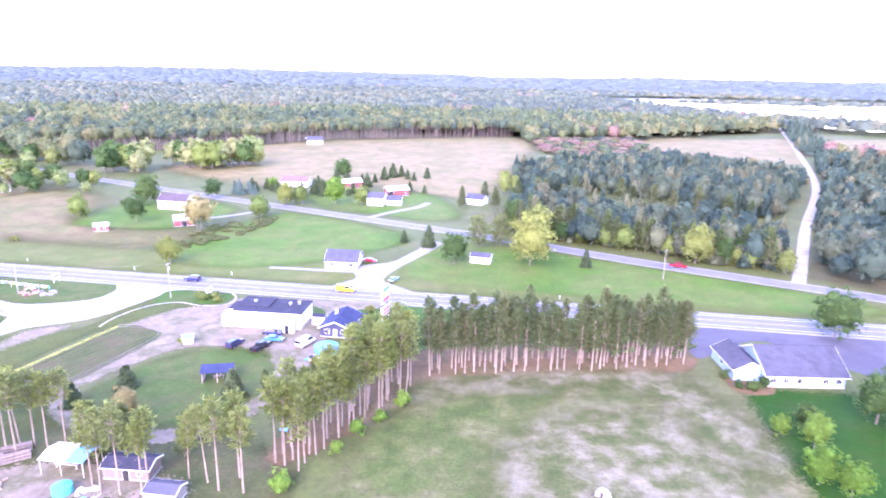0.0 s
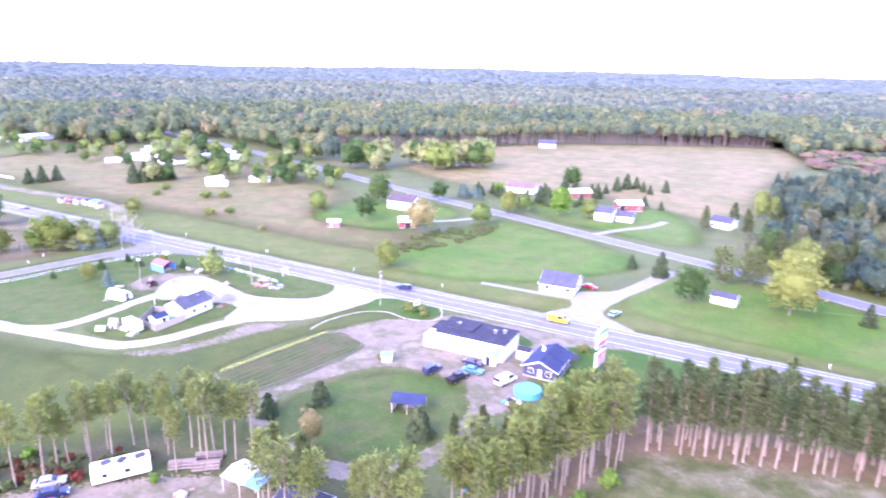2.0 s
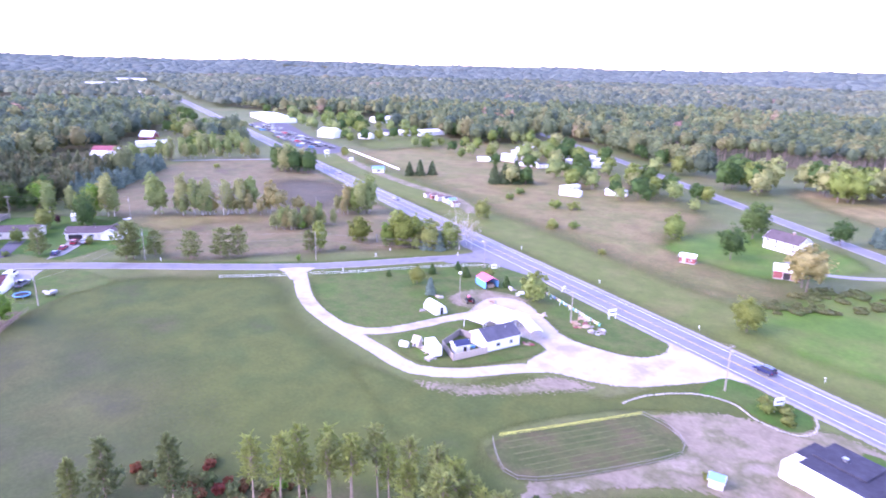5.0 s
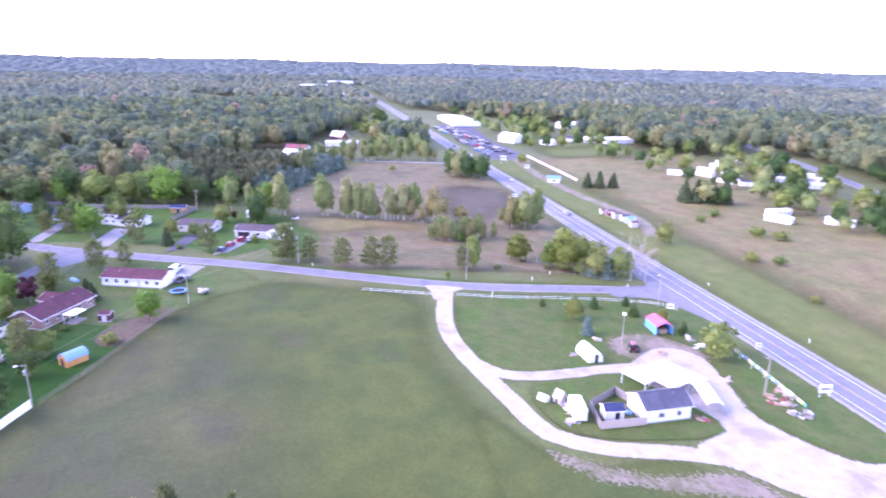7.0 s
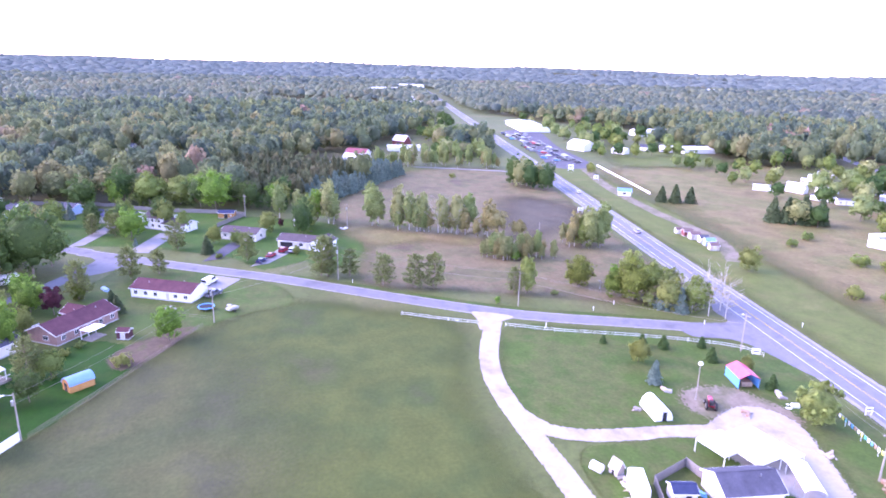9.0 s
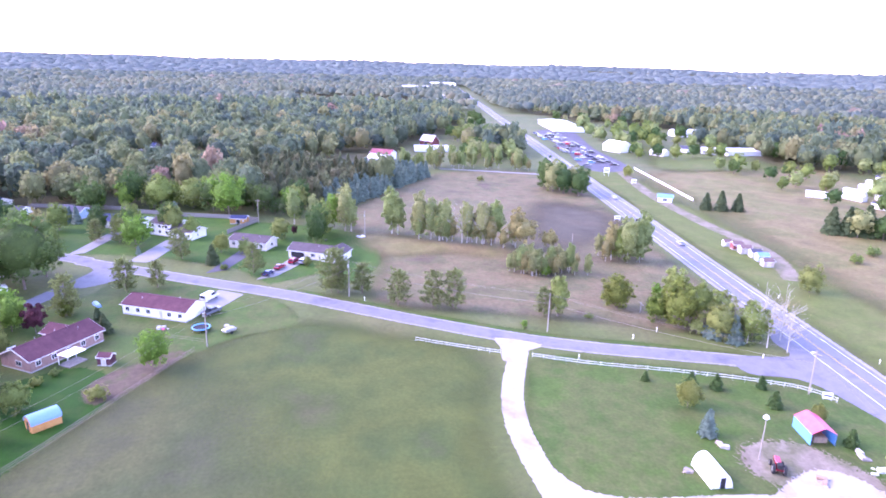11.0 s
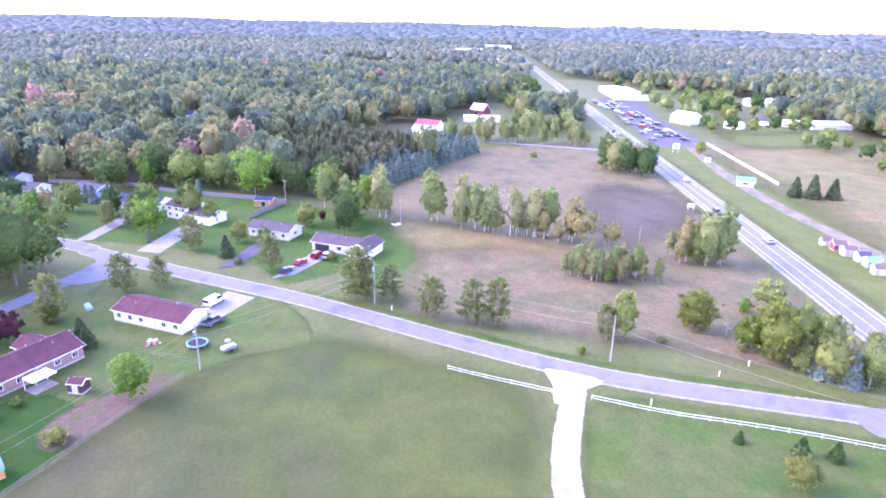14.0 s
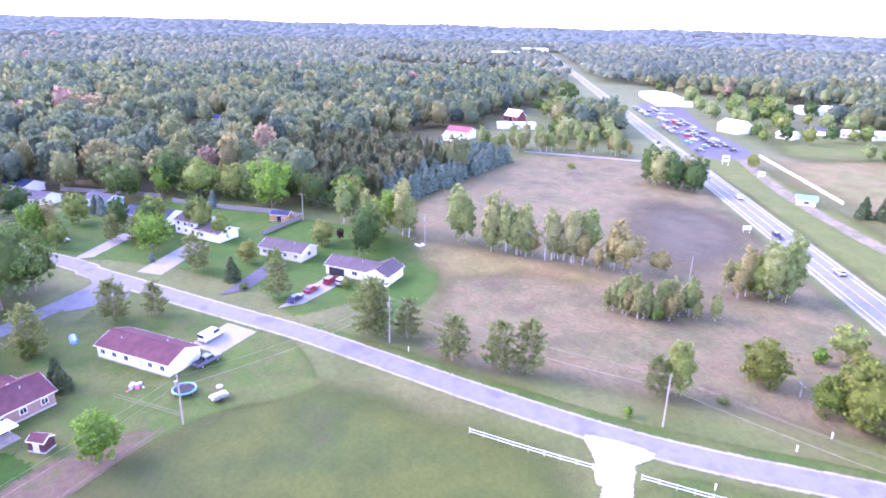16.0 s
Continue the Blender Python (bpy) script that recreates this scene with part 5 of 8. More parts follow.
stand(grove_proto, grove + [(-545, 352, 0.9), (-560, 366, 1.0), (-542, 374, 0.9), (-530, 402, 1.0), (-484, 374, 0.8), (-480, 394, 0.9), (-522, 414, 1.0), (-470, 432, 1.0), (-600, 402, 1.0), (-618, 420, 1.1), (-590, 430, 1.1), (-645, 428, 1.1), (-655, 408, 1.0), (-575, 385, 0.9), (-235, 420, 1.0), (-245, 410, 0.9), (-260, 440, 1.1), (-240, 325, 0.9), (-268, 306, 0.9), (-262, 312, 0.8), (-274, 310, 0.85), (-368, 455, 1.0), (-312, 399, 1.0), (-254, 338, 0.6), (-246, 345, 0.6), (-215, 330, 0.7), (-205, 350, 0.8), (-190, 345, 0.8), (-182, 352, 0.8), (-200, 340, 0.6), (-170, 330, 0.5), (-322, 345, 0.7), (-350, 366, 0.8), (-318, 378, 0.7), (-286, 384, 0.8), (-306, 388, 0.7), (-335, 405, 0.9), (-300, 432, 0.9), (-366, 430, 0.8), (-348, 420, 0.8), (-284, 410, 0.8), (-268, 395, 0.8), (-258, 378, 0.7), (-248, 352, 0.6), (-226, 344, 0.7), (-206, 322, 0.6), (-196, 330, 0.6), (-392, 450, 1.0), (-404, 444, 0.9)], RNG, "roadside grove")

tr = np.random.default_rng(44)
front = broad_pines + broad_pines + belt2[:2] + olive[:2] + green[:1]
for i in range(64):
    u, w = (i // 2 + tr.uniform(0, 1)) / 32, i % 2
    x, y = 34 + 86 * u + tr.normal(0, 1) + 3 * w, 257 - 51 * u + tr.normal(0, 1) + 5 * w
    ob = copy_thing(front[int(tr.integers(0, len(front)))], Matrix.Identity(4))
    k = tr.uniform(0.62, 0.95)
    ob.matrix_basis = Matrix.LocRotScale((x, y, 0), Euler((0, 0, tr.uniform(0, 6.28))), (k, k, k * tr.uniform(0.95, 1.2)))
    ob["group"] = "roadside pines"
for x, y, k in ((66, 335, 0.8), (74, 330, 0.6), (82, 336, 0.9), (97, 335, 0.7), (104, 328, 0.95), (112, 332, 0.6), (118, 318, 0.85), (126, 312, 0.7), (136, 306, 0.9), (92, 318, 0.5), (146, 296, 0.8), (152, 286, 0.7), (60, 328, 0.9), (50, 326, 0.8), (33, 328, 0.7), (38, 322, 0.6), (21, 322, 0.6)):
    ob = copy_thing(broad_pines[int(tr.integers(0, 3))], Matrix.Identity(4))
    ob.matrix_basis = Matrix.LocRotScale((x, y, 0), Euler((0, 0, tr.uniform(0, 6.28))), (k, k, k))
for x, y, k in ((-84, 352, 0.7), (-80, 346, 0.6), (-76, 341, 0.7), (-64, 345, 0.6), (-54, 351, 0.7), (-48, 346, 0.6), (-36, 341, 0.7), (-30, 347, 0.5), (-34, 372, 0.7), (-27, 378, 0.6), (-8, 392, 0.7), (-4, 386, 0.6), (4, 396, 0.8), (-88, 344, 0.6), (-38, 334, 0.5), (-57, 358, 0.8), (-92, 352, 0.7), (-6, 352, 0.6), (-24, 330, 0.4), (2, 345, 0.5)):
    ob = copy_thing(cones[int(tr.integers(0, 2))], Matrix.Identity(4))
    ob.matrix_basis = Matrix.LocRotScale((x, y, 0), Euler((0, 0, tr.uniform(0, 6.28))), (k, k, k))
places = []
while len(places) < 130:
    q = tr.uniform()
    if q < 0.3:
        a, b = -470 - 330 * tr.uniform(), -tr.uniform(26, 70)
        p = HWY(a, b)
    elif q < 0.6:
        a, b = -470 - 330 * tr.uniform(), tr.uniform(62, 130)
        p = HWY(a, b)
    else:
        p = (tr.uniform(-440, -160), tr.uniform(325, 470))
        if p[1] < 300 - 0.25 * (p[0] + 200) or p[1] > 520 - 0.3 * (p[0] + 456):
            continue
    if abs(p[1] - (530 - 0.53 * (p[0] + 456))) > 11:
        places.append((p[0], p[1], tr.uniform(0.6, 1.15)))
for i, (x, y, k) in enumerate(places):
    ob = copy_thing(grove_proto[i % 3], Matrix.Identity(4))
    ob.matrix_basis = Matrix.LocRotScale((x, y, 0), Euler((0, 0, tr.uniform(0, 6.28))), (k, k, k))
for x0, y0, x1, y1, n in ((-326, 96, -356, 60, 9), (-356, 60, -352, 4, 10), (-300, 60, -318, 20, 5), (-293, 7, -312, -6, 5), (-306, 30, -314, 16, 3), (-196, 30, -226, 8, 8), (-282, 96, -312, 104, 5)):
    for i in range(n):
        u = (i + tr.uniform(0.2, 0.8)) / n
        proto = (green + olive + bright)[tr.integers(0, 8)]
        ob = copy_thing(proto, Matrix.Identity(4))
        k = tr.uniform(0.45, 0.95)
        ob.matrix_basis = Matrix.LocRotScale((x0 + (x1 - x0) * u + tr.normal(0, 2.5), y0 + (y1 - y0) * u + tr.normal(0, 2.5), 0), Euler((0, 0, tr.uniform(0, 6.28))), (k, k, k * tr.uniform(1.1, 1.45)))


# ---- woods: uncountable trees as stuff ----
def crown_templates(n, lumps, quads, rng, cone=False):
    """Crowns of unit radius and unit height: rounded masses or conifer tiers, fringed with leaf clumps."""
    out = []
    for _ in range(n):
        if cone:
            V, F, k = [], [], 7
            for w in range(lumps):
                f0, f1 = w / (lumps + 0.6), (w + 1.6) / (lumps + 0.6)
                ring = np.c_[np.cos(np.arange(k) * math.tau / k + w), np.sin(np.arange(k) * math.tau / k + w), np.zeros(k)] * ((1 - f0) * rng.uniform(0.8, 1.15, (k, 1)))
                ring[:, 2] = 0.12 + 0.88 * f0 + rng.normal(0, 0.02, k)
                V.append(np.r_[ring, [[0, 0, min(1.0, 0.12 + 0.88 * f1)]]])
                F += [(w * (k + 1) + i, w * (k + 1) + (i + 1) % k, w * (k + 1) + k) for i in range(k)]
            lv, lf = np.concatenate(V), np.array(F)
            f = rng.uniform(0, 0.95, quads)
            a = rng.uniform(0, 6.283, quads)
            p = np.c_[np.cos(a) * (1 - f), np.sin(a) * (1 - f), 0.14 + 0.86 * f]
            o = np.c_[np.cos(a), np.sin(a), np.full(quads, 0.8)]
            size = 0.26
        else:
            base_v, lf = (DOME_V, DOME_F) if lumps > 5 else (CAP_V, CAP_F)
            seed = int(rng.integers(0, 1 << 30))
            lv = base_v * lobed_reach(base_v, np.random.default_rng(seed), lumps)[:, None] if lumps > 5 else base_v * rng.uniform(0.8, 1.15, (len(base_v), 1))
            lv = (0.88 if quads else 1.0) * lv + rng.normal(0, 0.045, lv.shape)
            o = rng.normal(0, 1, (quads, 3)) + np.array((0, 0, 0.5))
            o /= np.linalg.norm(o, axis=1, keepdims=True) + 1e-9
            p = o * (lobed_reach(o, np.random.default_rng(seed), lumps) if lumps > 5 and quads else np.ones(quads))[:, None] * rng.uniform(0.86, 1.12, (quads, 1))
            size = 0.19 if quads > 100 else 0.26 if quads > 40 else 0.36
        qv, qf = leaf_quads(p, o, size, rng, 1.0, 0.7) if quads else (np.zeros((0, 3)), np.zeros((0, 4), int))
        v = np.concatenate([lv, qv])
        if not cone:
            v[:, 2] = 0.55 + 0.45 * v[:, 2]
        out.append((v, lf, qf + len(lv)))
    return out


def woods(name, label, places, heights, radii, templates, material, rng, tint):
    """Many crowns in one mesh: places (n, 3), each a turned template."""
    V, T, tris, quads, base = [], [], [], [], 0
    pick = rng.integers(0, len(templates), len(places))
    for k, (v, lf, qf) in enumerate(templates):
        at = np.flatnonzero(pick == k)
        if not len(at):
            continue
        ang = rng.uniform(0, 6.283, len(at))
        ca, sa = np.cos(ang)[:, None], np.sin(ang)[:, None]
        r, h = radii[at][:, None], heights[at][:, None]
        X = (v[None, :, 0] * ca - v[None, :, 1] * sa) * r + places[at, 0][:, None]
        Y = (v[None, :, 0] * sa + v[None, :, 1] * ca) * r + places[at, 1][:, None]
        Z = v[None, :, 2] * h + places[at, 2][:, None]
        V.append(np.stack([X, Y, Z], -1).reshape(-1, 3))
        step = (np.arange(len(at)) * len(v))[:, None, None] + base
        tris.append((lf[None] + step).reshape(-1, 3))
        quads.append((qf[None] + step).reshape(-1, 4))
        T.append(np.repeat(tint[at], len(v)))
        base += len(at) * len(v)
    me = raw_mesh(name, np.concatenate(V), (np.concatenate(tris), np.concatenate(quads)), material, {"tint": np.concatenate(T)}, smooth=True)
    return tagged(new(name, me), label, "woods", kind="stuff")


def scatter(step, x0, x1, y0, y1, rng):
    gx, gy = np.meshgrid(np.arange(x0, x1, step), np.arange(y0, y1, step))
    x = gx.ravel() + rng.uniform(-0.45, 0.45, gx.size) * step
    y = gy.ravel() + rng.uniform(-0.45, 0.45, gy.size) * step
    return x, y


def soft_noise(x, y, scale, seed):
    r = np.random.default_rng(seed)
    s = 0
    for _ in range(6):
        k = r.normal(0, 1, 2) / scale
        s = s + np.sin(x * k[0] + y * k[1] + r.uniform(0, 6.3))
    return s / 3.5


# stretches with trees, and clearings in them
WEST = [(-352, 112), (-426, 158), (-470, 150), (-540, 160), (-640, 220), (-760, 270), (-1400, 392), (-1400, -1100), (-420, -1100), (-200, -200), (-300, -60), (-352, -40), (-366, 40), (-350, 80)]
NORTH = [(-470, 440), (-430, 480), (-380, 505), (-320, 500), (-266, 500), (-190, 520), (-146, 556), (-80, 622), (98, 680), (200, 700), (420, 780), (420, 1400), (-1400, 1400), (-1400, 470), (-900, 400), (-800, 420), (-700, 470), (-640, 500), (-560, 470)]
EAST = [(30, 256), (118, 204), (150, 252), (180, 305), (245, 400), (190, 475), (110, 455), (62, 420), (48, 352), (56, 322), (36, 280)]
CLEARING = [(46, 312), (72, 340), (112, 350), (130, 312), (168, 280), (150, 244), (112, 268), (77, 302)]
BRUSH = [(60, 420), (110, 455), (190, 475), (245, 400), (262, 480), (215, 570), (230, 660), (110, 640), (100, 500)]
MIDWOOD = [(-600, 480), (-542, 410), (-505, 432), (-447, 413), (-415, 427), (-409, 455), (-462, 515), (-600, 560)]
PLANTATION = [(-352, 74), (-348, 104), (-406, 143), (-426, 120), (-452, 92), (-430, 52)]
EAST2 = [(128, 198), (156, 240), (182, 284), (255, 392), (318, 510), (360, 500), (700, 420), (700, 60), (230, 120), (160, 170)]
EAST_NEAR = [(128, 198), (156, 240), (182, 284), (255, 392), (318, 510), (345, 480), (330, 300), (290, 160), (165, 172)]
BELT = [(330, 545), (352, 540), (462, 762), (600, 1000), (560, 1010), (440, 770)]
NE = [(-20, 690), (100, 690), (110, 470), (60, 400), (210, 380), (255, 480), (200, 560), (220, 660), (420, 780), (900, 1000), (1000, 1090), (700, 1250), (560, 1700), (-100, 1500)]
ROADSIDE = [(-470, 556), (-330, 480), (-222, 414), (-212, 428), (-320, 505), (-440, 585)]
SHOPS = [(-500, 206), (-484, 236), (-520, 262), (-560, 270), (-580, 240), (-540, 215)]
SHOPS_N = [(-560, 470), (-520, 440), (-480, 445), (-455, 420), (-440, 440), (-470, 470), (-520, 500)]
GAPS = [CLEARING, PLANTATION, [(-406, 143), (-426, 120), (-452, 92), (-482, 106), (-460, 118), (-444, 154), (-424, 162)],
        [(-500, -24), (-504, -4), (-446, 18), (-440, 4)], [(-506, 14), (-504, 34), (-452, 48), (-448, 32)], [(-552, -18), (-552, 2), (-500, 14), (-498, 0)], [(-612, 50), (-610, 72), (-548, 80), (-544, 62)], [(-515, 124), (-478, 108), (-462, 118), (-444, 152), (-450, 176), (-520, 230), (-560, 205), (-530, 170)], [(-600, 470), (-640, 440), (-720, 350), (-660, 310), (-600, 400)]]
ISLAND = [(620, 1560), (900, 1500), (1250, 1560), (1300, 1640), (950, 1660), (680, 1640)]

wr = np.random.default_rng(11)
x, y = scatter(10.7, -1400, 700, -700, 1400, wr)
d = np.hypot(x - HUB[0], y - HUB[1])
bear = np.arctan2(y - HUB[1], x - HUB[0])
seen = (d < 900) & (bear > 0.3) | (d < 900) & (bear < -2.55)
x, y, d = x[seen], y[seen], d[seen]
ok = inside(WEST, x, y) | inside(NORTH, x, y) | inside(EAST2, x, y) | inside(BELT, x, y) | inside(NE, x, y) | inside(ROADSIDE, x, y) | inside(SHOPS, x, y) | inside(MIDWOOD, x, y) | inside(SHOPS_N, x, y)
ok &= ~inside(EAST, x, y) & ~inside(EAST_NEAR, x, y)
for g in GAPS:
    ok &= ~inside(g, x, y)
ok &= (np.abs(y - (174.6 - 0.19 * x)) > 16) & ~inside(LAKE, x, y)
ok &= ~((np.abs(y - (530 - 0.53 * (x + 456))) < 9) & (x < -250))
ok &= soft_noise(x, y, 60, 3) < 1.25
x, y, d = x[ok], y[ok], d[ok]
n = len(x)
kind = soft_noise(x, y, 90, 5) + 0.35 * wr.normal(0, 1, n)
conifer = (kind > 1.35) | inside(BELT, x, y)
pine_edge = inside([(-330, 500), (-266, 500), (-190, 520), (-146, 556), (-80, 622), (98, 680), (98, 760), (-80, 700), (-180, 620), (-330, 580)], x, y)
conifer &= ~pine_edge
height = wr.uniform(10.5, 18.5, n) + np.where(wr.uniform(0, 1, n) < 0.15, 3.5, 0) + np.where(pine_edge, 2, 0)
brush = inside(BRUSH, x, y)
height = np.where(brush, wr.uniform(3.5, 6.5, n), height)
radius = np.where(conifer, wr.uniform(3.0, 4.2, n), np.where(pine_edge, wr.uniform(3.6, 4.8, n), wr.uniform(4.2, 7.0, n)))
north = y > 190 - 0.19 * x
# crowns nearer than 400 m tinted yellower, leaving the haze blue to farther ones
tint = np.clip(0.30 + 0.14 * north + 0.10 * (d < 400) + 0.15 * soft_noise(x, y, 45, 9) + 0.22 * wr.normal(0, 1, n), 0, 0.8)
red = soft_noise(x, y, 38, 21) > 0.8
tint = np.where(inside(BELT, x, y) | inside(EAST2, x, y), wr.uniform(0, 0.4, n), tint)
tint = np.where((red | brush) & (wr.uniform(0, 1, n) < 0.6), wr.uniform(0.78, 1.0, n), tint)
P = np.c_[x, y, np.zeros(n)]
tx, ty = scatter(4.2, -335, 100, 495, 690, wr)
front = inside([(-330, 500), (-266, 500), (-190, 520), (-146, 556), (-80, 622), (98, 680), (98, 702), (-84, 642), (-160, 578), (-200, 540), (-266, 516), (-330, 516)], tx, ty)
tx, ty = tx[front], ty[front]
ring = np.array([(math.cos(a), math.sin(a)) for a in np.arange(5) * math.tau / 5])
tz = wr.uniform(9, 13, len(tx))
tv = np.concatenate([np.concatenate([np.c_[np.c_[tx, ty] + 0.24 * c, np.zeros(len(tx))], np.c_[np.c_[tx, ty] + 0.15 * c, tz]]) for c in ring])
m = len(tx)
tf = np.concatenate([np.c_[np.arange(m) + 2 * m * i, np.arange(m) + 2 * m * ((i + 1) % 5), np.arange(m) + 2 * m * ((i + 1) % 5) + m, np.arange(m) + 2 * m * i + m] for i in range(5)])
tagged(new("pine_trunks", raw_mesh("pine_trunks", tv, tf, M_BARK)), "bare brown trunks of a planted pine wood's edge", "woods", kind="stuff")
P[:, 2] = np.where(pine_edge, 6.0, 0.0)
height = np.where(pine_edge, wr.uniform(9.0, 12.0, n), height)
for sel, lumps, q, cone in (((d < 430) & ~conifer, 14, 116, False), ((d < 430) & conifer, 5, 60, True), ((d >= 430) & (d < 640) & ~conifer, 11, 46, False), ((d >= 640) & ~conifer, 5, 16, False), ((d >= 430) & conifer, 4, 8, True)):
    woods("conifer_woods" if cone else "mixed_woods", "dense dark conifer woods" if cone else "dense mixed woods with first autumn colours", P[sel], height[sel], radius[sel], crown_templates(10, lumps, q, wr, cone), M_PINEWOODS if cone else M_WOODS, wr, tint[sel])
# pine wood by the northern road, with a weedy clearing in it
for area, gap, quads in ((EAST, 6.4, 101), (EAST_NEAR, 7.2, 50)):
    x, y = scatter(gap, 20, 350, 150, 515, wr)
    ok = inside(area, x, y) & ~inside(CLEARING, x, y)
    x, y = x[ok], y[ok]
    n = len(x)
    cone = wr.uniform(0, 1, n) < 0.25
    for sel, lumps, q in ((~cone, 10, quads), (cone, 7, quads)):
        m = sel.sum()
        woods("pine_woods", "bushy pine wood beside the road", np.c_[x, y, np.zeros(n)][sel], wr.uniform(6.5, 14.0, m), wr.uniform(2.4, 4.4, m), crown_templates(8, lumps, q, wr, lumps == 7), M_PINEWOODS, wr, np.clip(0.36 + 0.3 * wr.normal(0, 1, m), 0, 1))
# close plantation of pines behind the blue spruces
x, y = scatter(5.6, -530, -340, 40, 170, wr)
ok = inside(PLANTATION, x, y)
x, y = x[ok], y[ok]
n = len(x)
pointed = wr.uniform(0, 1, n) < 0.55
tall, wide, hue = wr.uniform(9.0, 13.0, n), wr.uniform(2.4, 3.3, n), wr.uniform(0, 1, n)
for sel, made in ((pointed, crown_templates(8, 7, 70, wr, True)), (~pointed, crown_templates(8, 8, 64, wr))):
    woods("pine_plantation", "close dark plantation of olive-green pines", np.c_[x, y, np.zeros(n)][sel], tall[sel], wide[sel], made, M_PLANTED, wr, hue[sel])
# far woods, thinner with distance, over the rising land; haze is painted into their leaf colours
FAR_FIELDS = [[(-2500, 880), (-2330, 900), (-1900, 1360), (-1720, 1560), (-1800, 1610), (-2120, 1330)], 
              [(-1500, 2500), (-300, 2750), (-350, 2830), (-1600, 2600)], [(-900, 3300), (600, 3500), (500, 3650), (-1000, 3450)], [(-3300, 1500), (-2600, 2300), (-2700, 2360), (-3500, 1600)]]
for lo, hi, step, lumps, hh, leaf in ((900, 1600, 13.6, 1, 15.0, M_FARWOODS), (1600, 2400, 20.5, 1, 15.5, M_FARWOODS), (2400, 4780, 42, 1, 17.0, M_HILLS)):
    x, y = scatter(step, -4900, 4900, -2600, 4900, wr)
    d = np.hypot(x - HUB[0], y - HUB[1])
    bear = np.arctan2(y - HUB[1], x - HUB[0])
    ok = (d >= lo) & (d < hi) & ((bear > 0.78) | (bear < -2.55))
    ok &= (~inside(LAKE, x, y) | inside(ISLAND, x, y)) & ((np.abs(y - (174.6 - 0.19 * x)) > 14 + step * 0.4) | (x < -1850))
    ok &= ~inside([(-560, 372), (-900, 420), (-700, 480)], x, y)
    for g in FAR_FIELDS:
        ok &= ~inside(g, x, y)
    ok &= soft_noise(x, y, 170, 31) < (1.1 if lo > 1500 else 1.3)
    x, y, d = x[ok], y[ok], d[ok]
    n = len(x)
    t = np.clip(0.33 + 0.16 * soft_noise(x, y, 120, 9) + 0.2 * wr.normal(0, 1, n), 0, 0.8)
    t = np.where((soft_noise(x, y, 60, 21) > 1.0) & (wr.uniform(0, 1, n) < 0.5), wr.uniform(0.8, 1.0, n), t)
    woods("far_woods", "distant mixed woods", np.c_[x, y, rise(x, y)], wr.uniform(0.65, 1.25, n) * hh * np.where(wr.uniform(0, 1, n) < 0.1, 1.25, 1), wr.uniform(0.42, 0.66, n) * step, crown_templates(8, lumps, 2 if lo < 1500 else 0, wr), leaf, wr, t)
for i, g in enumerate(FAR_FIELDS):
    top = max(float(rise(*p)) for p in g)
    patch(f"far_field_{i + 1}", "distant pale harvested field between woods", g, top + 1.0, M_TAN, 20, smooth=False)
# dark floor under the woods
for nm, poly in (("woods_floor_west", WEST), ("woods_floor_middle", MIDWOOD), ("woods_floor_north", NORTH), ("woods_floor_far_east", EAST2), ("woods_floor_north_east", NE), ("woods_floor_belt", BELT)):
    patch(nm, "dark leaf-strewn forest floor", poly, 0.012, M_FLOOR, 5, smooth=False)


# ---- houses ----
def window(parent, side, u, z, w, h, L, W, name="window", pane=None, frame_mat=None):
    """A framed window, door or garage door on one wall: S, N (long walls), W, E (ends)."""
    turn = {"S": (0, -W / 2, 0), "N": (180, W / 2, 0), "E": (90, 0, L / 2), "W": (-90, 0, -L / 2)}[side]
    m = pose(turn[2], turn[1], 0, 0, 0, turn[0]) @ pose(u, 0, z)
    ob = part(name, box(-w / 2, w / 2, -0.06, 0.05, 0, h), frame_mat or M_TRIM, parent, m=m)
    g = 0.10 if name == "window" else 0.07
    inner = part("pane" if name == "window" else "panel", box(-w / 2 + g, w / 2 - g, -0.075, 0.02, g if name == "window" else 0.02, h - g), pane or M_GLASS, ob)
    if name == "window":
        part("mullion", box(-0.03, 0.03, -0.085, 0.0, g, h - g), frame_mat or M_TRIM, ob)
    else:
        part("handle", box(w / 2 - 0.22, w / 2 - 0.14, -0.13, -0.06, h * 0.45, h * 0.45 + 0.1), M_DARKSTEEL, ob)
    return inner


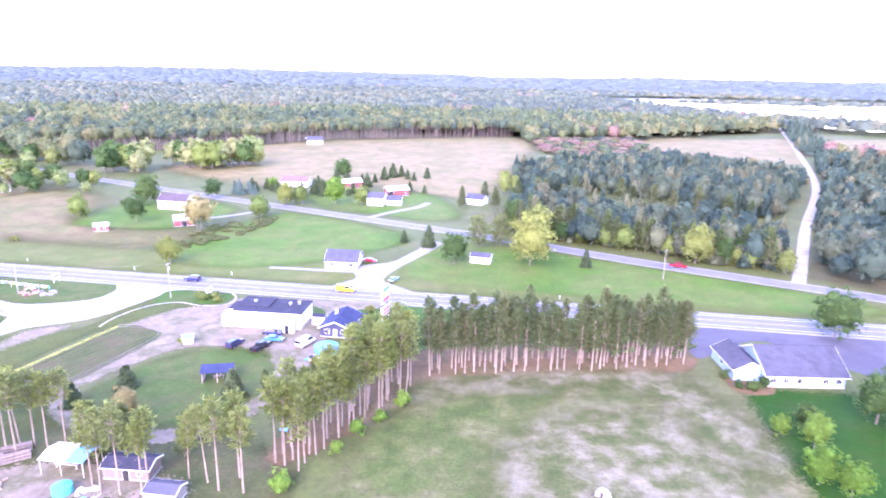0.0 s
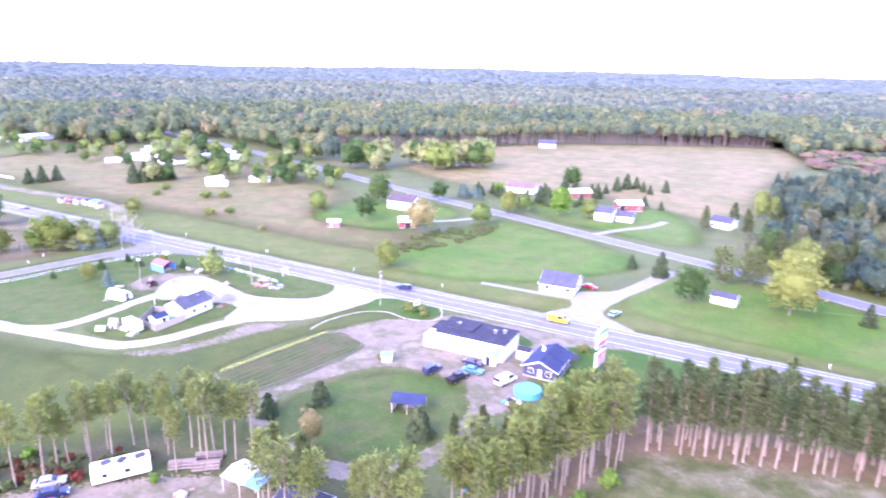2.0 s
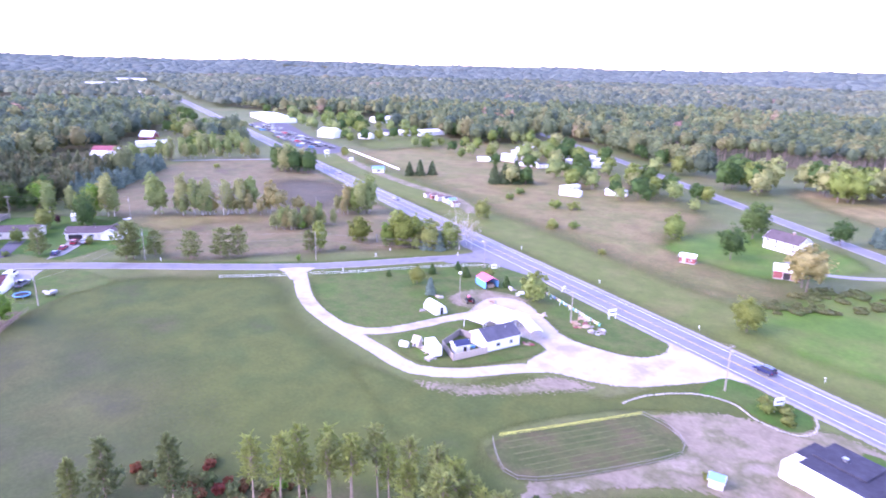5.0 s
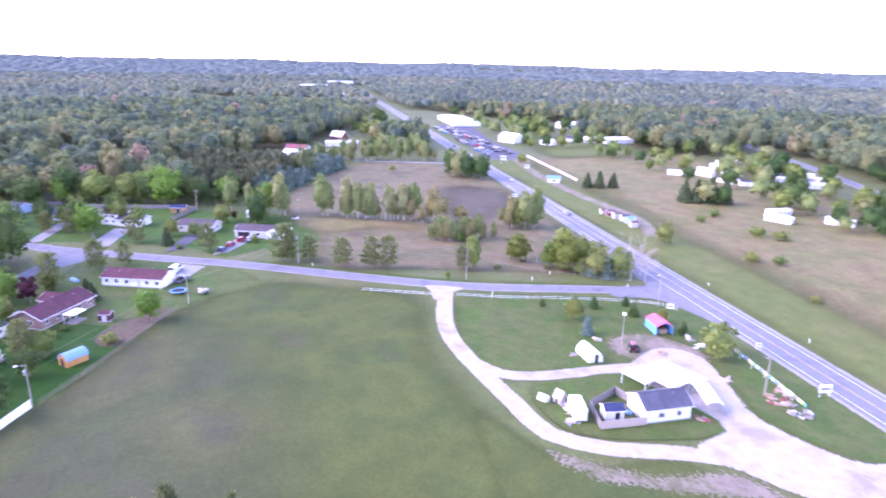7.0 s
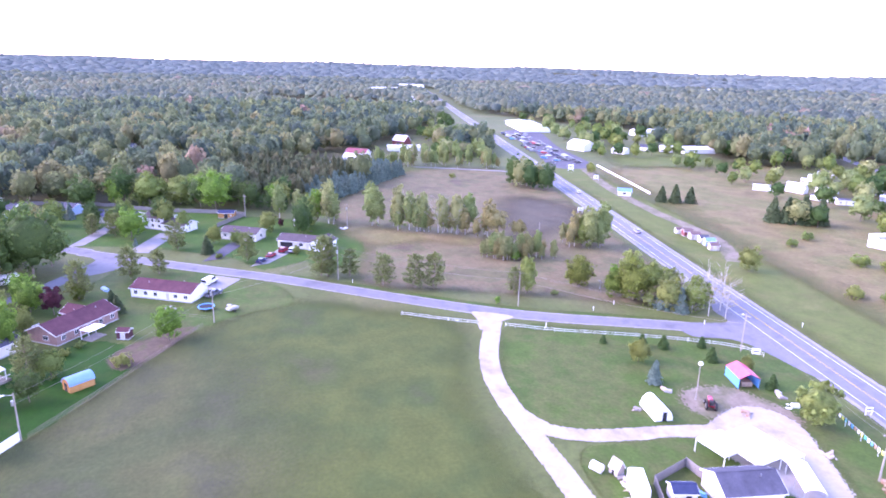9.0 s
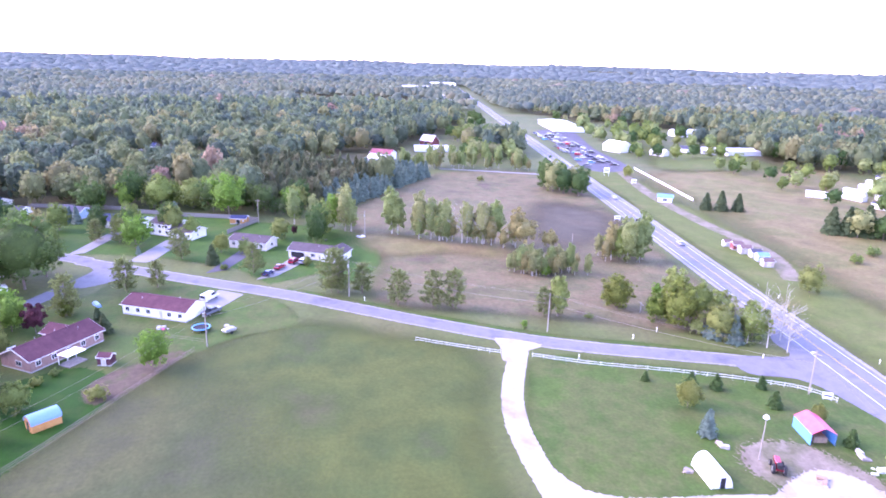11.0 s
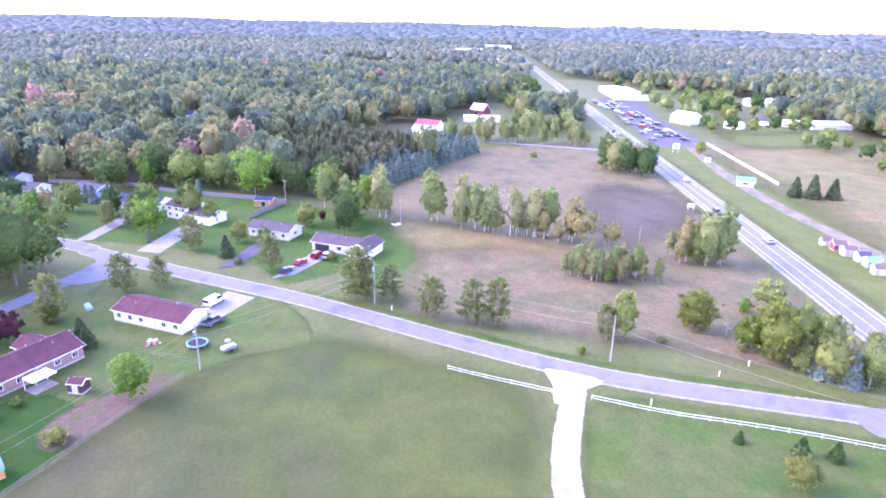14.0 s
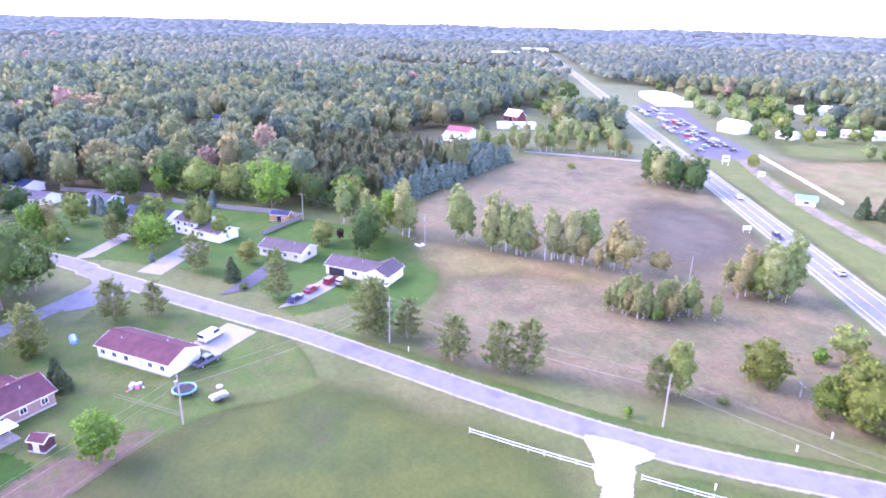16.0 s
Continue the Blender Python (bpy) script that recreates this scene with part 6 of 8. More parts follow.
def gable_body(parent, L, W, h, up, wall, roof, over=0.4, thick=0.16, m=None, name="wall", roof_name="roof"):
    """Walls with gable ends, and a roof of two overhanging slabs with a ridge cap."""
    part(name, prism([(-W / 2, 0), (W / 2, 0), (W / 2, h), (0, h + up - 0.02), (-W / 2, h)], -L / 2, L / 2), wall, parent, m=m)
    k = up / (W / 2)
    e, z = W / 2 + over, h - k * over
    prof = [(-e, z), (0, h + up), (e, z), (e, z + thick), (0, h + up + thick), (-e, z + thick)]
    r = part(roof_name, prism(prof, -L / 2 - over, L / 2 + over), roof, parent, m=m)
    part("ridge_cap", box(-L / 2 - over, L / 2 + over, -0.14, 0.14, h + up + thick - 0.05, h + up + thick + 0.03), roof, r)
    for s in (-1, 1):
        part("gutter", box(-L / 2 - over, L / 2 + over, s * e - 0.07, s * e + 0.07, z + 0.02, z + 0.13), M_TRIM, r, "white gutter")
    for x in (-L / 2 - over - 0.02, L / 2 + over + 0.02):
        part("bargeboard", prism([(-e, z - 0.1), (0, h + up - 0.1), (e, z - 0.1), (e, z + thick), (0, h + up + thick), (-e, z + thick)], x - 0.02, x + 0.02), M_TRIM, r, "white bargeboard")
    return r


def house(name, label, x, y, rz, L, W, h, up, wall, roof, openings=(), over=0.4, chimney=None, vents=(), category="house", group=""):
    """A gabled building with its ridge along its length. openings: (side, along, sill, width, height, kind)."""
    t = thing(name, label, category, x, y, 0, rz, group)
    gable_body(t, L, W, h, up, wall, roof, over)
    part("foundation", box(-L / 2 - 0.04, L / 2 + 0.04, -W / 2 - 0.04, W / 2 + 0.04, -0.2, 0.3), M_CONCRETE_PLAIN, t, "concrete foundation")
    for side, u, z, w, hh, kind in openings:
        window(t, side, u, z, w, hh, L, W, kind, {"window": M_GLASS, "door": M_DOOR, "garage_door": M_TRIM, "open_garage": M_DARKOPEN, "barn_door": M_DARKOPEN}[kind])
    if chimney:
        cx, cy, ch = chimney
        c = part("chimney", box(cx - 0.35, cx + 0.35, cy - 0.35, cy + 0.35, h, h + up + ch), M_BRICK, t)
        part("cap", box(cx - 0.42, cx + 0.42, cy - 0.42, cy + 0.42, h + up + ch, h + up + ch + 0.12), M_CONCRETE_PLAIN, c)
    for vx, vy in vents:
        zz = h + up * (1 - abs(vy) / (W / 2))
        part("vent_pipe", tube((vx, vy, zz), (vx, vy, zz + 0.6), 0.07), M_STEEL, t, "small roof vent")
    return t


M_CONCRETE_PLAIN = surface("foundation_concrete", [(0.36, 0.35, 0.34), (0.42, 0.41, 0.40)], 0.8, 5.0, 0.12)


def row_of(side, L, n, w=1.2, h=1.15, z=1.0, kind="window", skip=()):
    return [(side, -L / 2 + L * (i + 0.5) / n, z, w, h, kind) for i in range(n) if i not in skip]


# ranch houses of the side street
house("ranch_house", "long white ranch house with dull maroon roof", -228.0, 57.0, 62, 18.2, 8.0, 2.7, 1.5, M_WHITE, M_R_MAROON,
      row_of("S", 18.2, 6, skip=(3,)) + [("S", 2.2, 0.1, 1.0, 2.1, "door"), ("E", 0, 0.1, 4.6, 2.2, "garage_door"), ("W", 0, 1.0, 1.4, 1.1, "window")] + row_of("N", 18.2, 5), vents=((-5, -1.5), (4, 1.2)))
brick = house("ranch_house", "brown brick ranch house with maroon roof", -207.4, 38.4, 146, 17.5, 8.6, 2.7, 1.9, M_BRICK, M_R_MAROON,
              row_of("N", 17.5, 5, skip=(2, 4)) + [("N", 0.6, 0.1, 1.8, 2.1, "door"), ("W", 1, 1.0, 1.6, 1.2, "window"), ("E", -1, 1.0, 1.6, 1.2, "window")] + row_of("S", 17.5, 5), vents=((-3, 1.5), (5, -1.5), (2, 2)))
gable_body(brick, 4.5, 5.0, 2.7, 1.3, M_TAUPE, M_R_MAROON, 0.4, m=pose(4.8, 4.4, 0, 0, 0, 90), name="wing_wall", roof_name="wing_roof")
window(brick, "N", 4.8, 0.9, 2.0, 1.2, 17.5, 13.4)
porch = thing("porch_canopy", "white flat porch canopy on posts", "canopy", -201.6, 43.6, 0, 146)
part("roof", box(-2.2, 2.2, -1.6, 1.6, 2.4, 2.52), M_TRIM, porch)
for px in (-2.05, 0, 2.05):
    part("post", box(px - 0.06, px + 0.06, 1.4, 1.52, -0.02, 2.4), M_TRIM, porch)
part("deck", box(-2.2, 2.2, -1.6, 1.6, -0.1, 0.18), M_GREYWOOD, porch)
house("ranch_house", "grey-roofed ranch house with white walls", -193.5, 22.5, 146, 15, 8.2, 2.7, 1.7, M_CREAM, M_R_GREY, row_of("N", 15, 4, skip=(2,)) + [("N", 2, 0.1, 1.0, 2.1, "door"), ("W", 0, 1.0, 1.5, 1.1, "window")] + row_of("S", 15, 4), vents=((2, 1.5),))
gaz = thing("deck_gazebo", "white-roofed gazebo on a grey deck", "gazebo", -181.0, 29.5, 0, 146)
part("deck", box(-3, 3, -2, 2, -0.1, 0.5), M_GREYWOOD, gaz)
part("canopy", prism([(-1.9, 2.7), (0, 3.3), (1.9, 2.7), (1.9, 2.8), (0, 3.42), (-1.9, 2.8)], -2.2, 2.2), M_TRIM, gaz)
for px in (-2.1, 2.1):
    for py in (-1.8, 1.8):
        part("post", box(px - 0.06, px + 0.06, py - 0.06, py + 0.06, 0.5, 2.75), M_TRIM, gaz)
for py in (-1.95, 1.95):
    part("railing", box(-3, 3, py - 0.04, py + 0.04, 1.35, 1.45), M_TRIM, gaz)
h1 = house("ranch_house", "white ranch house with mauve roof and open garage", -271.9, 95.6, 62, 15, 7.6, 2.7, 1.5, M_CREAM, M_R_MAUVE,
           [("S", -4.2, 0.05, 4.8, 2.2, "open_garage"), ("S", 1.2, 1.0, 1.6, 1.2, "window"), ("S", 3.6, 0.1, 1.0, 2.1, "door")] + row_of("N", 15, 4), vents=((2, -1),))
gable_body(h1, 9.0, 6.4, 2.7, 1.5, M_WHITE, M_R_MAUVE, 0.4, m=pose(8.0, -0.4, 0, 0, 0, 90), name="wing_wall", roof_name="wing_roof")
window(h1, "S", 8.0, 0.9, 1.6, 1.2, 15, 9.9)
house("ranch_house", "taupe ranch house with brown-mauve roof", -287.0, 75.3, 62, 14, 7.6, 2.7, 1.5, M_CREAM, M_R_MAUVE, row_of("S", 14, 4, skip=(1,)) + [("S", -1.8, 0.1, 1.0, 2.1, "door"), ("E", 0, 1.0, 1.5, 1.2, "window")] + row_of("N", 14, 4), vents=((3, -1),))
h3 = house("split_level_house", "white split-level house with grey-mauve roof", -309.0, 44.0, 57, 9, 8, 4.4, 1.5, M_WHITE, M_R_MAUVE, row_of("S", 9, 3) + row_of("S", 9, 3, z=3.0) + [("E", 0, 3.0, 1.2, 1.1, "window")] + row_of("N", 9, 2))
gable_body(h3, 10, 7.6, 2.8, 1.5, M_WHITE, M_R_MAUVE, 0.4, m=pose(9.4, -0.6, 0), name="wing_wall", roof_name="wing_roof")
window(h3, "S", 11.5, 0.05, 4.4, 2.2, 9, 8.8, "garage_door", M_TRIM)
window(h3, "S", 7.2, 0.9, 1.4, 1.2, 9, 8.8)
house("ranch_house", "white house with deep blue roof", -321.2, 27.2, 67, 17, 8.4, 2.8, 1.6, M_WHITE, M_R_BLUE, row_of("S", 17, 5, skip=(2,)) + [("S", 0.2, 0.1, 1.0, 2.1, "door"), ("E", 0, 0.05, 4.6, 2.2, "garage_door")])
house("ranch_house", "small white house with grey roof among trees", -343.0, -20.0, 70, 13, 8, 2.8, 1.6, M_WHITE, M_R_GREY, row_of("S", 13, 4))
house("ranch_house", "small white house with blue-grey roof among trees", -340.0, 4.0, 60, 11, 7, 2.8, 1.6, M_BLUEWALL, M_R_GREY, row_of("S", 11, 3))
house("ranch_house", "maroon-roofed house with camper beside it", -236.0, 4.0, 130, 14, 8, 2.8, 1.6, M_CREAM, M_R_MAROON, row_of("N", 14, 4))
house("ranch_house", "white house with blue roof beyond the trees", -362.0, -34.0, 60, 13, 8, 2.8, 1.6, M_WHITE, M_R_BLUE, row_of("S", 13, 4))
# sheds of the gardens
house("garden_shed", "small white garden shed on the lawn", -302.6, 96.6, 62, 4.2, 3.0, 2.1, 0.8, M_WHITE, M_R_WHITE, [("S", 0, 0.05, 1.4, 1.8, "door")], 0.15, category="shed")
house("garden_shed", "orange cedar shed with blue roof", -321.5, 68.0, 78, 6.4, 3.6, 2.2, 0.9, M_WOOD, M_R_BLUE, [("S", 0, 0.05, 1.6, 1.9, "barn_door"), ("S", 2, 1.0, 0.7, 0.6, "window")], 0.15, category="shed")
house("garden_shed", "small dark red garden shed", -199.8, 50.6, 75, 2.8, 2.2, 1.9, 0.6, M_R_MAROON, M_R_MAROON, [("S", 0, 0.05, 1.0, 1.6, "door")], 0.12, category="shed")
barrel = thing("barrel_shed", "orange cedar shed with rounded blue metal roof", "shed", -176.4, 46.4, 0, 129)
barrel.scale = (0.88, 0.88, 0.92)
prof = [(-1.7, 0), (1.7, 0), (1.7, 1.7)] + [(1.7 * math.cos(a), 1.7 + 1.25 * math.sin(a)) for a in np.linspace(0.25, math.pi - 0.25, 7)] + [(-1.7, 1.7)]
part("wall", prism(prof, -2.7, 2.7), M_WOOD, barrel)
arc = [(1.86 * math.cos(a), 1.68 + 1.4 * math.sin(a)) for a in np.linspace(-0.08, math.pi + 0.08, 11)]
arc_in = [(1.76 * math.cos(a), 1.68 + 1.3 * math.sin(a)) for a in np.linspace(-0.08, math.pi + 0.08, 11)]
part("roof", prism(arc + arc_in[::-1], -2.85, 2.85), M_R_LBLUE, barrel)
part("door", box(-2.77, -2.68, -0.7, 0.7, 0.1, 1.9), M_DARKOPEN, barrel)
part("trim", box(-2.8, -2.72, -0.8, -0.7, 0.1, 1.95), M_WOOD, barrel)

# roadside shop and its neighbours
shop = thing("roadside_shop", "white block shop with flat black roof", "shop", -38.6, 158.0, 0, -8)
part("wall", box(-8.6, 8.9, -5.1, 5.1, -0.2, 4.0), M_WHITE, shop)
part("wing_wall", box(-11.2, -8.6, -5.4, 4.2, -0.2, 3.2), M_WHITE, shop)
part("roof", box(-8.8, 9.1, -5.3, 5.3, 4.0, 4.22), M_R_BLACK, shop, "flat black tar roof")
part("wing_roof", box(-11.4, -8.62, -1.2, 4.4, 3.2, 3.36), M_R_BLACK, shop)
part("roof_step", box(-8.8, -0.4, -1.2, 5.3, 4.22, 4.5), M_R_BLACK, shop)
part("parapet", box(-8.8, 9.1, -5.42, -5.3, 3.8, 4.3), M_TRIM, shop)
for vx, vy in ((-5, 1.5), (4.5, 1.0), (6.5, 2.0)):
    v = part("roof_vent", box(vx - 0.3, vx + 0.3, vy - 0.3, vy + 0.3, 4.2, 4.9), M_STEEL, shop, "grey roof vent")
    part("cap", box(vx - 0.4, vx + 0.4, vy - 0.4, vy + 0.4, 4.9, 5.0), M_STEEL, v)
part("porch_wall", box(5.2, 8.0, -7.6, -5.1, -0.2, 2.5), M_WHITE, shop)
part("porch_roof", prism([(-8.0, 2.5), (-5.1, 3.5), (-5.1, 3.62), (-8.0, 2.62)], 4.9, 8.3), M_R_TEAL, shop, "teal metal porch roof")
d = part("door", box(5.8, 6.8, -7.68, -7.58, 0.05, 2.1), M_GLASS, shop)
part("door_frame", box(5.7, 5.8, -7.7, -7.58, 0.05, 2.2), M_TRIM, d)
for ux in (-6, -1.5, 2.5):
    window(shop, "N", ux, 1.2, 1.5, 1.2, 17.5, 10.2)
part("bin", box(4.2, 4.9, -6.2, -5.5, -0.05, 1.2, bevel=0.05), M_LINER, shop, "blue bin by the porch")

dk = house("cottage", "navy cottage with dark blue roof and white trim", -20.4, 152.3, 80, 10.4, 7.4, 2.6, 1.6, M_NAVYWALL, M_R_BLUE,
           [("W", -2.0, 1.0, 1.3, 1.2, "window"), ("W", 2.0, 1.0, 1.3, 1.2, "window"), ("W", 0, 0.1, 1.0, 2.1, "door"), ("N", 2.0, 1.0, 1.2, 1.1, "window"), ("S", 0, 1.0, 1.4, 1.1, "window")], 0.5)
part("chimney", box(1.0, 1.6, 1.2, 1.8, 3.2, 4.7), M_TRIM, dk, "white chimney")
part("gable_trim", prism([(-2.2, 3.1), (0, 4.02), (2.2, 3.1), (2.2, 2.94), (0, 3.84), (-2.2, 2.94)], -5.32, -5.26), M_TRIM, dk)
part("porch_roof", box(2.5, 5.5, -5.6, -3.9, 2.5, 2.66), M_R_BLACK, dk)
house("storage_box", "small white hut with black roof", -26.4, 156.2, -8, 3.2, 2.4, 2.2, 0.3, M_WHITE, M_R_BLACK, [("S", 0, 0.05, 0.9, 1.9, "door")], 0.1, category="hut")
pav = thing("picnic_shelter", "open picnic shelter with dark blue roof", "shelter", -42.8, 125.4, 0, 8)
part("roof", prism([(-2.2, 2.3), (0, 3.3), (2.2, 2.3), (2.2, 2.42), (0, 3.44), (-2.2, 2.42)], -3.3, 3.3), M_R_BLUE, pav)
for px in (-3, 0, 3):
    for py in (-1.9, 1.9):
        part("post", box(px - 0.08, px + 0.08, py - 0.08, py + 0.08, -0.1, 2.4), M_TANWOOD, pav)
part("wall", box(-3, -2.9, -1.9, 1.9, 0.0, 2.3), M_TANWOOD, pav)
part("table", box(-1.2, 1.2, -0.4, 0.4, 0.7, 0.78), M_GREYWOOD, pav)
for px in (-0.9, 0.9):
    part("table_leg", box(px - 0.06, px + 0.06, -0.35, 0.35, -0.05, 0.7), M_GREYWOOD, pav)
house("well_shed", "tiny white shed with pale blue roof", -55.4, 143.6, 20, 2.2, 1.9, 1.6, 0.6, M_CREAM, M_R_LBLUE, [("S", 0, 0.05, 0.8, 1.6, "door")], 0.2, category="shed")

# north side of the highway
nh = house("roadside_house", "white house under a broad dark grey roof", -26.0, 209.0, -6, 10.5, 10.0, 2.6, 2.6, M_WHITE, M_R_GREY, [("S", -3, 0.9, 1.5, 1.2, "window"), ("S", 0.5, 0.1, 1.0, 2.1, "door"), ("S", 3.2, 0.9, 1.5, 1.2, "window"), ("E", 0, 1.0, 1.4, 1.2, "window"), ("W", 0, 1.0, 1.4, 1.2, "window")], 0.5)
part("porch_floor", box(-5, 5, -7.2, -5.0, -0.1, 0.2), M_CONCRETE_PLAIN, nh)
for n, ux in enumerate((-4.2, -3.0, -1.6, 2.0, 3.4, 4.3)):
    b = part("goods_crate", box(ux - 0.45, ux + 0.45, -6.6, -5.8, 0.2, 0.7 + 0.2 * (n % 3), bevel=0.05), (M_ORANGE, M_SCRAP, M_YELLOW)[n % 3], nh, "goods stacked on the porch")
house("cottage", "tiny white cottage beneath a big tree", 20.6, 213.4, -20, 6.8, 4.2, 2.4, 1.0, M_WHITE, M_R_GREY, [("S", -1.5, 0.9, 0.9, 0.9, "window"), ("S", 0.8, 0.05, 0.9, 2.0, "door")], 0.25)
house("farmhouse", "white farmhouse with grey roof", -113.2, 297.5, -12, 14, 8, 4.2, 2.4, M_WHITE, M_R_MAUVE, row_of("S", 14, 4) + row_of("S", 14, 4, z=2.9, h=1.0) + [("E", 0, 1.0, 1.2, 1.3, "window"), ("W", 0, 1.0, 1.2, 1.3, "window")], 0.4, (2, 0, 0.9))
house("red_barn_shed", "small red barn with white roof", -98.4, 264.0, 25, 7.5, 5.5, 2.8, 1.6, M_REDWALL, M_R_WHITE, [("S", 0, 0.05, 2.2, 2.3, "barn_door"), ("W", 0, 1.2, 0.8, 0.8, "window")], 0.2, category="barn")
house("red_shed", "small red shed with white roof", -126.6, 252.8, 20, 5.2, 3.4, 2.2, 0.9, M_REDWALL, M_R_WHITE, [("S", -1, 0.05, 1.0, 1.9, "door"), ("S", 1.2, 0.9, 0.8, 0.8, "window")], 0.15, category="shed")
house("farmhouse", "white house with red-brown roof behind spruces", -70.0, 363.0, -8, 15, 9, 3.2, 2.2, M_WHITE, M_R_BROWN, row_of("S", 15, 4) + [("W", 0, 1, 1.2, 1.2, "window")])
house("red_barn", "red barn with white metal roof", -39.5, 359.0, 30, 12, 7, 3.4, 1.6, M_REDWALL, M_R_WHITE, [("S", 0, 0.05, 2.6, 2.6, "barn_door")], 0.2, category="barn")
house("farmhouse", "white farmhouse with dark grey roof", -21.5, 312.0, -12, 8, 7.5, 4.0, 2.2, M_WHITE, M_R_GREY, row_of("S", 9, 3) + row_of("S", 9, 3, z=2.8, h=1.0) + [("W", 0, 1.0, 1.2, 1.2, "window")])
house("farmhouse_annex", "white annex with dark grey roof", -13.0, 312.6, -6, 7, 6, 2.7, 1.7, M_WHITE, M_R_GREY, row_of("S", 8, 3))
house("red_barn", "long red barn with white roof", -13.0, 338.0, 20, 12, 7, 3.2, 1.6, M_REDWALL, M_R_WHITE, [("S", -4, 0.05, 2.8, 2.8, "barn_door"), ("S", 4, 1.0, 1.0, 1.0, "window")], 0.2, category="barn")
house("field_house", "lone white house with grey roof at the wood's edge", -94.0, 581.0, 12, 13.5, 9, 3.6, 3.0, M_WHITE, M_R_GREY, row_of("S", 13.5, 4) + [("W", 0, 1, 1.4, 1.3, "window")])
house("farmhouse", "white house hidden among trees", 28.0, 317.0, -30, 9, 7, 3.0, 1.8, M_WHITE, M_R_GREY, row_of("S", 9, 3))
# hall in the east
hall = house("roadside_hall", "pale blue hall under a wide blue-grey roof", 81.2, 128.6, -3, 16.5, 14.0, 3.0, 3.6, M_BLUEWALL, M_R_SLATE, row_of("S", 16.5, 6, skip=(3,)) + [("S", 1.5, 0.05, 1.8, 2.2, "door"), ("W", -3, 1.0, 1.3, 1.2, "window"), ("W", 3, 1.0, 1.3, 1.2, "window")], 0.7)
gable_body(hall, 12, 7, 2.6, 1.8, M_BLUEWALL, M_R_SLATE, 0.4, m=pose(-10.6, 1.6, 0, 0, 0, 90), name="wing_wall", roof_name="wing_roof")
window(hall, "W", -2.0, 1.0, 1.2, 1.2, 28.2, 14.0)
# mobile homes in the north
homes = [(-342, 354, 50), (-334, 369, 10), (-355, 400, 30), (-380, 437, 40), (-311, 364, 20), (-300, 369, 60), (-292, 374, 10), (-320, 414, 45), (-311, 425, 40), (-295, 419, 15), (-330, 386, 70), (-345, 380, 15), (-302, 400, 35), (-366, 416, 25), (-238, 321, 85), (-215, 331, 25), (-228, 310, 20), (-284, 398, 60)]
proto = None
for i, (hx, hy, ha) in enumerate(homes):
    if i % 3 == 0 and i < 9:
        proto = house("mobile_home", "low white mobile home on grass", hx, hy, ha, 11, 4.2, 2.6, 0.6, M_WHITE, (M_R_WHITE, M_R_GREY, M_R_WHITE)[i // 3], row_of("S", 11, 4, 0.9, 0.8, skip=(1,)) + [("S", -1.6, 0.4, 0.9, 2.0, "door")], 0.15, category="mobile home", group="mobile homes")
    else:
        copy_thing(proto, pose(hx, hy, 0, 0, 0, ha))
# shops and barns along the highway
house("white_barn", "large white metal barn", -522, 333, 20, 18, 13, 5.0, 3.0, M_WHITE, M_R_WHITE, [("S", 0, 0.05, 4.5, 4.0, "garage_door")], 0.3, category="barn")
house("warehouse", "long low white warehouse", -623, 461, 85, 36, 16, 5.0, 2.0, M_WHITE, M_R_WHITE, row_of("N", 36, 6, 3.0, 3.0, 0.1, "garage_door"), 0.3, category="warehouse")
house("long_barn", "long white storage building", -496, 423, 85, 28, 11, 3.6, 1.8, M_WHITE, M_R_WHITE, row_of("N", 28, 5, 2.2, 2.2, 0.1, "garage_door"), 0.3, category="barn")
house("sales_hall", "long flat white sales hall", -706, 362, -11, 92, 30, 4.2, 1.2, M_WHITE, M_R_WHITE, row_of("S", 90, 9, 4, 2.6, 0.1, "garage_door"), 0.4, category="warehouse")
house("house_by_shops", "small white house near the shops", -498, 355, 30, 11, 8, 3, 1.8, M_WHITE, M_R_WHITE, row_of("S", 11, 3))
house("house_by_shops", "small grey-roofed house near the shops", -516, 387, 30, 14, 8, 3, 1.8, M_WHITE, M_R_GREY, row_of("S", 14, 4))
house("house_by_shops", "small pale house near the shops", -505, 401, 60, 10, 7, 3, 1.8, M_CREAM, M_R_WHITE, row_of("S", 10, 3))
for wx, wy, wa, wl, wroof in ((-488, -12, 60, 14, M_R_GREY), (-540, -8, 70, 12, M_R_BLUE), (-494, 22, 50, 16, M_R_GREY), (-600, 60, 40, 14, M_R_WHITE)):
    house("wood_house", "low pale house in a clearing of the woods", wx, wy, wa, wl, 8, 3.4, 2.0, M_WHITE, wroof, row_of("S", wl, 4) + row_of("N", wl, 4))
house("white_house", "white house with red roof by the spruces", -491, 147, 55, 15, 9, 4.2, 2.4, M_WHITE, M_R_RED, row_of("S", 15, 4) + row_of("S", 15, 4, z=2.8, h=1.0))
house("white_annex", "white annex in front of the house", -480, 141, 55, 9, 7, 3.0, 1.8, M_WHITE, M_R_WHITE, row_of("S", 9, 3))
house("long_white_shed", "long low white shed by the trees", -528, 187, 85, 24, 8, 3.2, 1.2, M_WHITE, M_R_WHITE, row_of("S", 24, 4, 2, 2, 0.1, "garage_door"), category="shed")
house("red_barn", "red barn with white gable", -563, 193, 40, 12, 9, 4.0, 4.0, M_REDWALL, M_R_WHITE, [("S", 0, 0.05, 3, 3, "barn_door")], 0.3, category="barn")
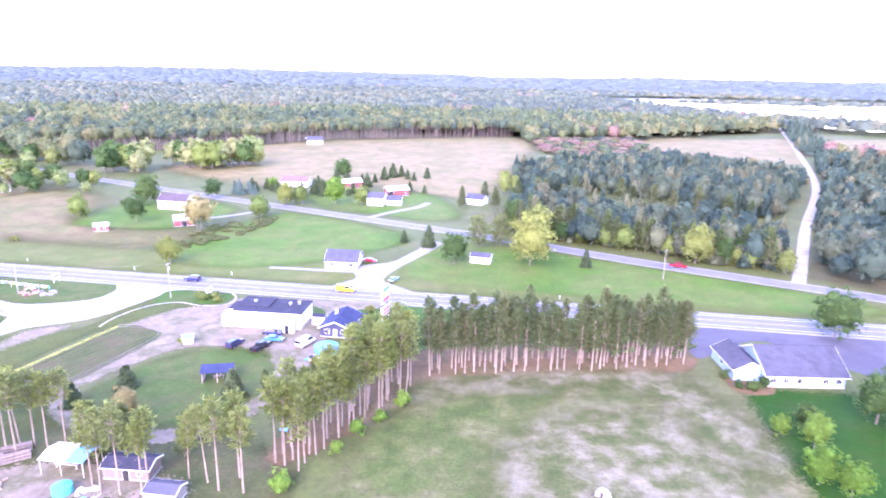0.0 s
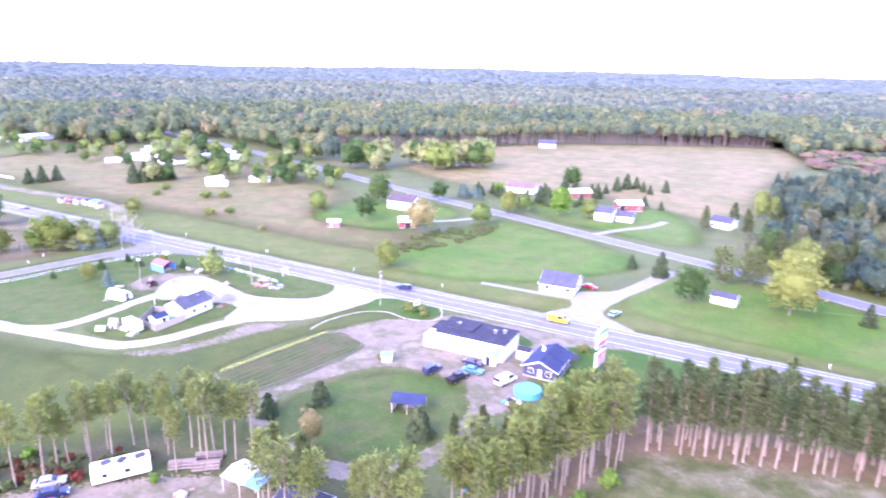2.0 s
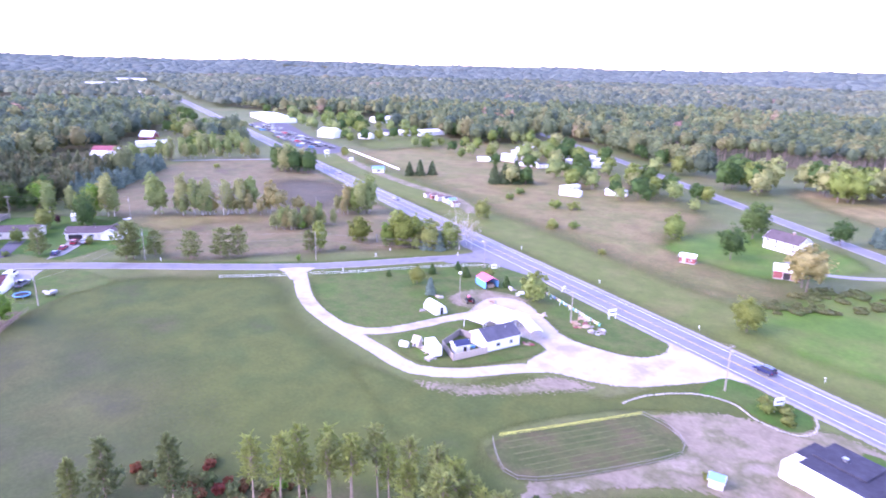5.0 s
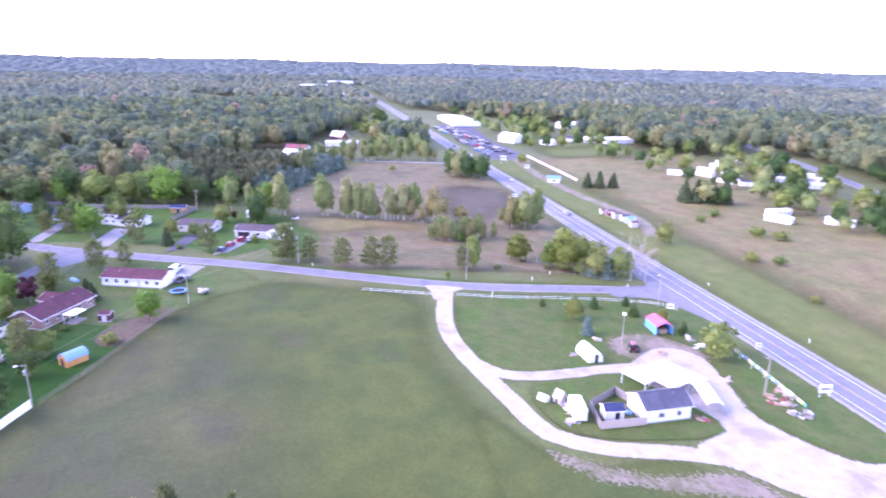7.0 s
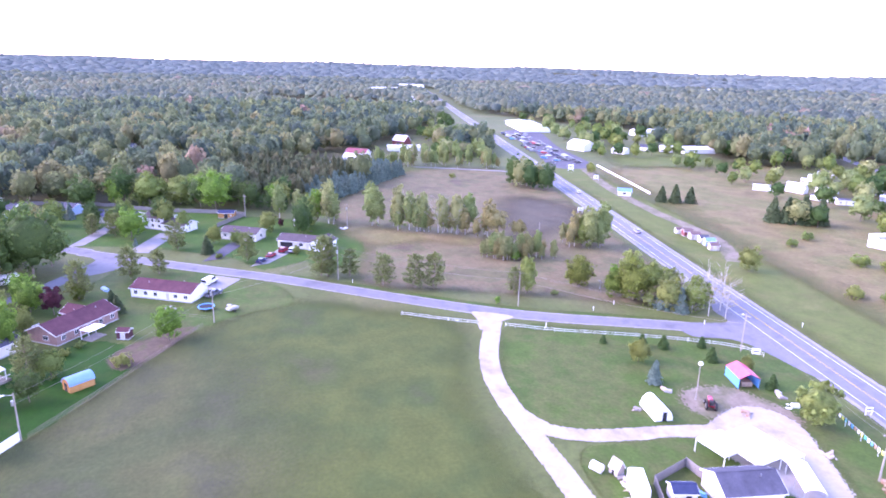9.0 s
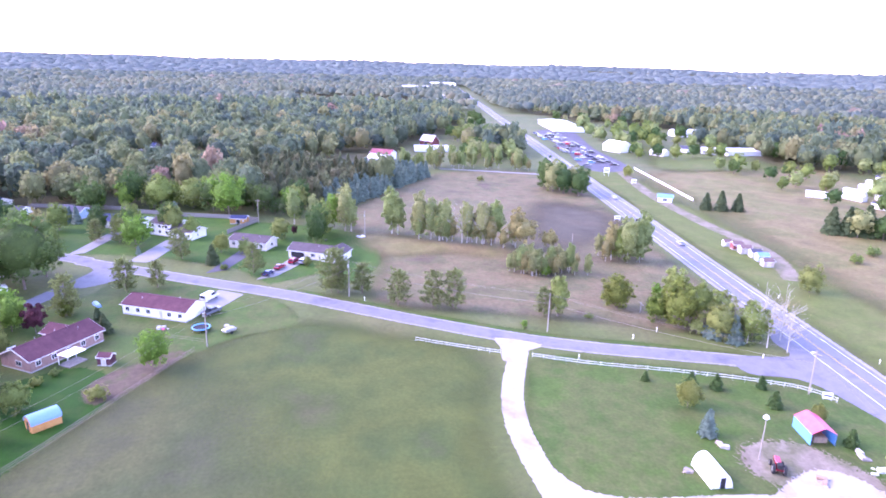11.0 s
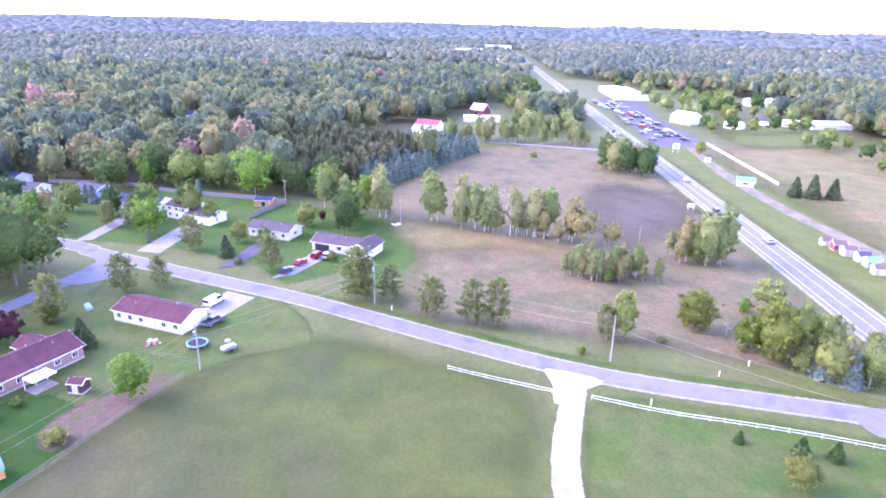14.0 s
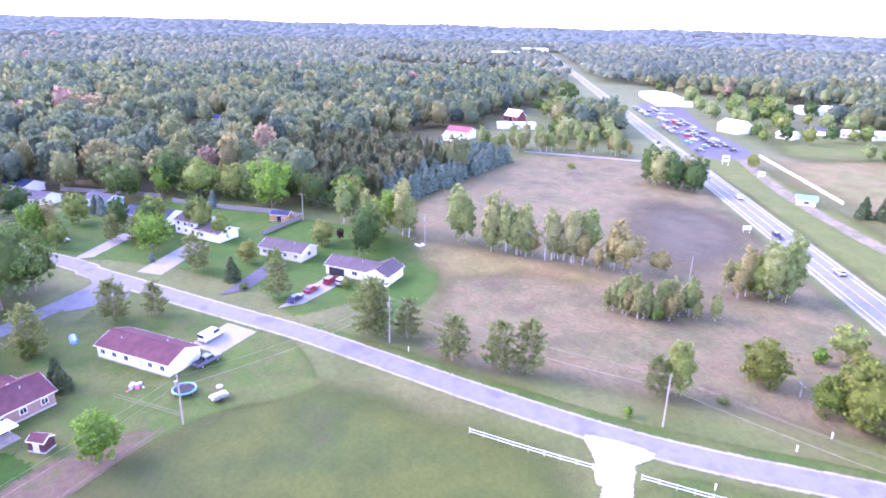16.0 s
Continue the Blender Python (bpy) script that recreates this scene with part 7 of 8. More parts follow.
house("long_white_shed", "low white building at the crossroads", -640, 236, 85, 20, 9, 3.2, 1.2, M_WHITE, M_R_WHITE, row_of("S", 20, 4, 2, 2, 0.1, "garage_door"), category="shed")
for i, (bx, by, ba, bl, bw, bh) in enumerate([(-1180, 350, 80, 60, 24, 8), (-1250, 372, 80, 50, 20, 7), (-1010, 310, 80, 26, 12, 6), (-900, 290, 80, 22, 12, 6), (-2760, 1060, 35, 210, 50, 20), (-1690, 455, 60, 60, 26, 15), (-1485, 348, 80, 60, 24, 13), (-1900, 1500, 40, 60, 26, 10), (-1700, 1750, 40, 50, 26, 10), (-860, 480, 60, 22, 12, 6), (-1050, 560, 60, 24, 12, 6)]):
    house("distant_building", "distant flat white commercial building", bx, by, ba, bl, bw, bh, 1.5, M_WHITE, M_R_WHITE, row_of("N", bl, 6, 3, 3, 1.0), 0.4, category="building")
# display sheds for sale
for sx, sy, wall, roof, k in ((-264.5, 244.8, M_WHITE, M_R_BROWN, 0.75), (-260, 245.6, M_REDWALL, M_R_BROWN, 1.0), (-255, 245.2, M_TAUPE, M_R_BROWN, 1.0), (-250, 245.6, M_CREAM, M_R_GREY, 0.95), (-245.6, 244.8, M_BLUEWALL, M_R_LBLUE, 1.0), (-240, 242.4, M_TANWOOD, M_R_BROWN, 0.9)):
    house("display_shed", "small wooden shed for sale on the grass", sx, sy, 78, 3.8 * k, 2.9 * k, 2.0 * k, 0.9, wall, roof, [("S", 0, 0.05, 1.2, 1.6, "door"), ("E", 0, 0.9, 0.6, 0.6, "window")], 0.15, category="shed", group="display sheds")
house("kiosk", "small kiosk with pale blue roof", -340.5, 265.0, 60, 6.5, 4.5, 2.6, 1.2, M_WHITE, M_R_LBLUE, [("S", 0, 0.8, 2.0, 1.2, "window")], 0.5, category="kiosk")

# farm inside the gravel loop
house("farm_house", "white farm house with dark grey roof", -116.3, 152.2, 82, 9.4, 6.6, 2.9, 1.7, M_WHITE, M_R_GREY, [("S", -1.5, 1.0, 1.2, 1.1, "window"), ("S", 2.2, 1.0, 1.0, 1.1, "window"), ("W", 0.5, 0.1, 1.0, 2.1, "door"), ("E", 0, 1.0, 1.2, 1.1, "window")], 0.35, None, ((2, -1),))
house("farm_shed", "small white shed with navy roof in the fenced yard", -117.9, 142.7, 75, 3.6, 2.8, 2.1, 0.7, M_WHITE, M_R_BLUE, [("S", 0.5, 0.05, 1.0, 1.8, "barn_door")], 0.2, category="shed")


# ---- tents, hoop house and canopies of the farm ----
def peaked_tent(x, y, rz, w, d, h):
    t = thing("market_tent", "white peaked canvas market tent", "tent", x, y, 0, rz, "farm tents")
    bm = bmesh.new()
    lower = [bm.verts.new((sx * w / 2, sy * d / 2, h * 0.68)) for sx, sy in ((-1, -1), (1, -1), (1, 1), (-1, 1))]
    mid = [bm.verts.new((sx * w / 5, sy * d / 5, h * 0.86)) for sx, sy in ((-1, -1), (1, -1), (1, 1), (-1, 1))]
    top = bm.verts.new((0, 0, h))
    hem = [bm.verts.new((v.co.x, v.co.y, h * 0.58)) for v in lower]
    for i in range(4):
        j = (i + 1) % 4
        bm.faces.new((hem[i], hem[j], lower[j], lower[i]))
        bm.faces.new((lower[i], lower[j], mid[j], mid[i]))
        bm.faces.new((mid[i], mid[j], top))
    part("canopy", bm, M_TARP_W, t)
    for sx in (-1, 1):
        for sy in (-1, 1):
            part("leg", box(sx * w / 2 - 0.05 * (1 + sx), sx * w / 2 + 0.05 * (1 - sx), sy * d / 2 - 0.05 * (1 + sy), sy * d / 2 + 0.05 * (1 - sy), -0.05, h * 0.62), M_TRIM, t)
    return t


for tx, ty, ta, tw, td, th in ((-126.3, 156.4, 12, 6.0, 6.0, 4.0), (-122.8, 160.2, 12, 5.6, 5.6, 3.8), (-126.8, 162.6, 12, 5.8, 6.0, 4.0), (-122.2, 165.4, 12, 4.4, 4.4, 3.4)):
    peaked_tent(tx, ty, ta, tw, td, th)
hoop = thing("hoop_house", "white plastic hoop shelter with dark doorway", "hoop shelter", -141.6, 153.8, 0, -6)
arc = [(1.75 * math.cos(a), 2.6 * math.sin(a)) for a in np.linspace(0, math.pi, 13)]
arc_in = [(1.68 * math.cos(a), 2.53 * math.sin(a)) for a in np.linspace(0, math.pi, 13)]
part("cover", prism(arc + arc_in[::-1], -3.2, 3.2), M_TARP_W, hoop)
part("end_sheet", prism([(-1.7, 0.0)] + [(-y, z) for y, z in arc_in] + [(0.55, 0), (0.55, 1.9), (-0.35, 1.9), (-0.35, 0)], 3.1, 3.14), M_TARP_W, hoop)
part("back_sheet", prism(arc_in, -3.14, -3.1), M_TARP_W, hoop)
part("doorway", box(3.02, 3.08, -0.4, 0.6, 0, 1.95), M_DARKOPEN, hoop)
red = thing("canvas_garage", "faded red canvas garage with blue sides", "canvas garage", -148.7, 179.2, 0, -14)
part("roof", prism([(-2.2, 2.2), (0, 3.3), (2.2, 2.2), (2.2, 2.3), (0, 3.42), (-2.2, 2.3)], -3.2, 3.2), M_TARP_P, red)
for sy in (-2.15, 2.15):
    part("side", box(-3.1, 3.1, sy - 0.03, sy + 0.03, -0.05, 2.25), M_TARP_B, red, "blue tarpaulin side")
part("back", box(-3.12, -3.06, -2.1, 2.1, -0.05, 2.25), M_TARP_B, red)
for sx in (-3.0, 0, 3.0):
    for sy in (-2.08, 2.08):
        part("post", tube((sx, sy, -0.05), (sx, sy, 2.3), 0.05), M_STEEL, red)
part("crate", box(0.5, 2.4, -1.2, 1.2, 0, 1.1, bevel=0.1), M_ORANGE, red)
carport = thing("carport", "curved white carport on thin legs", "carport", -115.4, 163.4, 0, -25)
arc = [(1.6 * math.cos(a), 2.1 + 0.75 * math.sin(a)) for a in np.linspace(0, math.pi, 9)]
arc_in = [(1.55 * math.cos(a), 2.06 + 0.70 * math.sin(a)) for a in np.linspace(0, math.pi, 9)]
part("roof", prism(arc + arc_in[::-1], -4.0, 4.0), M_TARP_W, carport)
for sx in (-3.8, 0, 3.8):
    for sy in (-1.55, 1.55):
        part("leg", tube((sx, sy, -0.05), (sx, sy, 2.15), 0.04), M_STEEL, carport)


# ---- fences ----
def board_fence(label, pts, h, material, name="board_fence", gap=0.0, board=0.9):
    """Boards in a row between posts."""
    t = thing(name, label, "fence")
    P = spline(pts, 1.0, False) if len(pts) > 5 else np.array(pts, float)
    bm_board = mesh_of("board", box(-board / 2 + 0.01, board / 2 - 0.01, -0.02, 0.02, 0.05, h), material)
    bm_post = mesh_of("post", box(-0.06, 0.06, -0.06, 0.06, -0.2, h + 0.08), material)
    for (x0, y0), (x1, y1) in zip(P[:-1], P[1:]):
        d = math.hypot(x1 - x0, y1 - y0)
        n, a = max(1, round(d / board)), math.degrees(math.atan2(y1 - y0, x1 - x0))
        for i in range(n):
            f = (i + 0.5) / n
            part("board", bm_board, None, t, m=pose(x0 + (x1 - x0) * f, y0 + (y1 - y0) * f, 0, 0, 0, a))
            if i % 3 == 0:
                part("post", bm_post, None, t, m=pose(x0 + (x1 - x0) * i / n, y0 + (y1 - y0) * i / n, 0, 0, 0, a))
    return t


def rail_fence(label, pts, spacing=2.44, h=1.2, rails=(0.45, 0.95), material=None, name="rail_fence", thick=0.034):
    t = thing(name, label, "fence")
    P = spline(pts, spacing, False)
    seg = np.r_[0, np.cumsum(np.linalg.norm(np.diff(P, axis=0), axis=1))]
    n = max(2, int(round(seg[-1] / spacing)) + 1)
    at = np.linspace(0, seg[-1], n)
    Q = np.c_[np.interp(at, seg, P[:, 0]), np.interp(at, seg, P[:, 1])]
    post = mesh_of("post", box(-thick, thick, -thick, thick, -0.2, h), material or M_TRIM)
    for x, y in Q:
        part("post", post, None, t, m=pose(x, y, 0))
    for (x0, y0), (x1, y1) in zip(Q[:-1], Q[1:]):
        d, a = math.hypot(x1 - x0, y1 - y0), math.degrees(math.atan2(y1 - y0, x1 - x0))
        for z in rails:
            part("rail", box(0, d, -0.03, 0.03, z - 1.2 * thick, z + 1.2 * thick), material or M_TRIM, t, m=pose(x0, y0, 0, 0, 0, a))
    return t


rail_fence("white two-rail wooden fence along the road", [(-200.4, 116.5), (-195.5, 124.6), (-190.3, 134)], material=M_TRIM, thick=0.028)
rail_fence("white two-rail wooden fence along the road", [(-187.6, 140.5), (-181.5, 152), (-175.5, 167), (-169, 181), (-163, 190.5), (-158, 193)], material=M_TRIM, thick=0.026)
rail_fence("thin grey wire fence behind the gardens", [(-158.4, 42.8), (-170, 49.5), (-184, 57), (-197, 64), (-203, 67.5)], 3.0, 1.1, (0.3, 0.7, 1.05), M_BARK, "wire_fence", 0.015)
rail_fence("thin wire fence beside the trampoline", [(-213.5, 55.8), (-210.5, 62), (-207, 69)], 3.0, 1.1, (0.5, 1.05), M_BARK, "wire_fence", 0.015)
board_fence("solid white plastic fence", [(-118, 20), (-132, 28), (-145.8, 35.2), (-158.2, 41.8)], 1.8, M_TRIM, "white_fence", board=2.0)
board_fence("weathered grey board fence behind the houses", [(-305, 65), (-323, 75), (-329, 65), (-335, 46), (-344, 26)], 1.7, M_GREYWOOD, board=1.0)
board_fence("weathered grey board fence among the trees", [(-350, 20), (-356, 0), (-360, -20)], 1.7, M_GREYWOOD, board=1.2)
board_fence("tan board fence of the farm yard", [(-113.4, 147.0), (-114.9, 138.1)], 1.8, M_TANWOOD, board=1.0)
board_fence("grey board fence of the farm yard", [(-114.9, 138.1), (-122.1, 140.7), (-125.1, 148.6), (-121, 149.2)], 1.8, M_GREYWOOD, board=1.0)
board_fence("long low white wall beside the track", [(-438, 302), (-405, 294.8), (-372, 287.6), (-340.6, 280.6)], 1.3, M_TRIM, "white_wall", board=3.0)
rail_fence("yellow plastic garden fence", [(-86.5, 125.5), (-81, 139), (-75.6, 152.7)], 3.0, 0.8, (0.3, 0.55, 0.75), M_YELLOW, "garden_fence", 0.013)
rail_fence("grey wire garden fence", [(-86.3, 123.6), (-79, 118.8), (-74.5, 120), (-70, 128.3), (-66.2, 137.7), (-63.4, 147.4), (-67.9, 152.2), (-75.6, 152.7)], 3.0, 1.0, (0.3, 0.9), M_GREYWOOD, "garden_fence", 0.018)
edge = thing("stone_edging", "pale stones edging the grass island", "edging")
stone = mesh_of("stone", box(-0.26, 0.26, -0.18, 0.18, -0.08, 0.2, bevel=0.06), M_STONE)
EP = spline([(-80.5, 153.5), (-80.2, 157), (-78.6, 161.8), (-74, 168.6), (-67.4, 171.2), (-61.6, 169), (-56, 168.8), (-53, 171), (-52.8, 175), (-54.7, 179)], 0.62)
for i, (x, y) in enumerate(EP):
    part("stone", stone, None, edge, m=pose(x + RNG.normal(0, 0.06), y + RNG.normal(0, 0.06), 0, 0, 0, RNG.uniform(0, 180)))


# ---- poles, wires and signs ----
def wooden_pole(x, y, rz, h=10.0, arm=True, can=False, lamp=False):
    t = thing("utility_pole", "bleached wooden utility pole", "utility pole", x, y, 0, rz)
    part("shaft", tube((0, 0, -0.3), (0, 0, h), 0.17, 0.11, 10), M_POLE, t)
    if arm:
        a = part("crossarm", box(-1.1, 1.1, -0.06, 0.06, h - 0.7, h - 0.56), M_POLE, t)
        for u in (-1.0, -0.5, 0.5, 1.0):
            part("insulator", tube((u, 0, h - 0.56), (u, 0, h - 0.36), 0.045), M_SCRAP, a)
    if can:
        part("transformer", tube((0, -0.34, h - 2.2), (0, -0.34, h - 1.3), 0.23, sides=12), M_STEEL, t, "grey transformer can")
    if lamp:
        l = part("lamp_arm", tube((0, 0, h - 0.4), (0, -1.3, h + 0.05), 0.04), M_STEEL, t)
        part("lamp_head", box(-0.16, 0.16, -1.9, -1.2, h - 0.04, h + 0.14, bevel=0.04), M_TRIM, l)
    return t


POLES = {"s": (-162, 190, 9.5), "a": (-200.6, 149.2, 10.0), "b": (-232.6, 103.7, 10.5), "t": (-205.2, 69.9, 9.5), "w": (-158.0, 41.8, 9.0), "j": (-114.3, 177.2, 9.0), "r": (-71.0, 175.0, 10.5), "g": (-320.8, 75.3, 9.5), "h": (-296.2, 114.6, 9.5), "e": (78, 196, 10.0), "n": (-4, 168, 9.5)}
wooden_pole(*POLES["s"][:2], 20, POLES["s"][2], True, False, True)
wooden_pole(*POLES["a"][:2], 58, POLES["a"][2], False)
wooden_pole(*POLES["b"][:2], 58, POLES["b"][2], False, True)
wooden_pole(*POLES["t"][:2], 40, POLES["t"][2], False, True)
wooden_pole(*POLES["w"][:2], 30, POLES["w"][2], False, True, True)
wooden_pole(*POLES["j"][:2], 80, POLES["j"][2], True)
wooden_pole(*POLES["r"][:2], 80, POLES["r"][2], True, True)
wooden_pole(*POLES["g"][:2], 60, POLES["g"][2], True)
wooden_pole(*POLES["h"][:2], 60, POLES["h"][2], False, True)
wooden_pole(*POLES["e"][:2], 60, POLES["e"][2], True)
wooden_pole(-264, 183, 0, 7.0, False)
wooden_pole(-208.5, 178.5, 0, 3.0, True)


def wire(a, b, drop, sag=0.9, r=0.015):
    pts = []
    for f in np.linspace(0, 1, 15):
        p = np.array(a) * (1 - f) + np.array(b) * f
        pts.append((p[0], p[1], p[2] - drop - 4 * sag * f * (1 - f)))
    cu = bpy.data.curves.new("wire", "CURVE")
    cu.dimensions, cu.bevel_depth, cu.bevel_resolution = "3D", r, 0
    sp = cu.splines.new("POLY")
    sp.points.add(len(pts) - 1)
    for q, p in zip(sp.points, pts):
        q.co = (*p, 1)
    cu.materials.append(M_POLE)
    tagged(new("overhead_wire", cu), "pale overhead wire between wooden poles", "wire", "overhead wires")


for p, q, ds in (("s", "a", (0.2, 0.5, 2.6)), ("a", "b", (0.2, 0.5, 2.6)), ("b", "t", (0.6, 2.4)), ("t", "w", (0.4, 2.0)), ("s", "j", (0.3, 1.2)), ("j", "r", (0.3,)), ("g", "h", (0.3, 1.5))):
    for dd in ds:
        wire(POLES[p], POLES[q], dd, 1.0, 0.028 if dd > 2 else 0.015)
wire(POLES["g"], (-338, 40, 9.5), 0.4)
wire(POLES["e"], (30, 190, 9.0), 0.4)
wire(POLES["e"], (140, 180, 9.0), 0.4)
lamp = thing("yard_lamp", "tall pale yard lamp pole", "lamp post", -144.0, 164.4, 0, 30)
part("pole", tube((0, 0, -0.2), (0, 0, 8.0), 0.11, 0.07, 10), M_POLE, lamp)
part("lamp_head", tube((0, 0, 7.9), (0, 0, 8.35), 0.5, 0.32, 12), M_TRIM, lamp)

bill = thing("billboard_sign", "two-panel roadside sign on dark posts", "sign", -9.4, 152.0, 0, 72)
for px in (-1.4, 1.4):
    part("post", tube((px, 0, -0.3), (px, 0, 11.6), 0.2, 0.16, 10), M_DARKSTEEL, bill)
up_p = part("upper_panel", box(-2.3, 2.3, -0.25, 0.25, 7.6, 11.8, bevel=0.06), M_TRIM, bill, "white lightbox with coloured bars")
for z0, z1, mt in ((10.6, 11.4, M_LINER), (9.2, 10.2, M_YELLOW), (8.0, 8.9, M_TARP_P)):
    part("bar", box(-2.0, 2.0, -0.28, 0.28, z0, z1), mt, up_p)
lo_p = part("lower_panel", box(-2.3, 2.3, -0.25, 0.25, 3.4, 6.6, bevel=0.06), M_TRIM, bill, "white lower panel with pink bars")
for z0, z1 in ((5.6, 6.2), (4.7, 5.2), (3.8, 4.3)):
    part("bar", box(-2.0, 2.0, -0.28, 0.28, z0, z1), M_TARP_P, lo_p)
for z in (7.0, 3.2, 8.5):
    part("lamp_arm", tube((1.5, 0, z), (2.6, 0, z + 0.3), 0.05), M_STEEL, bill)
part("stone_bed", tube((0, 0, -0.1), (0, 0, 0.25), 2.2, 1.9, 14), M_STONE, bill)


def board_sign(label, x, y, rz, w, h, z0, mat=None):
    t = thing("board_sign", label, "sign", x, y, 0, rz)
    for px in (-w * 0.4, w * 0.4):
        part("post", box(px - 0.06, px + 0.06, -0.06, 0.06, -0.2, z0 + h), M_TRIM, t)
    p = part("panel", box(-w / 2, w / 2, -0.1, 0.08, z0, z0 + h, bevel=0.03), mat or M_TRIM, t)
    part("bar", box(-w * 0.38, w * 0.38, -0.12, 0.1, z0 + h * 0.4, z0 + h * 0.6), M_R_BLUE, p)
    return t


board_sign("white shop sign on the grass island", -60.4, 175.6, 70, 2.4, 1.6, 1.4)
board_sign("white covered farm sign by the highway", -109.6, 188.3, 75, 2.6, 1.8, 1.0)
board_sign("small white roadside board", -131.3, 193.9, 75, 1.4, 0.9, 0.9)
board_sign("white sales sign by the lot", -415, 271.0, 75, 3.5, 3.0, 2.0)
board_sign("white box sign on the verge", -387.6, 274.1, 75, 3.0, 2.2, 0.6)
board_sign("white sign board at the roadside", -306, 222, 75, 2.6, 1.4, 1.0)
board_sign("small white marker at the junction", -159.4, 192.0, 60, 1.8, 1.4, 0.2)
post = mesh_of("post", box(-0.07, 0.07, -0.05, 0.05, -0.2, 1.1), M_TRIM)
for mx, my in ((-185, 150.5), (-193, 168), (-228.5, 107.5), (-178, 192), (-92, 201), (-130, 209), (-60, 196.5), (-16, 189), (40, 176), (-171, 216.5), (-212, 224), (-196, 176)):
    t = thing("marker_post", "small white roadside marker", "marker", mx, my, 0, 20, "roadside markers")
    part("post", post, None, t)
    part("reflector", box(-0.11, 0.11, -0.07, 0.07, 0.75, 1.12), M_TRIM, t)

# coloured pennants along the farm's road side
line = thing("pennant_line", "rope of small coloured pennants on stakes", "pennants")
flag_cols = (M_TARP_W, M_TARP_B, M_ORANGE, M_TARP_W, M_YELLOW, M_TEAL)
PA, PB = np.array((-133.5, 187.0)), np.array((-107.0, 179.5))
for i in range(30):
    x, y = PA + (PB - PA) * (i / 29)
    part("pennant", prism([(-0.02, 1.75), (0.02, 1.75), (0.02, 1.0), (-0.02, 1.0)], -0.28, 0.28), flag_cols[i % 6], line, m=pose(x, y, 0, 0, 0, -16))
    if i % 5 == 0:
        part("stake", tube((x, y, -0.1), (x, y, 1.9), 0.04), M_TRIM, line)
part("rope", tube((PA[0], PA[1], 1.75), (PB[0], PB[1], 1.75), 0.025), M_TRIM, line)


# ---- vehicles ----
M_PAINT = {k: glossy(f"{k}_car_paint", c, 0.25, 0.1, 0.6) for k, c in {"navy": (0.02, 0.03, 0.10), "black": (0.015, 0.016, 0.025), "red": (0.35, 0.015, 0.03), "blue": (0.05, 0.25, 0.50), "teal": (0.25, 0.42, 0.45), "white": (0.75, 0.75, 0.75), "silver": (0.38, 0.40, 0.45), "yellow": (0.80, 0.60, 0.02), "grey": (0.12, 0.13, 0.17)}.items()}
M_LAMP_R = glossy("red_tail_lamp", (0.4, 0.01, 0.01), 0.2)
M_LAMP_W = glossy("clear_headlamp", (0.8, 0.8, 0.78), 0.15)
SHAPES = {  # length, width, deck profile (x, z) of the body, cabin profile
    "sedan": (4.7, 1.8, [(-2.35, 0.35), (2.3, 0.35), (2.35, 0.62), (2.1, 0.85), (0.95, 0.95), (-1.55, 0.98), (-2.3, 0.9)], [(-1.75, 0.94), (-1.15, 1.42), (0.25, 1.44), (1.05, 0.92)]),
    "suv": (4.8, 1.9, [(-2.4, 0.4), (2.35, 0.4), (2.4, 0.8), (2.2, 1.02), (1.1, 1.1), (-2.3, 1.12)], [(-2.3, 1.08), (-2.05, 1.75), (0.3, 1.76), (1.15, 1.06)]),
    "pickup": (5.6, 1.95, [(-2.8, 0.5), (2.75, 0.5), (2.8, 0.9), (2.6, 1.1), (1.3, 1.18), (-2.75, 1.15)], [(-0.9, 1.12), (-0.75, 1.82), (0.75, 1.82), (1.35, 1.14)]),
    "van": (5.6, 2.0, [(-2.8, 0.4), (2.7, 0.4), (2.8, 0.8), (2.65, 1.1), (2.0, 1.2), (-2.75, 1.25)], [(-2.78, 1.2), (-2.7, 2.1), (1.15, 2.12), (2.1, 1.15)]),
}
WHEEL = mesh_of("wheel", tube((0, -0.11, 0), (0, 0.11, 0), 0.34, sides=16), M_TYRE)
RIM = mesh_of("rim", tube((0, -0.125, 0), (0, 0.125, 0), 0.2, sides=12), M_STEEL)


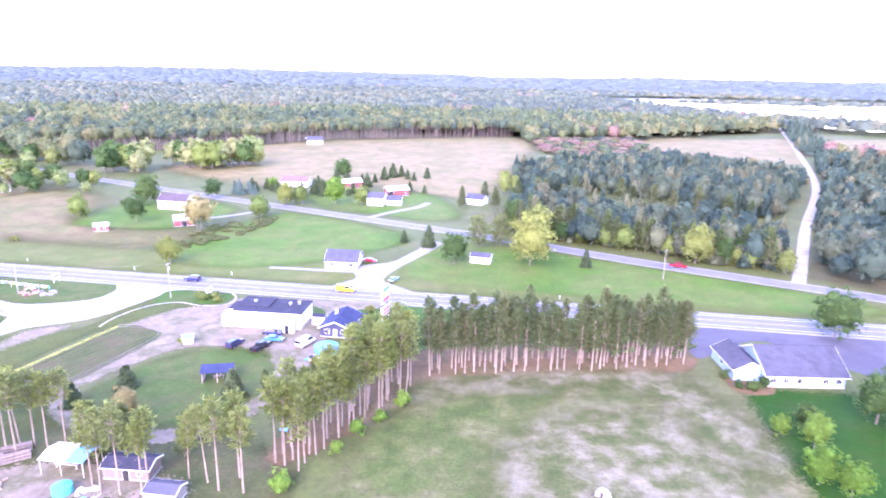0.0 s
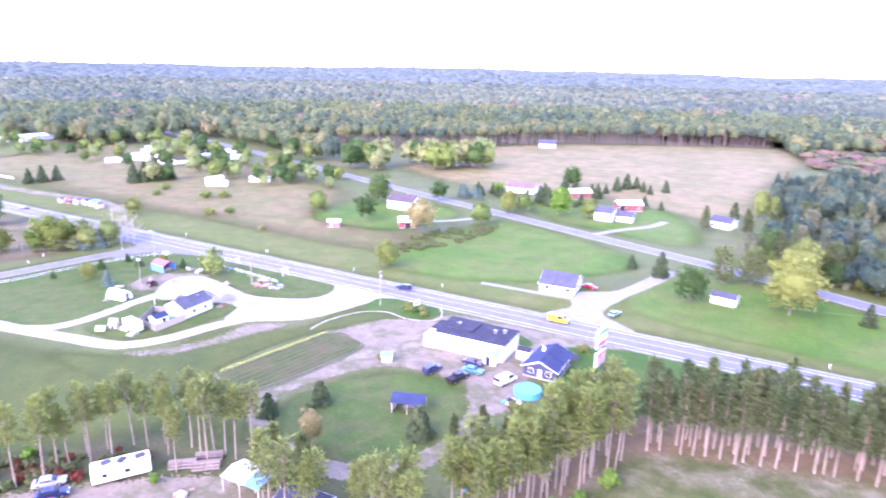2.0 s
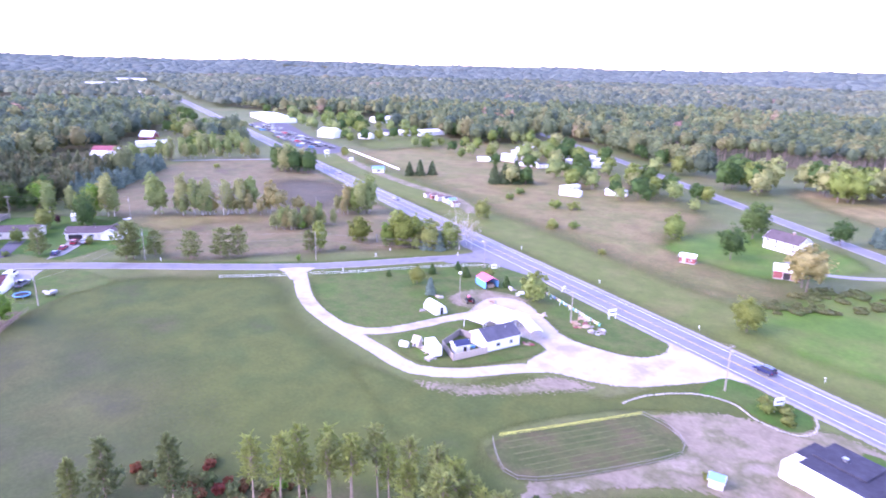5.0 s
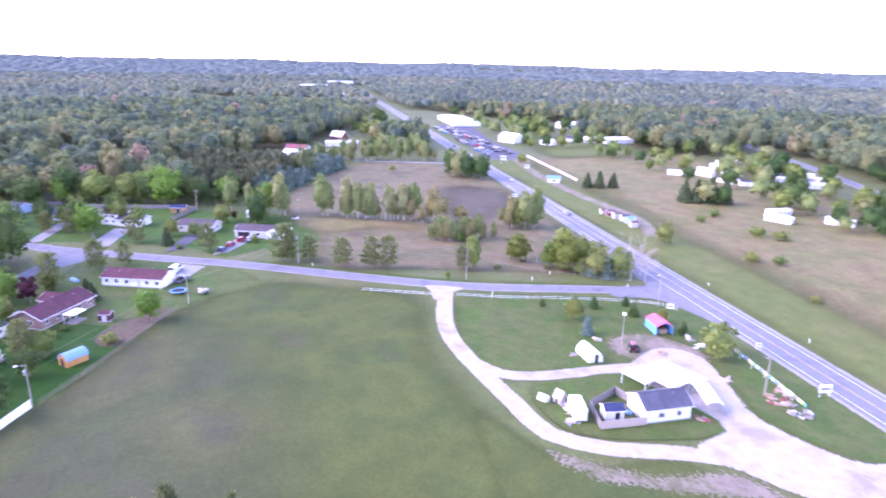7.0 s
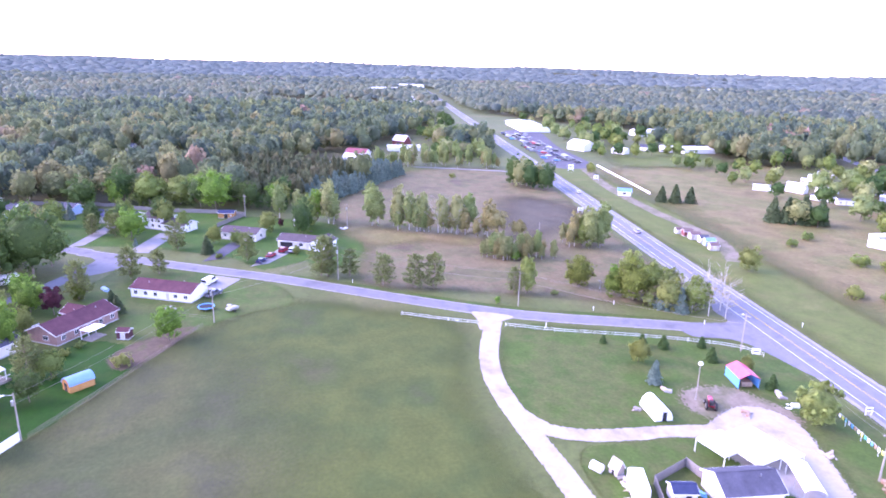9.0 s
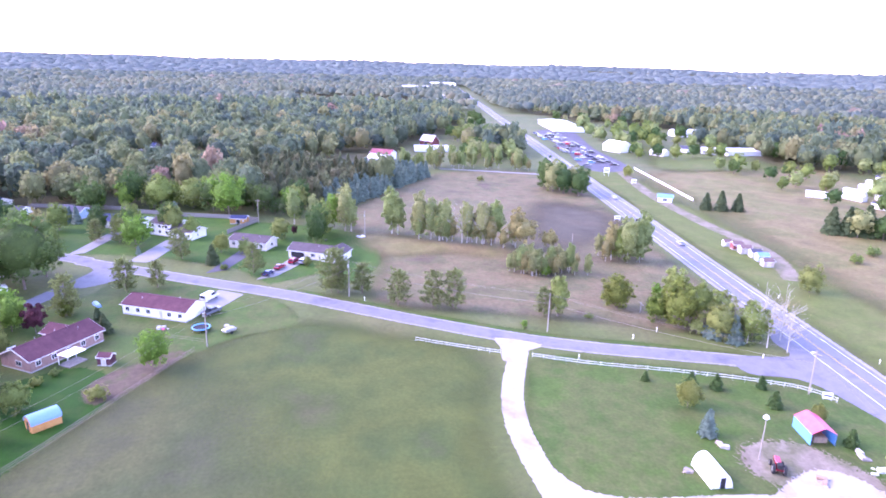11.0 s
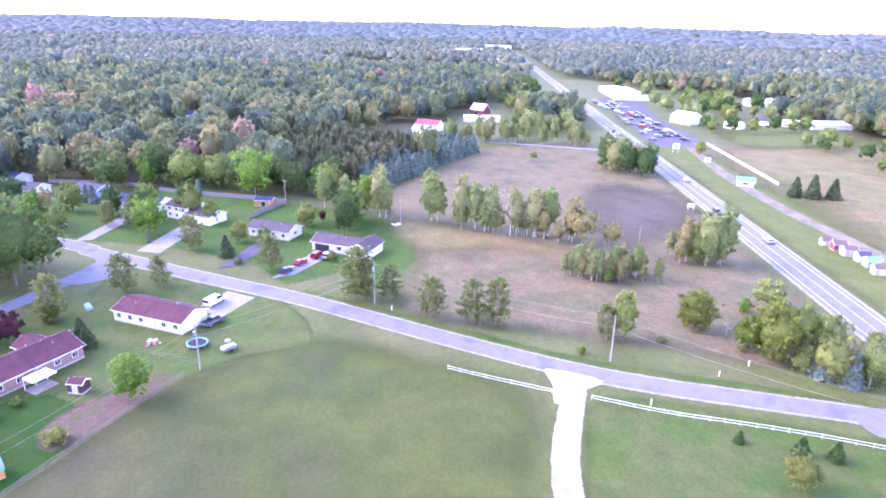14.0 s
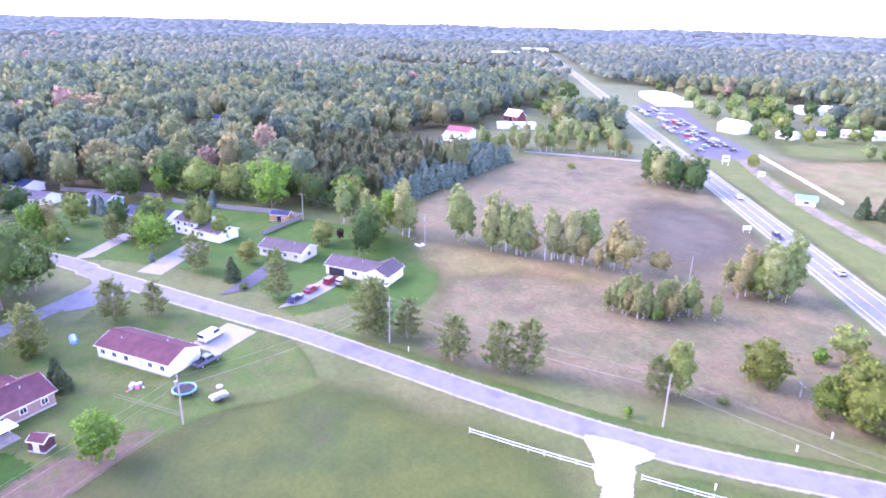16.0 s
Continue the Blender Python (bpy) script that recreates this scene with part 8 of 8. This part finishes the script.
def car(shape, paint, label):
    L, W, deck, cabin = SHAPES[shape]
    t = thing({"sedan": "car", "suv": "car"}.get(shape, shape), label, "car" if shape in ("sedan", "suv") else shape)
    turned = lambda prof: [(x, z) for x, z in prof]

    def solid(prof, w0, w1, bev):
        bm = bmesh.new()
        zs = [z for _, z in prof]
        lo, hi = min(zs), max(zs)
        side = lambda s: [bm.verts.new((x, s * (w0 + (w1 - w0) * (z - lo) / (hi - lo)) / 2, z)) for x, z in turned(prof)]
        a, b = side(-1), side(1)
        bm.faces.new(a)
        bm.faces.new(b[::-1])
        for i in range(len(a)):
            j = (i + 1) % len(a)
            bm.faces.new((a[i], b[i], b[j], a[j]))
        bmesh.ops.recalc_face_normals(bm, faces=bm.faces[:])
        bmesh.ops.bevel(bm, geom=bm.edges[:], offset=bev, segments=2, affect="EDGES")
        return bm

    body = part("body", solid(deck, W, W * 0.97, 0.06), M_PAINT[paint], t)
    part("cabin", solid(cabin, W * 0.94, W * 0.8, 0.05), M_PAINT[paint], t)
    cx0, cx1, z0, z1 = cabin[0][0], cabin[-1][0], cabin[0][1], cabin[1][1]
    end = 0.9 if shape == "van" else 1.0
    g = [(cx0 + (0.35 if shape != "van" else 2.6), z0 + 0.1), (cabin[1][0] + (0.12 if shape != "van" else 2.7), z1 - 0.12), (cabin[2][0] - 0.05, z1 - 0.12), (cx1 - 0.22, z0 + 0.1)]
    for sy in (-1, 1):
        lean = [(x, sy * (W * 0.9425 / 2 - W * 0.07 * (z - z0) / (z1 - z0)), z) for x, z in g]
        bm = bmesh.new()
        near = [bm.verts.new(p) for p in lean]
        far = [bm.verts.new((p[0], p[1] + sy * 0.02, p[2])) for p in lean]
        bm.faces.new(near)
        bm.faces.new(far[::-1])
        for i in range(4):
            bm.faces.new((near[i], far[i], far[(i + 1) % 4], near[(i + 1) % 4]))
        bmesh.ops.recalc_face_normals(bm, faces=bm.faces[:])
        part("side_window", bm, M_GLASS, t, "dark glass")
    wx = [(cabin[2][0] + 0.12, z1 - 0.08), (cx1 - 0.08, z0 + 0.12), (cx1 + 0.03, z0 + 0.12), (cabin[2][0] + 0.24, z1 - 0.06)]
    part("windscreen", solid(wx[::-1], W * 0.82, W * 0.74, 0.01), M_GLASS, t, "dark glass")
    rx = [(cabin[1][0] - 0.1, z1 - 0.1), (cx0 + 0.1, z0 + 0.1), (cx0 - 0.04, z0 + 0.1), (cabin[1][0] - 0.2, z1 - 0.1)]
    part("rear_window", solid(rx, W * 0.8, W * 0.74, 0.01), M_GLASS, t, "dark glass")
    for sy in (-1, 1):
        part("headlight", box(L / 2 - 0.12, L / 2 + 0.02, sy * W * 0.36 - 0.16, sy * W * 0.36 + 0.16, 0.62, 0.78, bevel=0.02), M_LAMP_W, t)
        part("tail_light", box(-L / 2 - 0.02, -L / 2 + 0.1, sy * W * 0.4 - 0.1, sy * W * 0.4 + 0.1, 0.7, 0.92, bevel=0.02), M_LAMP_R, t)
        for sx in (-0.31, 0.31):
            w = part("wheel", WHEEL, None, t, m=pose(sx * L, sy * (W / 2 - 0.1), 0.33))
            part("rim", RIM, None, w)
    for sx in (-L / 2 - 0.03, L / 2 - 0.1):
        part("bumper", box(sx, sx + 0.13, -W * 0.46, W * 0.46, 0.36, 0.56, bevel=0.03), M_DARKSTEEL, t)
    if shape == "pickup":
        part("cargo_bed", box(-2.68, -1.0, -0.82, 0.82, 1.1, 1.19), M_DARKOPEN, t)
    return t


def park(shape, paint, label, x, y, rz, z=0.09):
    key = (shape, paint)
    if key not in PARKED:
        PARKED[key] = car(shape, paint, label)
        PARKED[key].matrix_basis = pose(x, y, z, 0, 0, rz)
        return PARKED[key]
    ob = copy_thing(PARKED[key], pose(x, y, z, 0, 0, rz))
    return tagged(ob, label)


PARKED = {}
park("suv", "navy", "dark navy sport utility car on the dirt yard", -44.0, 142.0, 66)
park("pickup", "black", "black pickup truck on the dirt yard", -37.6, 140.4, 62)
park("sedan", "navy", "navy car parked by the shop", -36.7, 148.7, -8)
park("sedan", "blue", "bright blue car parked by the shop", -35.6, 145.0, -8)
park("van", "white", "white van beside the pool", -27.7, 142.7, 62)
park("sedan", "red", "red car beside the northern house", -17.6, 212.0, -12)
park("sedan", "teal", "pale teal car on the grass edge", -8.8, 191.5, 66)
park("pickup", "grey", "dark blue pickup beside the white ranch house", -225.2, 68.6, 144)
park("van", "white", "white van on the concrete drive", -235.6, 66.8, 150, 0.11)
park("sedan", "navy", "navy car at the end of the drive", -254.6, 81.4, 152, 0.11)
park("sedan", "red", "red car on the concrete drive", -260.3, 84.6, 152, 0.11)
park("suv", "red", "red sport utility car by the garage", -265.6, 88.9, 152, 0.11)
park("suv", "silver", "silver-blue car by the garage", -265.0, 92.0, 152, 0.11)
park("sedan", "silver", "silver car by the trees", -300, 8, 60)
park("sedan", "white", "white car by the trees", -262, 6, 60)
# on the roads, standing
park("van", "yellow", "bright yellow van on the highway", -22.5, 181.2, -10.8, 0.1)
park("suv", "navy", "dark car on the highway", -70.0, 190.2, 169.2, 0.1)
park("pickup", "red", "red pickup on the northern road", 88.0, 209.0, -32, 0.1)
park("sedan", "silver", "silver car on the highway", -268.0, 228.0, 169.2, 0.1)
park("suv", "black", "black car on the highway", -300.0, 229.0, -10.8, 0.1)
park("sedan", "white", "white car on the highway", -350.0, 243.2, 169.2, 0.1)
# logging lot
park("sedan", "navy", "dark car on the logging lot", -84.0, 82.0, 40)
park("suv", "red", "dull red car on the logging lot", -81.4, 79.6, 40)
park("sedan", "silver", "pale car on the logging lot", -86.8, 84.0, 40)
# sales lot
paints = ["white", "silver", "navy", "red", "black", "grey", "blue", "grey", "black"]
kinds = ["sedan", "suv", "pickup", "van"]
for row in range(4):
    for i in range(17):
        if RNG.uniform() < 0.72:
            x = -452 - i * 12.0 + RNG.normal(0, 0.8)
            y = 174.6 - 0.19 * x + 15 + row * 6.5 + 0.02 * i * row
            park(kinds[int(RNG.integers(0, 4))], paints[int(RNG.integers(0, 9))], "vehicle for sale on the asphalt lot", x, y, 70 + RNG.normal(0, 4))

# ---- yards: pools, trailers, heaps ----
def round_pool(name, label, x, y, r, h, wall, top, category):
    t = thing(name, label, category, x, y)
    part("wall", tube((0, 0, -0.1), (0, 0, h), r, r, 28), wall, t)
    part("surface", tube((0, 0, h - 0.02), (0, 0, h + 0.02), r - 0.14, r - 0.14, 28), top, t)
    bm = bmesh.new()
    bmesh.ops.create_circle(bm, segments=28, radius=r + 0.08)
    rim = None
    for i in range(14):
        a, b = i * math.tau / 14, (i + 1) * math.tau / 14
        rim = tube(((r + 0.02) * math.cos(a), (r + 0.02) * math.sin(a), h + 0.03), ((r + 0.02) * math.cos(b), (r + 0.02) * math.sin(b), h + 0.03), 0.09, sides=6, bm=rim)
    bm.free()
    part("rim", rim, wall, t)
    return t


round_pool("swimming_pool", "round turquoise above-ground pool", -22.4, 139.6, 2.8, 1.25, M_LINER, M_POOL, "pool")
tr = thing("trampoline", "round trampoline with bright blue rim", "trampoline", -214.8, 67.4)
rim = None
for i in range(16):
    a, b = i * math.tau / 16, (i + 1) * math.tau / 16
    rim = tube((2.0 * math.cos(a), 2.0 * math.sin(a), 0.9), (2.0 * math.cos(b), 2.0 * math.sin(b), 0.9), 0.16, sides=6, bm=rim)
part("rim", rim, M_TARP_B, tr, "bright blue padded rim")
part("mat", tube((0, 0, 0.84), (0, 0, 0.88), 1.9, 1.9, 20), M_DARKOPEN, tr)
for i in range(6):
    a = i * math.tau / 6
    part("leg", tube((1.95 * math.cos(a), 1.95 * math.sin(a), -0.05), (1.95 * math.cos(a), 1.95 * math.sin(a), 0.85), 0.04), M_STEEL, tr)
util = thing("utility_trailer", "small grey utility trailer", "trailer", -212.3, 74.0, 0, 130)
part("box", box(-1.5, 1.5, -0.8, 0.8, 0.5, 1.1, bevel=0.06), M_STEEL, util)
part("load", box(-1.3, 1.3, -0.65, 0.65, 1.1, 1.3, bevel=0.08), M_SCRAP, util)
part("drawbar", tube((1.5, 0, 0.5), (2.6, 0, 0.4), 0.05), M_DARKSTEEL, util)
for sy in (-0.95, 0.95):
    part("wheel", WHEEL, None, util, m=pose(0, sy, 0.33))
tyre = thing("tractor_tyre", "old tyre lying on the grass", "tyre", -216.5, 73.0)
part("ring", tube((0, 0, 0), (0, 0, 0.3), 0.65, 0.6, 16), M_SCRAP, tyre)
boat = thing("rowing_boat", "pale upturned rowing boat on the lawn", "boat", -236.0, 39.2, 0, 30)
part("hull", prism([(-0.75, 0), (0.75, 0), (0.5, 0.45), (0, 0.6), (-0.5, 0.45)], -2.0, 1.4), M_R_LBLUE, boat)
part("bow", prism([(-0.5, 0), (0.5, 0), (0.2, 0.4), (0, 0.5), (-0.2, 0.4)], 1.4, 2.2), M_R_LBLUE, boat)


def heap(label, x, y, r, n, mats, seed, name="scrap_heap"):
    rng = np.random.default_rng(seed)
    t = thing(name, label, "heap", x, y)
    for _ in range(n):
        a, d, s = rng.uniform(0, 6.3), r * math.sqrt(rng.uniform()), rng.uniform(0.25, 0.8)
        bm = box(-s, s, -s * 0.5, s * 0.5, 0, s * rng.uniform(0.4, 1.0), bevel=0.05)
        part("piece", bm, mats[int(rng.integers(0, len(mats)))], t, m=pose(math.cos(a) * d, math.sin(a) * d, -0.03, 0, 0, rng.uniform(0, 180)))
    return t


def camper(label, x, y, rz, L=5.6, W=2.5, H=2.9, name="camper_trailer"):
    t = thing(name, label, "trailer", x, y, 0, rz)
    part("body", box(-L / 2, L / 2, -W / 2, W / 2, 0.5, H, bevel=0.18), M_WHITE, t)
    part("roof", box(-L / 2 + 0.1, L / 2 - 0.1, -W / 2 + 0.1, W / 2 - 0.1, H - 0.02, H + 0.08, bevel=0.03), M_R_WHITE, t)
    for u in (-L * 0.28, L * 0.1):
        part("window", box(u - 0.4, u + 0.4, -W / 2 - 0.03, -W / 2 + 0.03, 1.5, 2.1), M_GLASS, t)
    part("door", box(L * 0.3, L * 0.3 + 0.7, -W / 2 - 0.03, -W / 2 + 0.03, 0.6, 2.4), M_TRIM, t)
    for sy in (-1, 1):
        part("wheel", WHEEL, None, t, m=pose(-0.2, sy * (W / 2 - 0.1), 0.33))
        part("stabiliser", tube((L / 2 - 0.5, sy * W * 0.35, -0.05), (L / 2 - 0.5, sy * W * 0.35, 0.6), 0.05), M_STEEL, t)
    return t


camper("white camper trailer beside the farm fence", -120.6, 136.8, 160)
camper("white camper by the maroon-roofed house", -246.0, 12.0, 120)
camper("white box trailer with cluttered roof on the logging lot", -78.0, 89.6, 47, 8.6, 2.7, 3.0, "box_trailer")
for bx, by, bz in ((-79.5, 88.2, 0.2), (-77.8, 89.6, 0.9), (-76.0, 91.6, 0.3)):
    t = thing("roof_clutter", "dark crates lying on the trailer roof", "crate", bx, by, 3.05, 47 + 60 * bz)
    part("crate", box(-0.7, 0.7, -0.45, 0.45, 0, 0.35, bevel=0.04), M_R_GREY, t)
house("play_hut", "tiny tan wooden hut with steep roof", -126.2, 136.4, 20, 1.7, 1.7, 1.3, 1.2, M_TANWOOD, M_TANWOOD, [("S", 0, 0.05, 0.7, 1.1, "barn_door")], 0.12, category="hut")
heap("grey boards leaning by the camper", -118.6, 134.6, 1.2, 9, (M_GREYWOOD, M_SCRAP), 21)
heap("pale feed bags by the hoop shelter", -143.8, 150.6, 0.8, 5, (M_TANWOOD, M_GREYWOOD), 22)
heap("dark goods inside the fenced farm yard", -119.6, 145.6, 1.6, 12, (M_SCRAP, M_R_BLACK, M_TANWOOD), 23)
heap("broken concrete on the dirt patch", -136.6, 170.6, 1.4, 7, (M_STONE, M_ORANGE), 24)
heap("spoil beside the farm yard", -122.5, 175.5, 1.8, 8, (M_STONE, M_TANWOOD), 25)
tank = thing("water_tank", "white plastic tank lying by the drive", "tank", -127.6, 133.6, 0, 30)
part("body", tube((-1.0, 0, 0.75), (1.0, 0, 0.75), 0.8, 0.75, 16), M_TARP_W, tank)
part("cradle", box(-0.9, 0.9, -0.5, 0.5, -0.05, 0.3), M_GREYWOOD, tank)
# red tractor by the dirt patch
trac = thing("garden_tractor", "small red tractor on bare dirt", "tractor", -140.8, 165.4, 0, 150)
trac.scale = (1.4, 1.4, 1.4)
part("bonnet", box(0.0, 1.5, -0.35, 0.35, 0.6, 1.15, bevel=0.08), M_PAINT["red"], trac)
part("seat", box(-0.9, -0.2, -0.3, 0.3, 0.75, 1.3, bevel=0.06), M_TYRE, trac)
for sx, sc in ((-0.6, 1.7), (1.1, 1.0)):
    for sy in (-0.6, 0.6):
        w = part("wheel", WHEEL, None, trac, m=pose(sx, sy, 0.34 * sc) @ Matrix.Diagonal((sc, 1.2, sc, 1)))
        part("rim", RIM, None, w)
part("deck", box(-0.7, 0.4, -0.55, 0.55, 0.4, 0.62, bevel=0.05), M_PAINT["red"], trac)




heap("heap of red and orange scrap on the grass", -111.5, 177.6, 2.0, 14, (M_ORANGE, M_TANWOOD, M_REDWALL), 1)
heap("heap of grey scrap on the grass", -106.6, 178.2, 2.6, 16, (M_SCRAP, M_GREYWOOD, M_STEEL), 2)
heap("pile of tan boards on the grass", -113.6, 181.6, 1.6, 9, (M_TANWOOD, M_ORANGE), 3)
heap("flat boards on the lawn", -141.5, 182.8, 1.4, 5, (M_GREYWOOD, M_SCRAP), 4)
heap("flat boards on the lawn", -137.3, 181.5, 1.2, 4, (M_GREYWOOD, M_TARP_W), 5)
heap("clutter beside the camper", -122.8, 137.2, 2.2, 22, (M_SCRAP, M_GREYWOOD, M_TANWOOD), 6)
heap("red goods under the farm house eaves", -111.4, 158.6, 1.0, 7, (M_REDWALL, M_ORANGE), 7)
heap("clutter along the farm fence", -117.0, 147.2, 1.6, 9, (M_SCRAP, M_TARP_B, M_GREYWOOD), 8)
heap("dark patio clutter beside the pool", -24.8, 134.9, 1.7, 13, (M_LINER, M_R_BLACK, M_TARP_W), 9)
heap("white and grey clutter by the utility pole", -294.2, 113.0, 1.3, 8, (M_TARP_W, M_SCRAP, M_STEEL), 10)
heap("stones beside the spruce", -148.6, 160.8, 1.0, 5, (M_STONE, M_TANWOOD), 11)
heap("toys and tubs behind the ranch house", -217.0, 58.0, 1.6, 8, (M_TARP_P, M_SCRAP, M_TEAL), 12)
heap("pale boulder pile in the meadow", 27.2, 86.5, 1.6, 8, (M_STONE, M_SCRAP, M_R_MAUVE), 13)
heap("blue tarpaulin bundle at the wood's edge", -25.1, 105.9, 0.9, 4, (M_TARP_B, M_LINER), 14)
for lx, ly, la in ((-71, 95.4, 30), (-68.4, 98.8, 30), (-67.2, 96.4, 30)):
    t = thing("log_pile", "low stack of cut pine logs", "log pile", lx, ly, 0, la)
    for r, k in ((0, 4), (1, 3), (2, 2)):
        for i in range(k):
            part("log", tube((-2.2, (i - k / 2) * 0.5, 0.22 + r * 0.42), (2.2, (i - k / 2) * 0.5 + 0.04, 0.22 + r * 0.42), 0.24, 0.2, 9), M_BARK, t)
shelter = thing("tarp_shelter", "pole shelter under a blue and white tarpaulin", "shelter", -57.0, 94.0, 0, -8)
part("roof", prism([(-2.6, 2.7), (0, 3.3), (2.6, 2.7), (2.6, 2.78), (0, 3.4), (-2.6, 2.78)], -3.6, 1.0), M_TARP_W, shelter, "white tarpaulin")
part("roof_blue", prism([(-2.6, 2.74), (0, 3.34), (2.6, 2.74), (2.6, 2.82), (0, 3.44), (-2.6, 2.82)], 1.0, 4.0), M_TARP_B, shelter, "bright blue tarpaulin")
for sx in (-3.4, 0, 3.8):
    for sy in (-2.4, 2.4):
        part("post", tube((sx, sy, -0.1), (sx, sy, 2.8), 0.09), M_TANWOOD, shelter)
part("workbench", box(-2.5, 1.5, -0.6, 0.6, 0.75, 0.9), M_TANWOOD, shelter)
part("bench_leg", box(-2.3, -2.1, -0.5, 0.5, -0.05, 0.75), M_TANWOOD, shelter)
part("bench_leg", box(1.1, 1.3, -0.5, 0.5, -0.05, 0.75), M_TANWOOD, shelter)
house("lot_hut", "dark lean hut on the logging lot", -46.5, 92.4, -6, 7.5, 4.0, 2.2, 0.7, M_BARK, M_R_BLACK, [("S", 0, 0.05, 1.2, 1.9, "barn_door"), ("S", 2.2, 0.9, 0.9, 0.8, "window")], 0.3, category="hut")
house("lot_cabin", "low grey cabin with skylights", -39.0, 86.0, -10, 5.0, 3.2, 1.9, 0.6, M_GREYWOOD, M_R_GREY, [("S", 0, 0.05, 0.9, 1.7, "door")], 0.2, category="hut")
wt = thing("round_tank", "round teal plastic tank", "tank", -55.0, 87.5)
part("wall", tube((0, 0, -0.05), (0, 0, 1.3), 1.5, 1.5, 22), M_TEAL, wt)
part("lid", tube((0, 0, 1.3), (0, 0, 1.6), 1.5, 0.5, 22), M_TEAL, wt)
heap("white bags and tarpaulins on the dirt", -50.6, 86.8, 2.0, 12, (M_TARP_W, M_TARP_B, M_SCRAP), 15)
heap("brown brushwood on the dirt", -66.0, 89.5, 2.0, 9, (M_TANWOOD, M_ORANGE), 16)
swing = thing("garden_swing", "dark round patio set on the lawn", "patio set", -290, 100)
part("table", tube((0, 0, 0.68), (0, 0, 0.74), 0.6, 0.6, 14), M_DARKSTEEL, swing)
part("table_leg", tube((0, 0, -0.05), (0, 0, 0.7), 0.08), M_DARKSTEEL, swing)
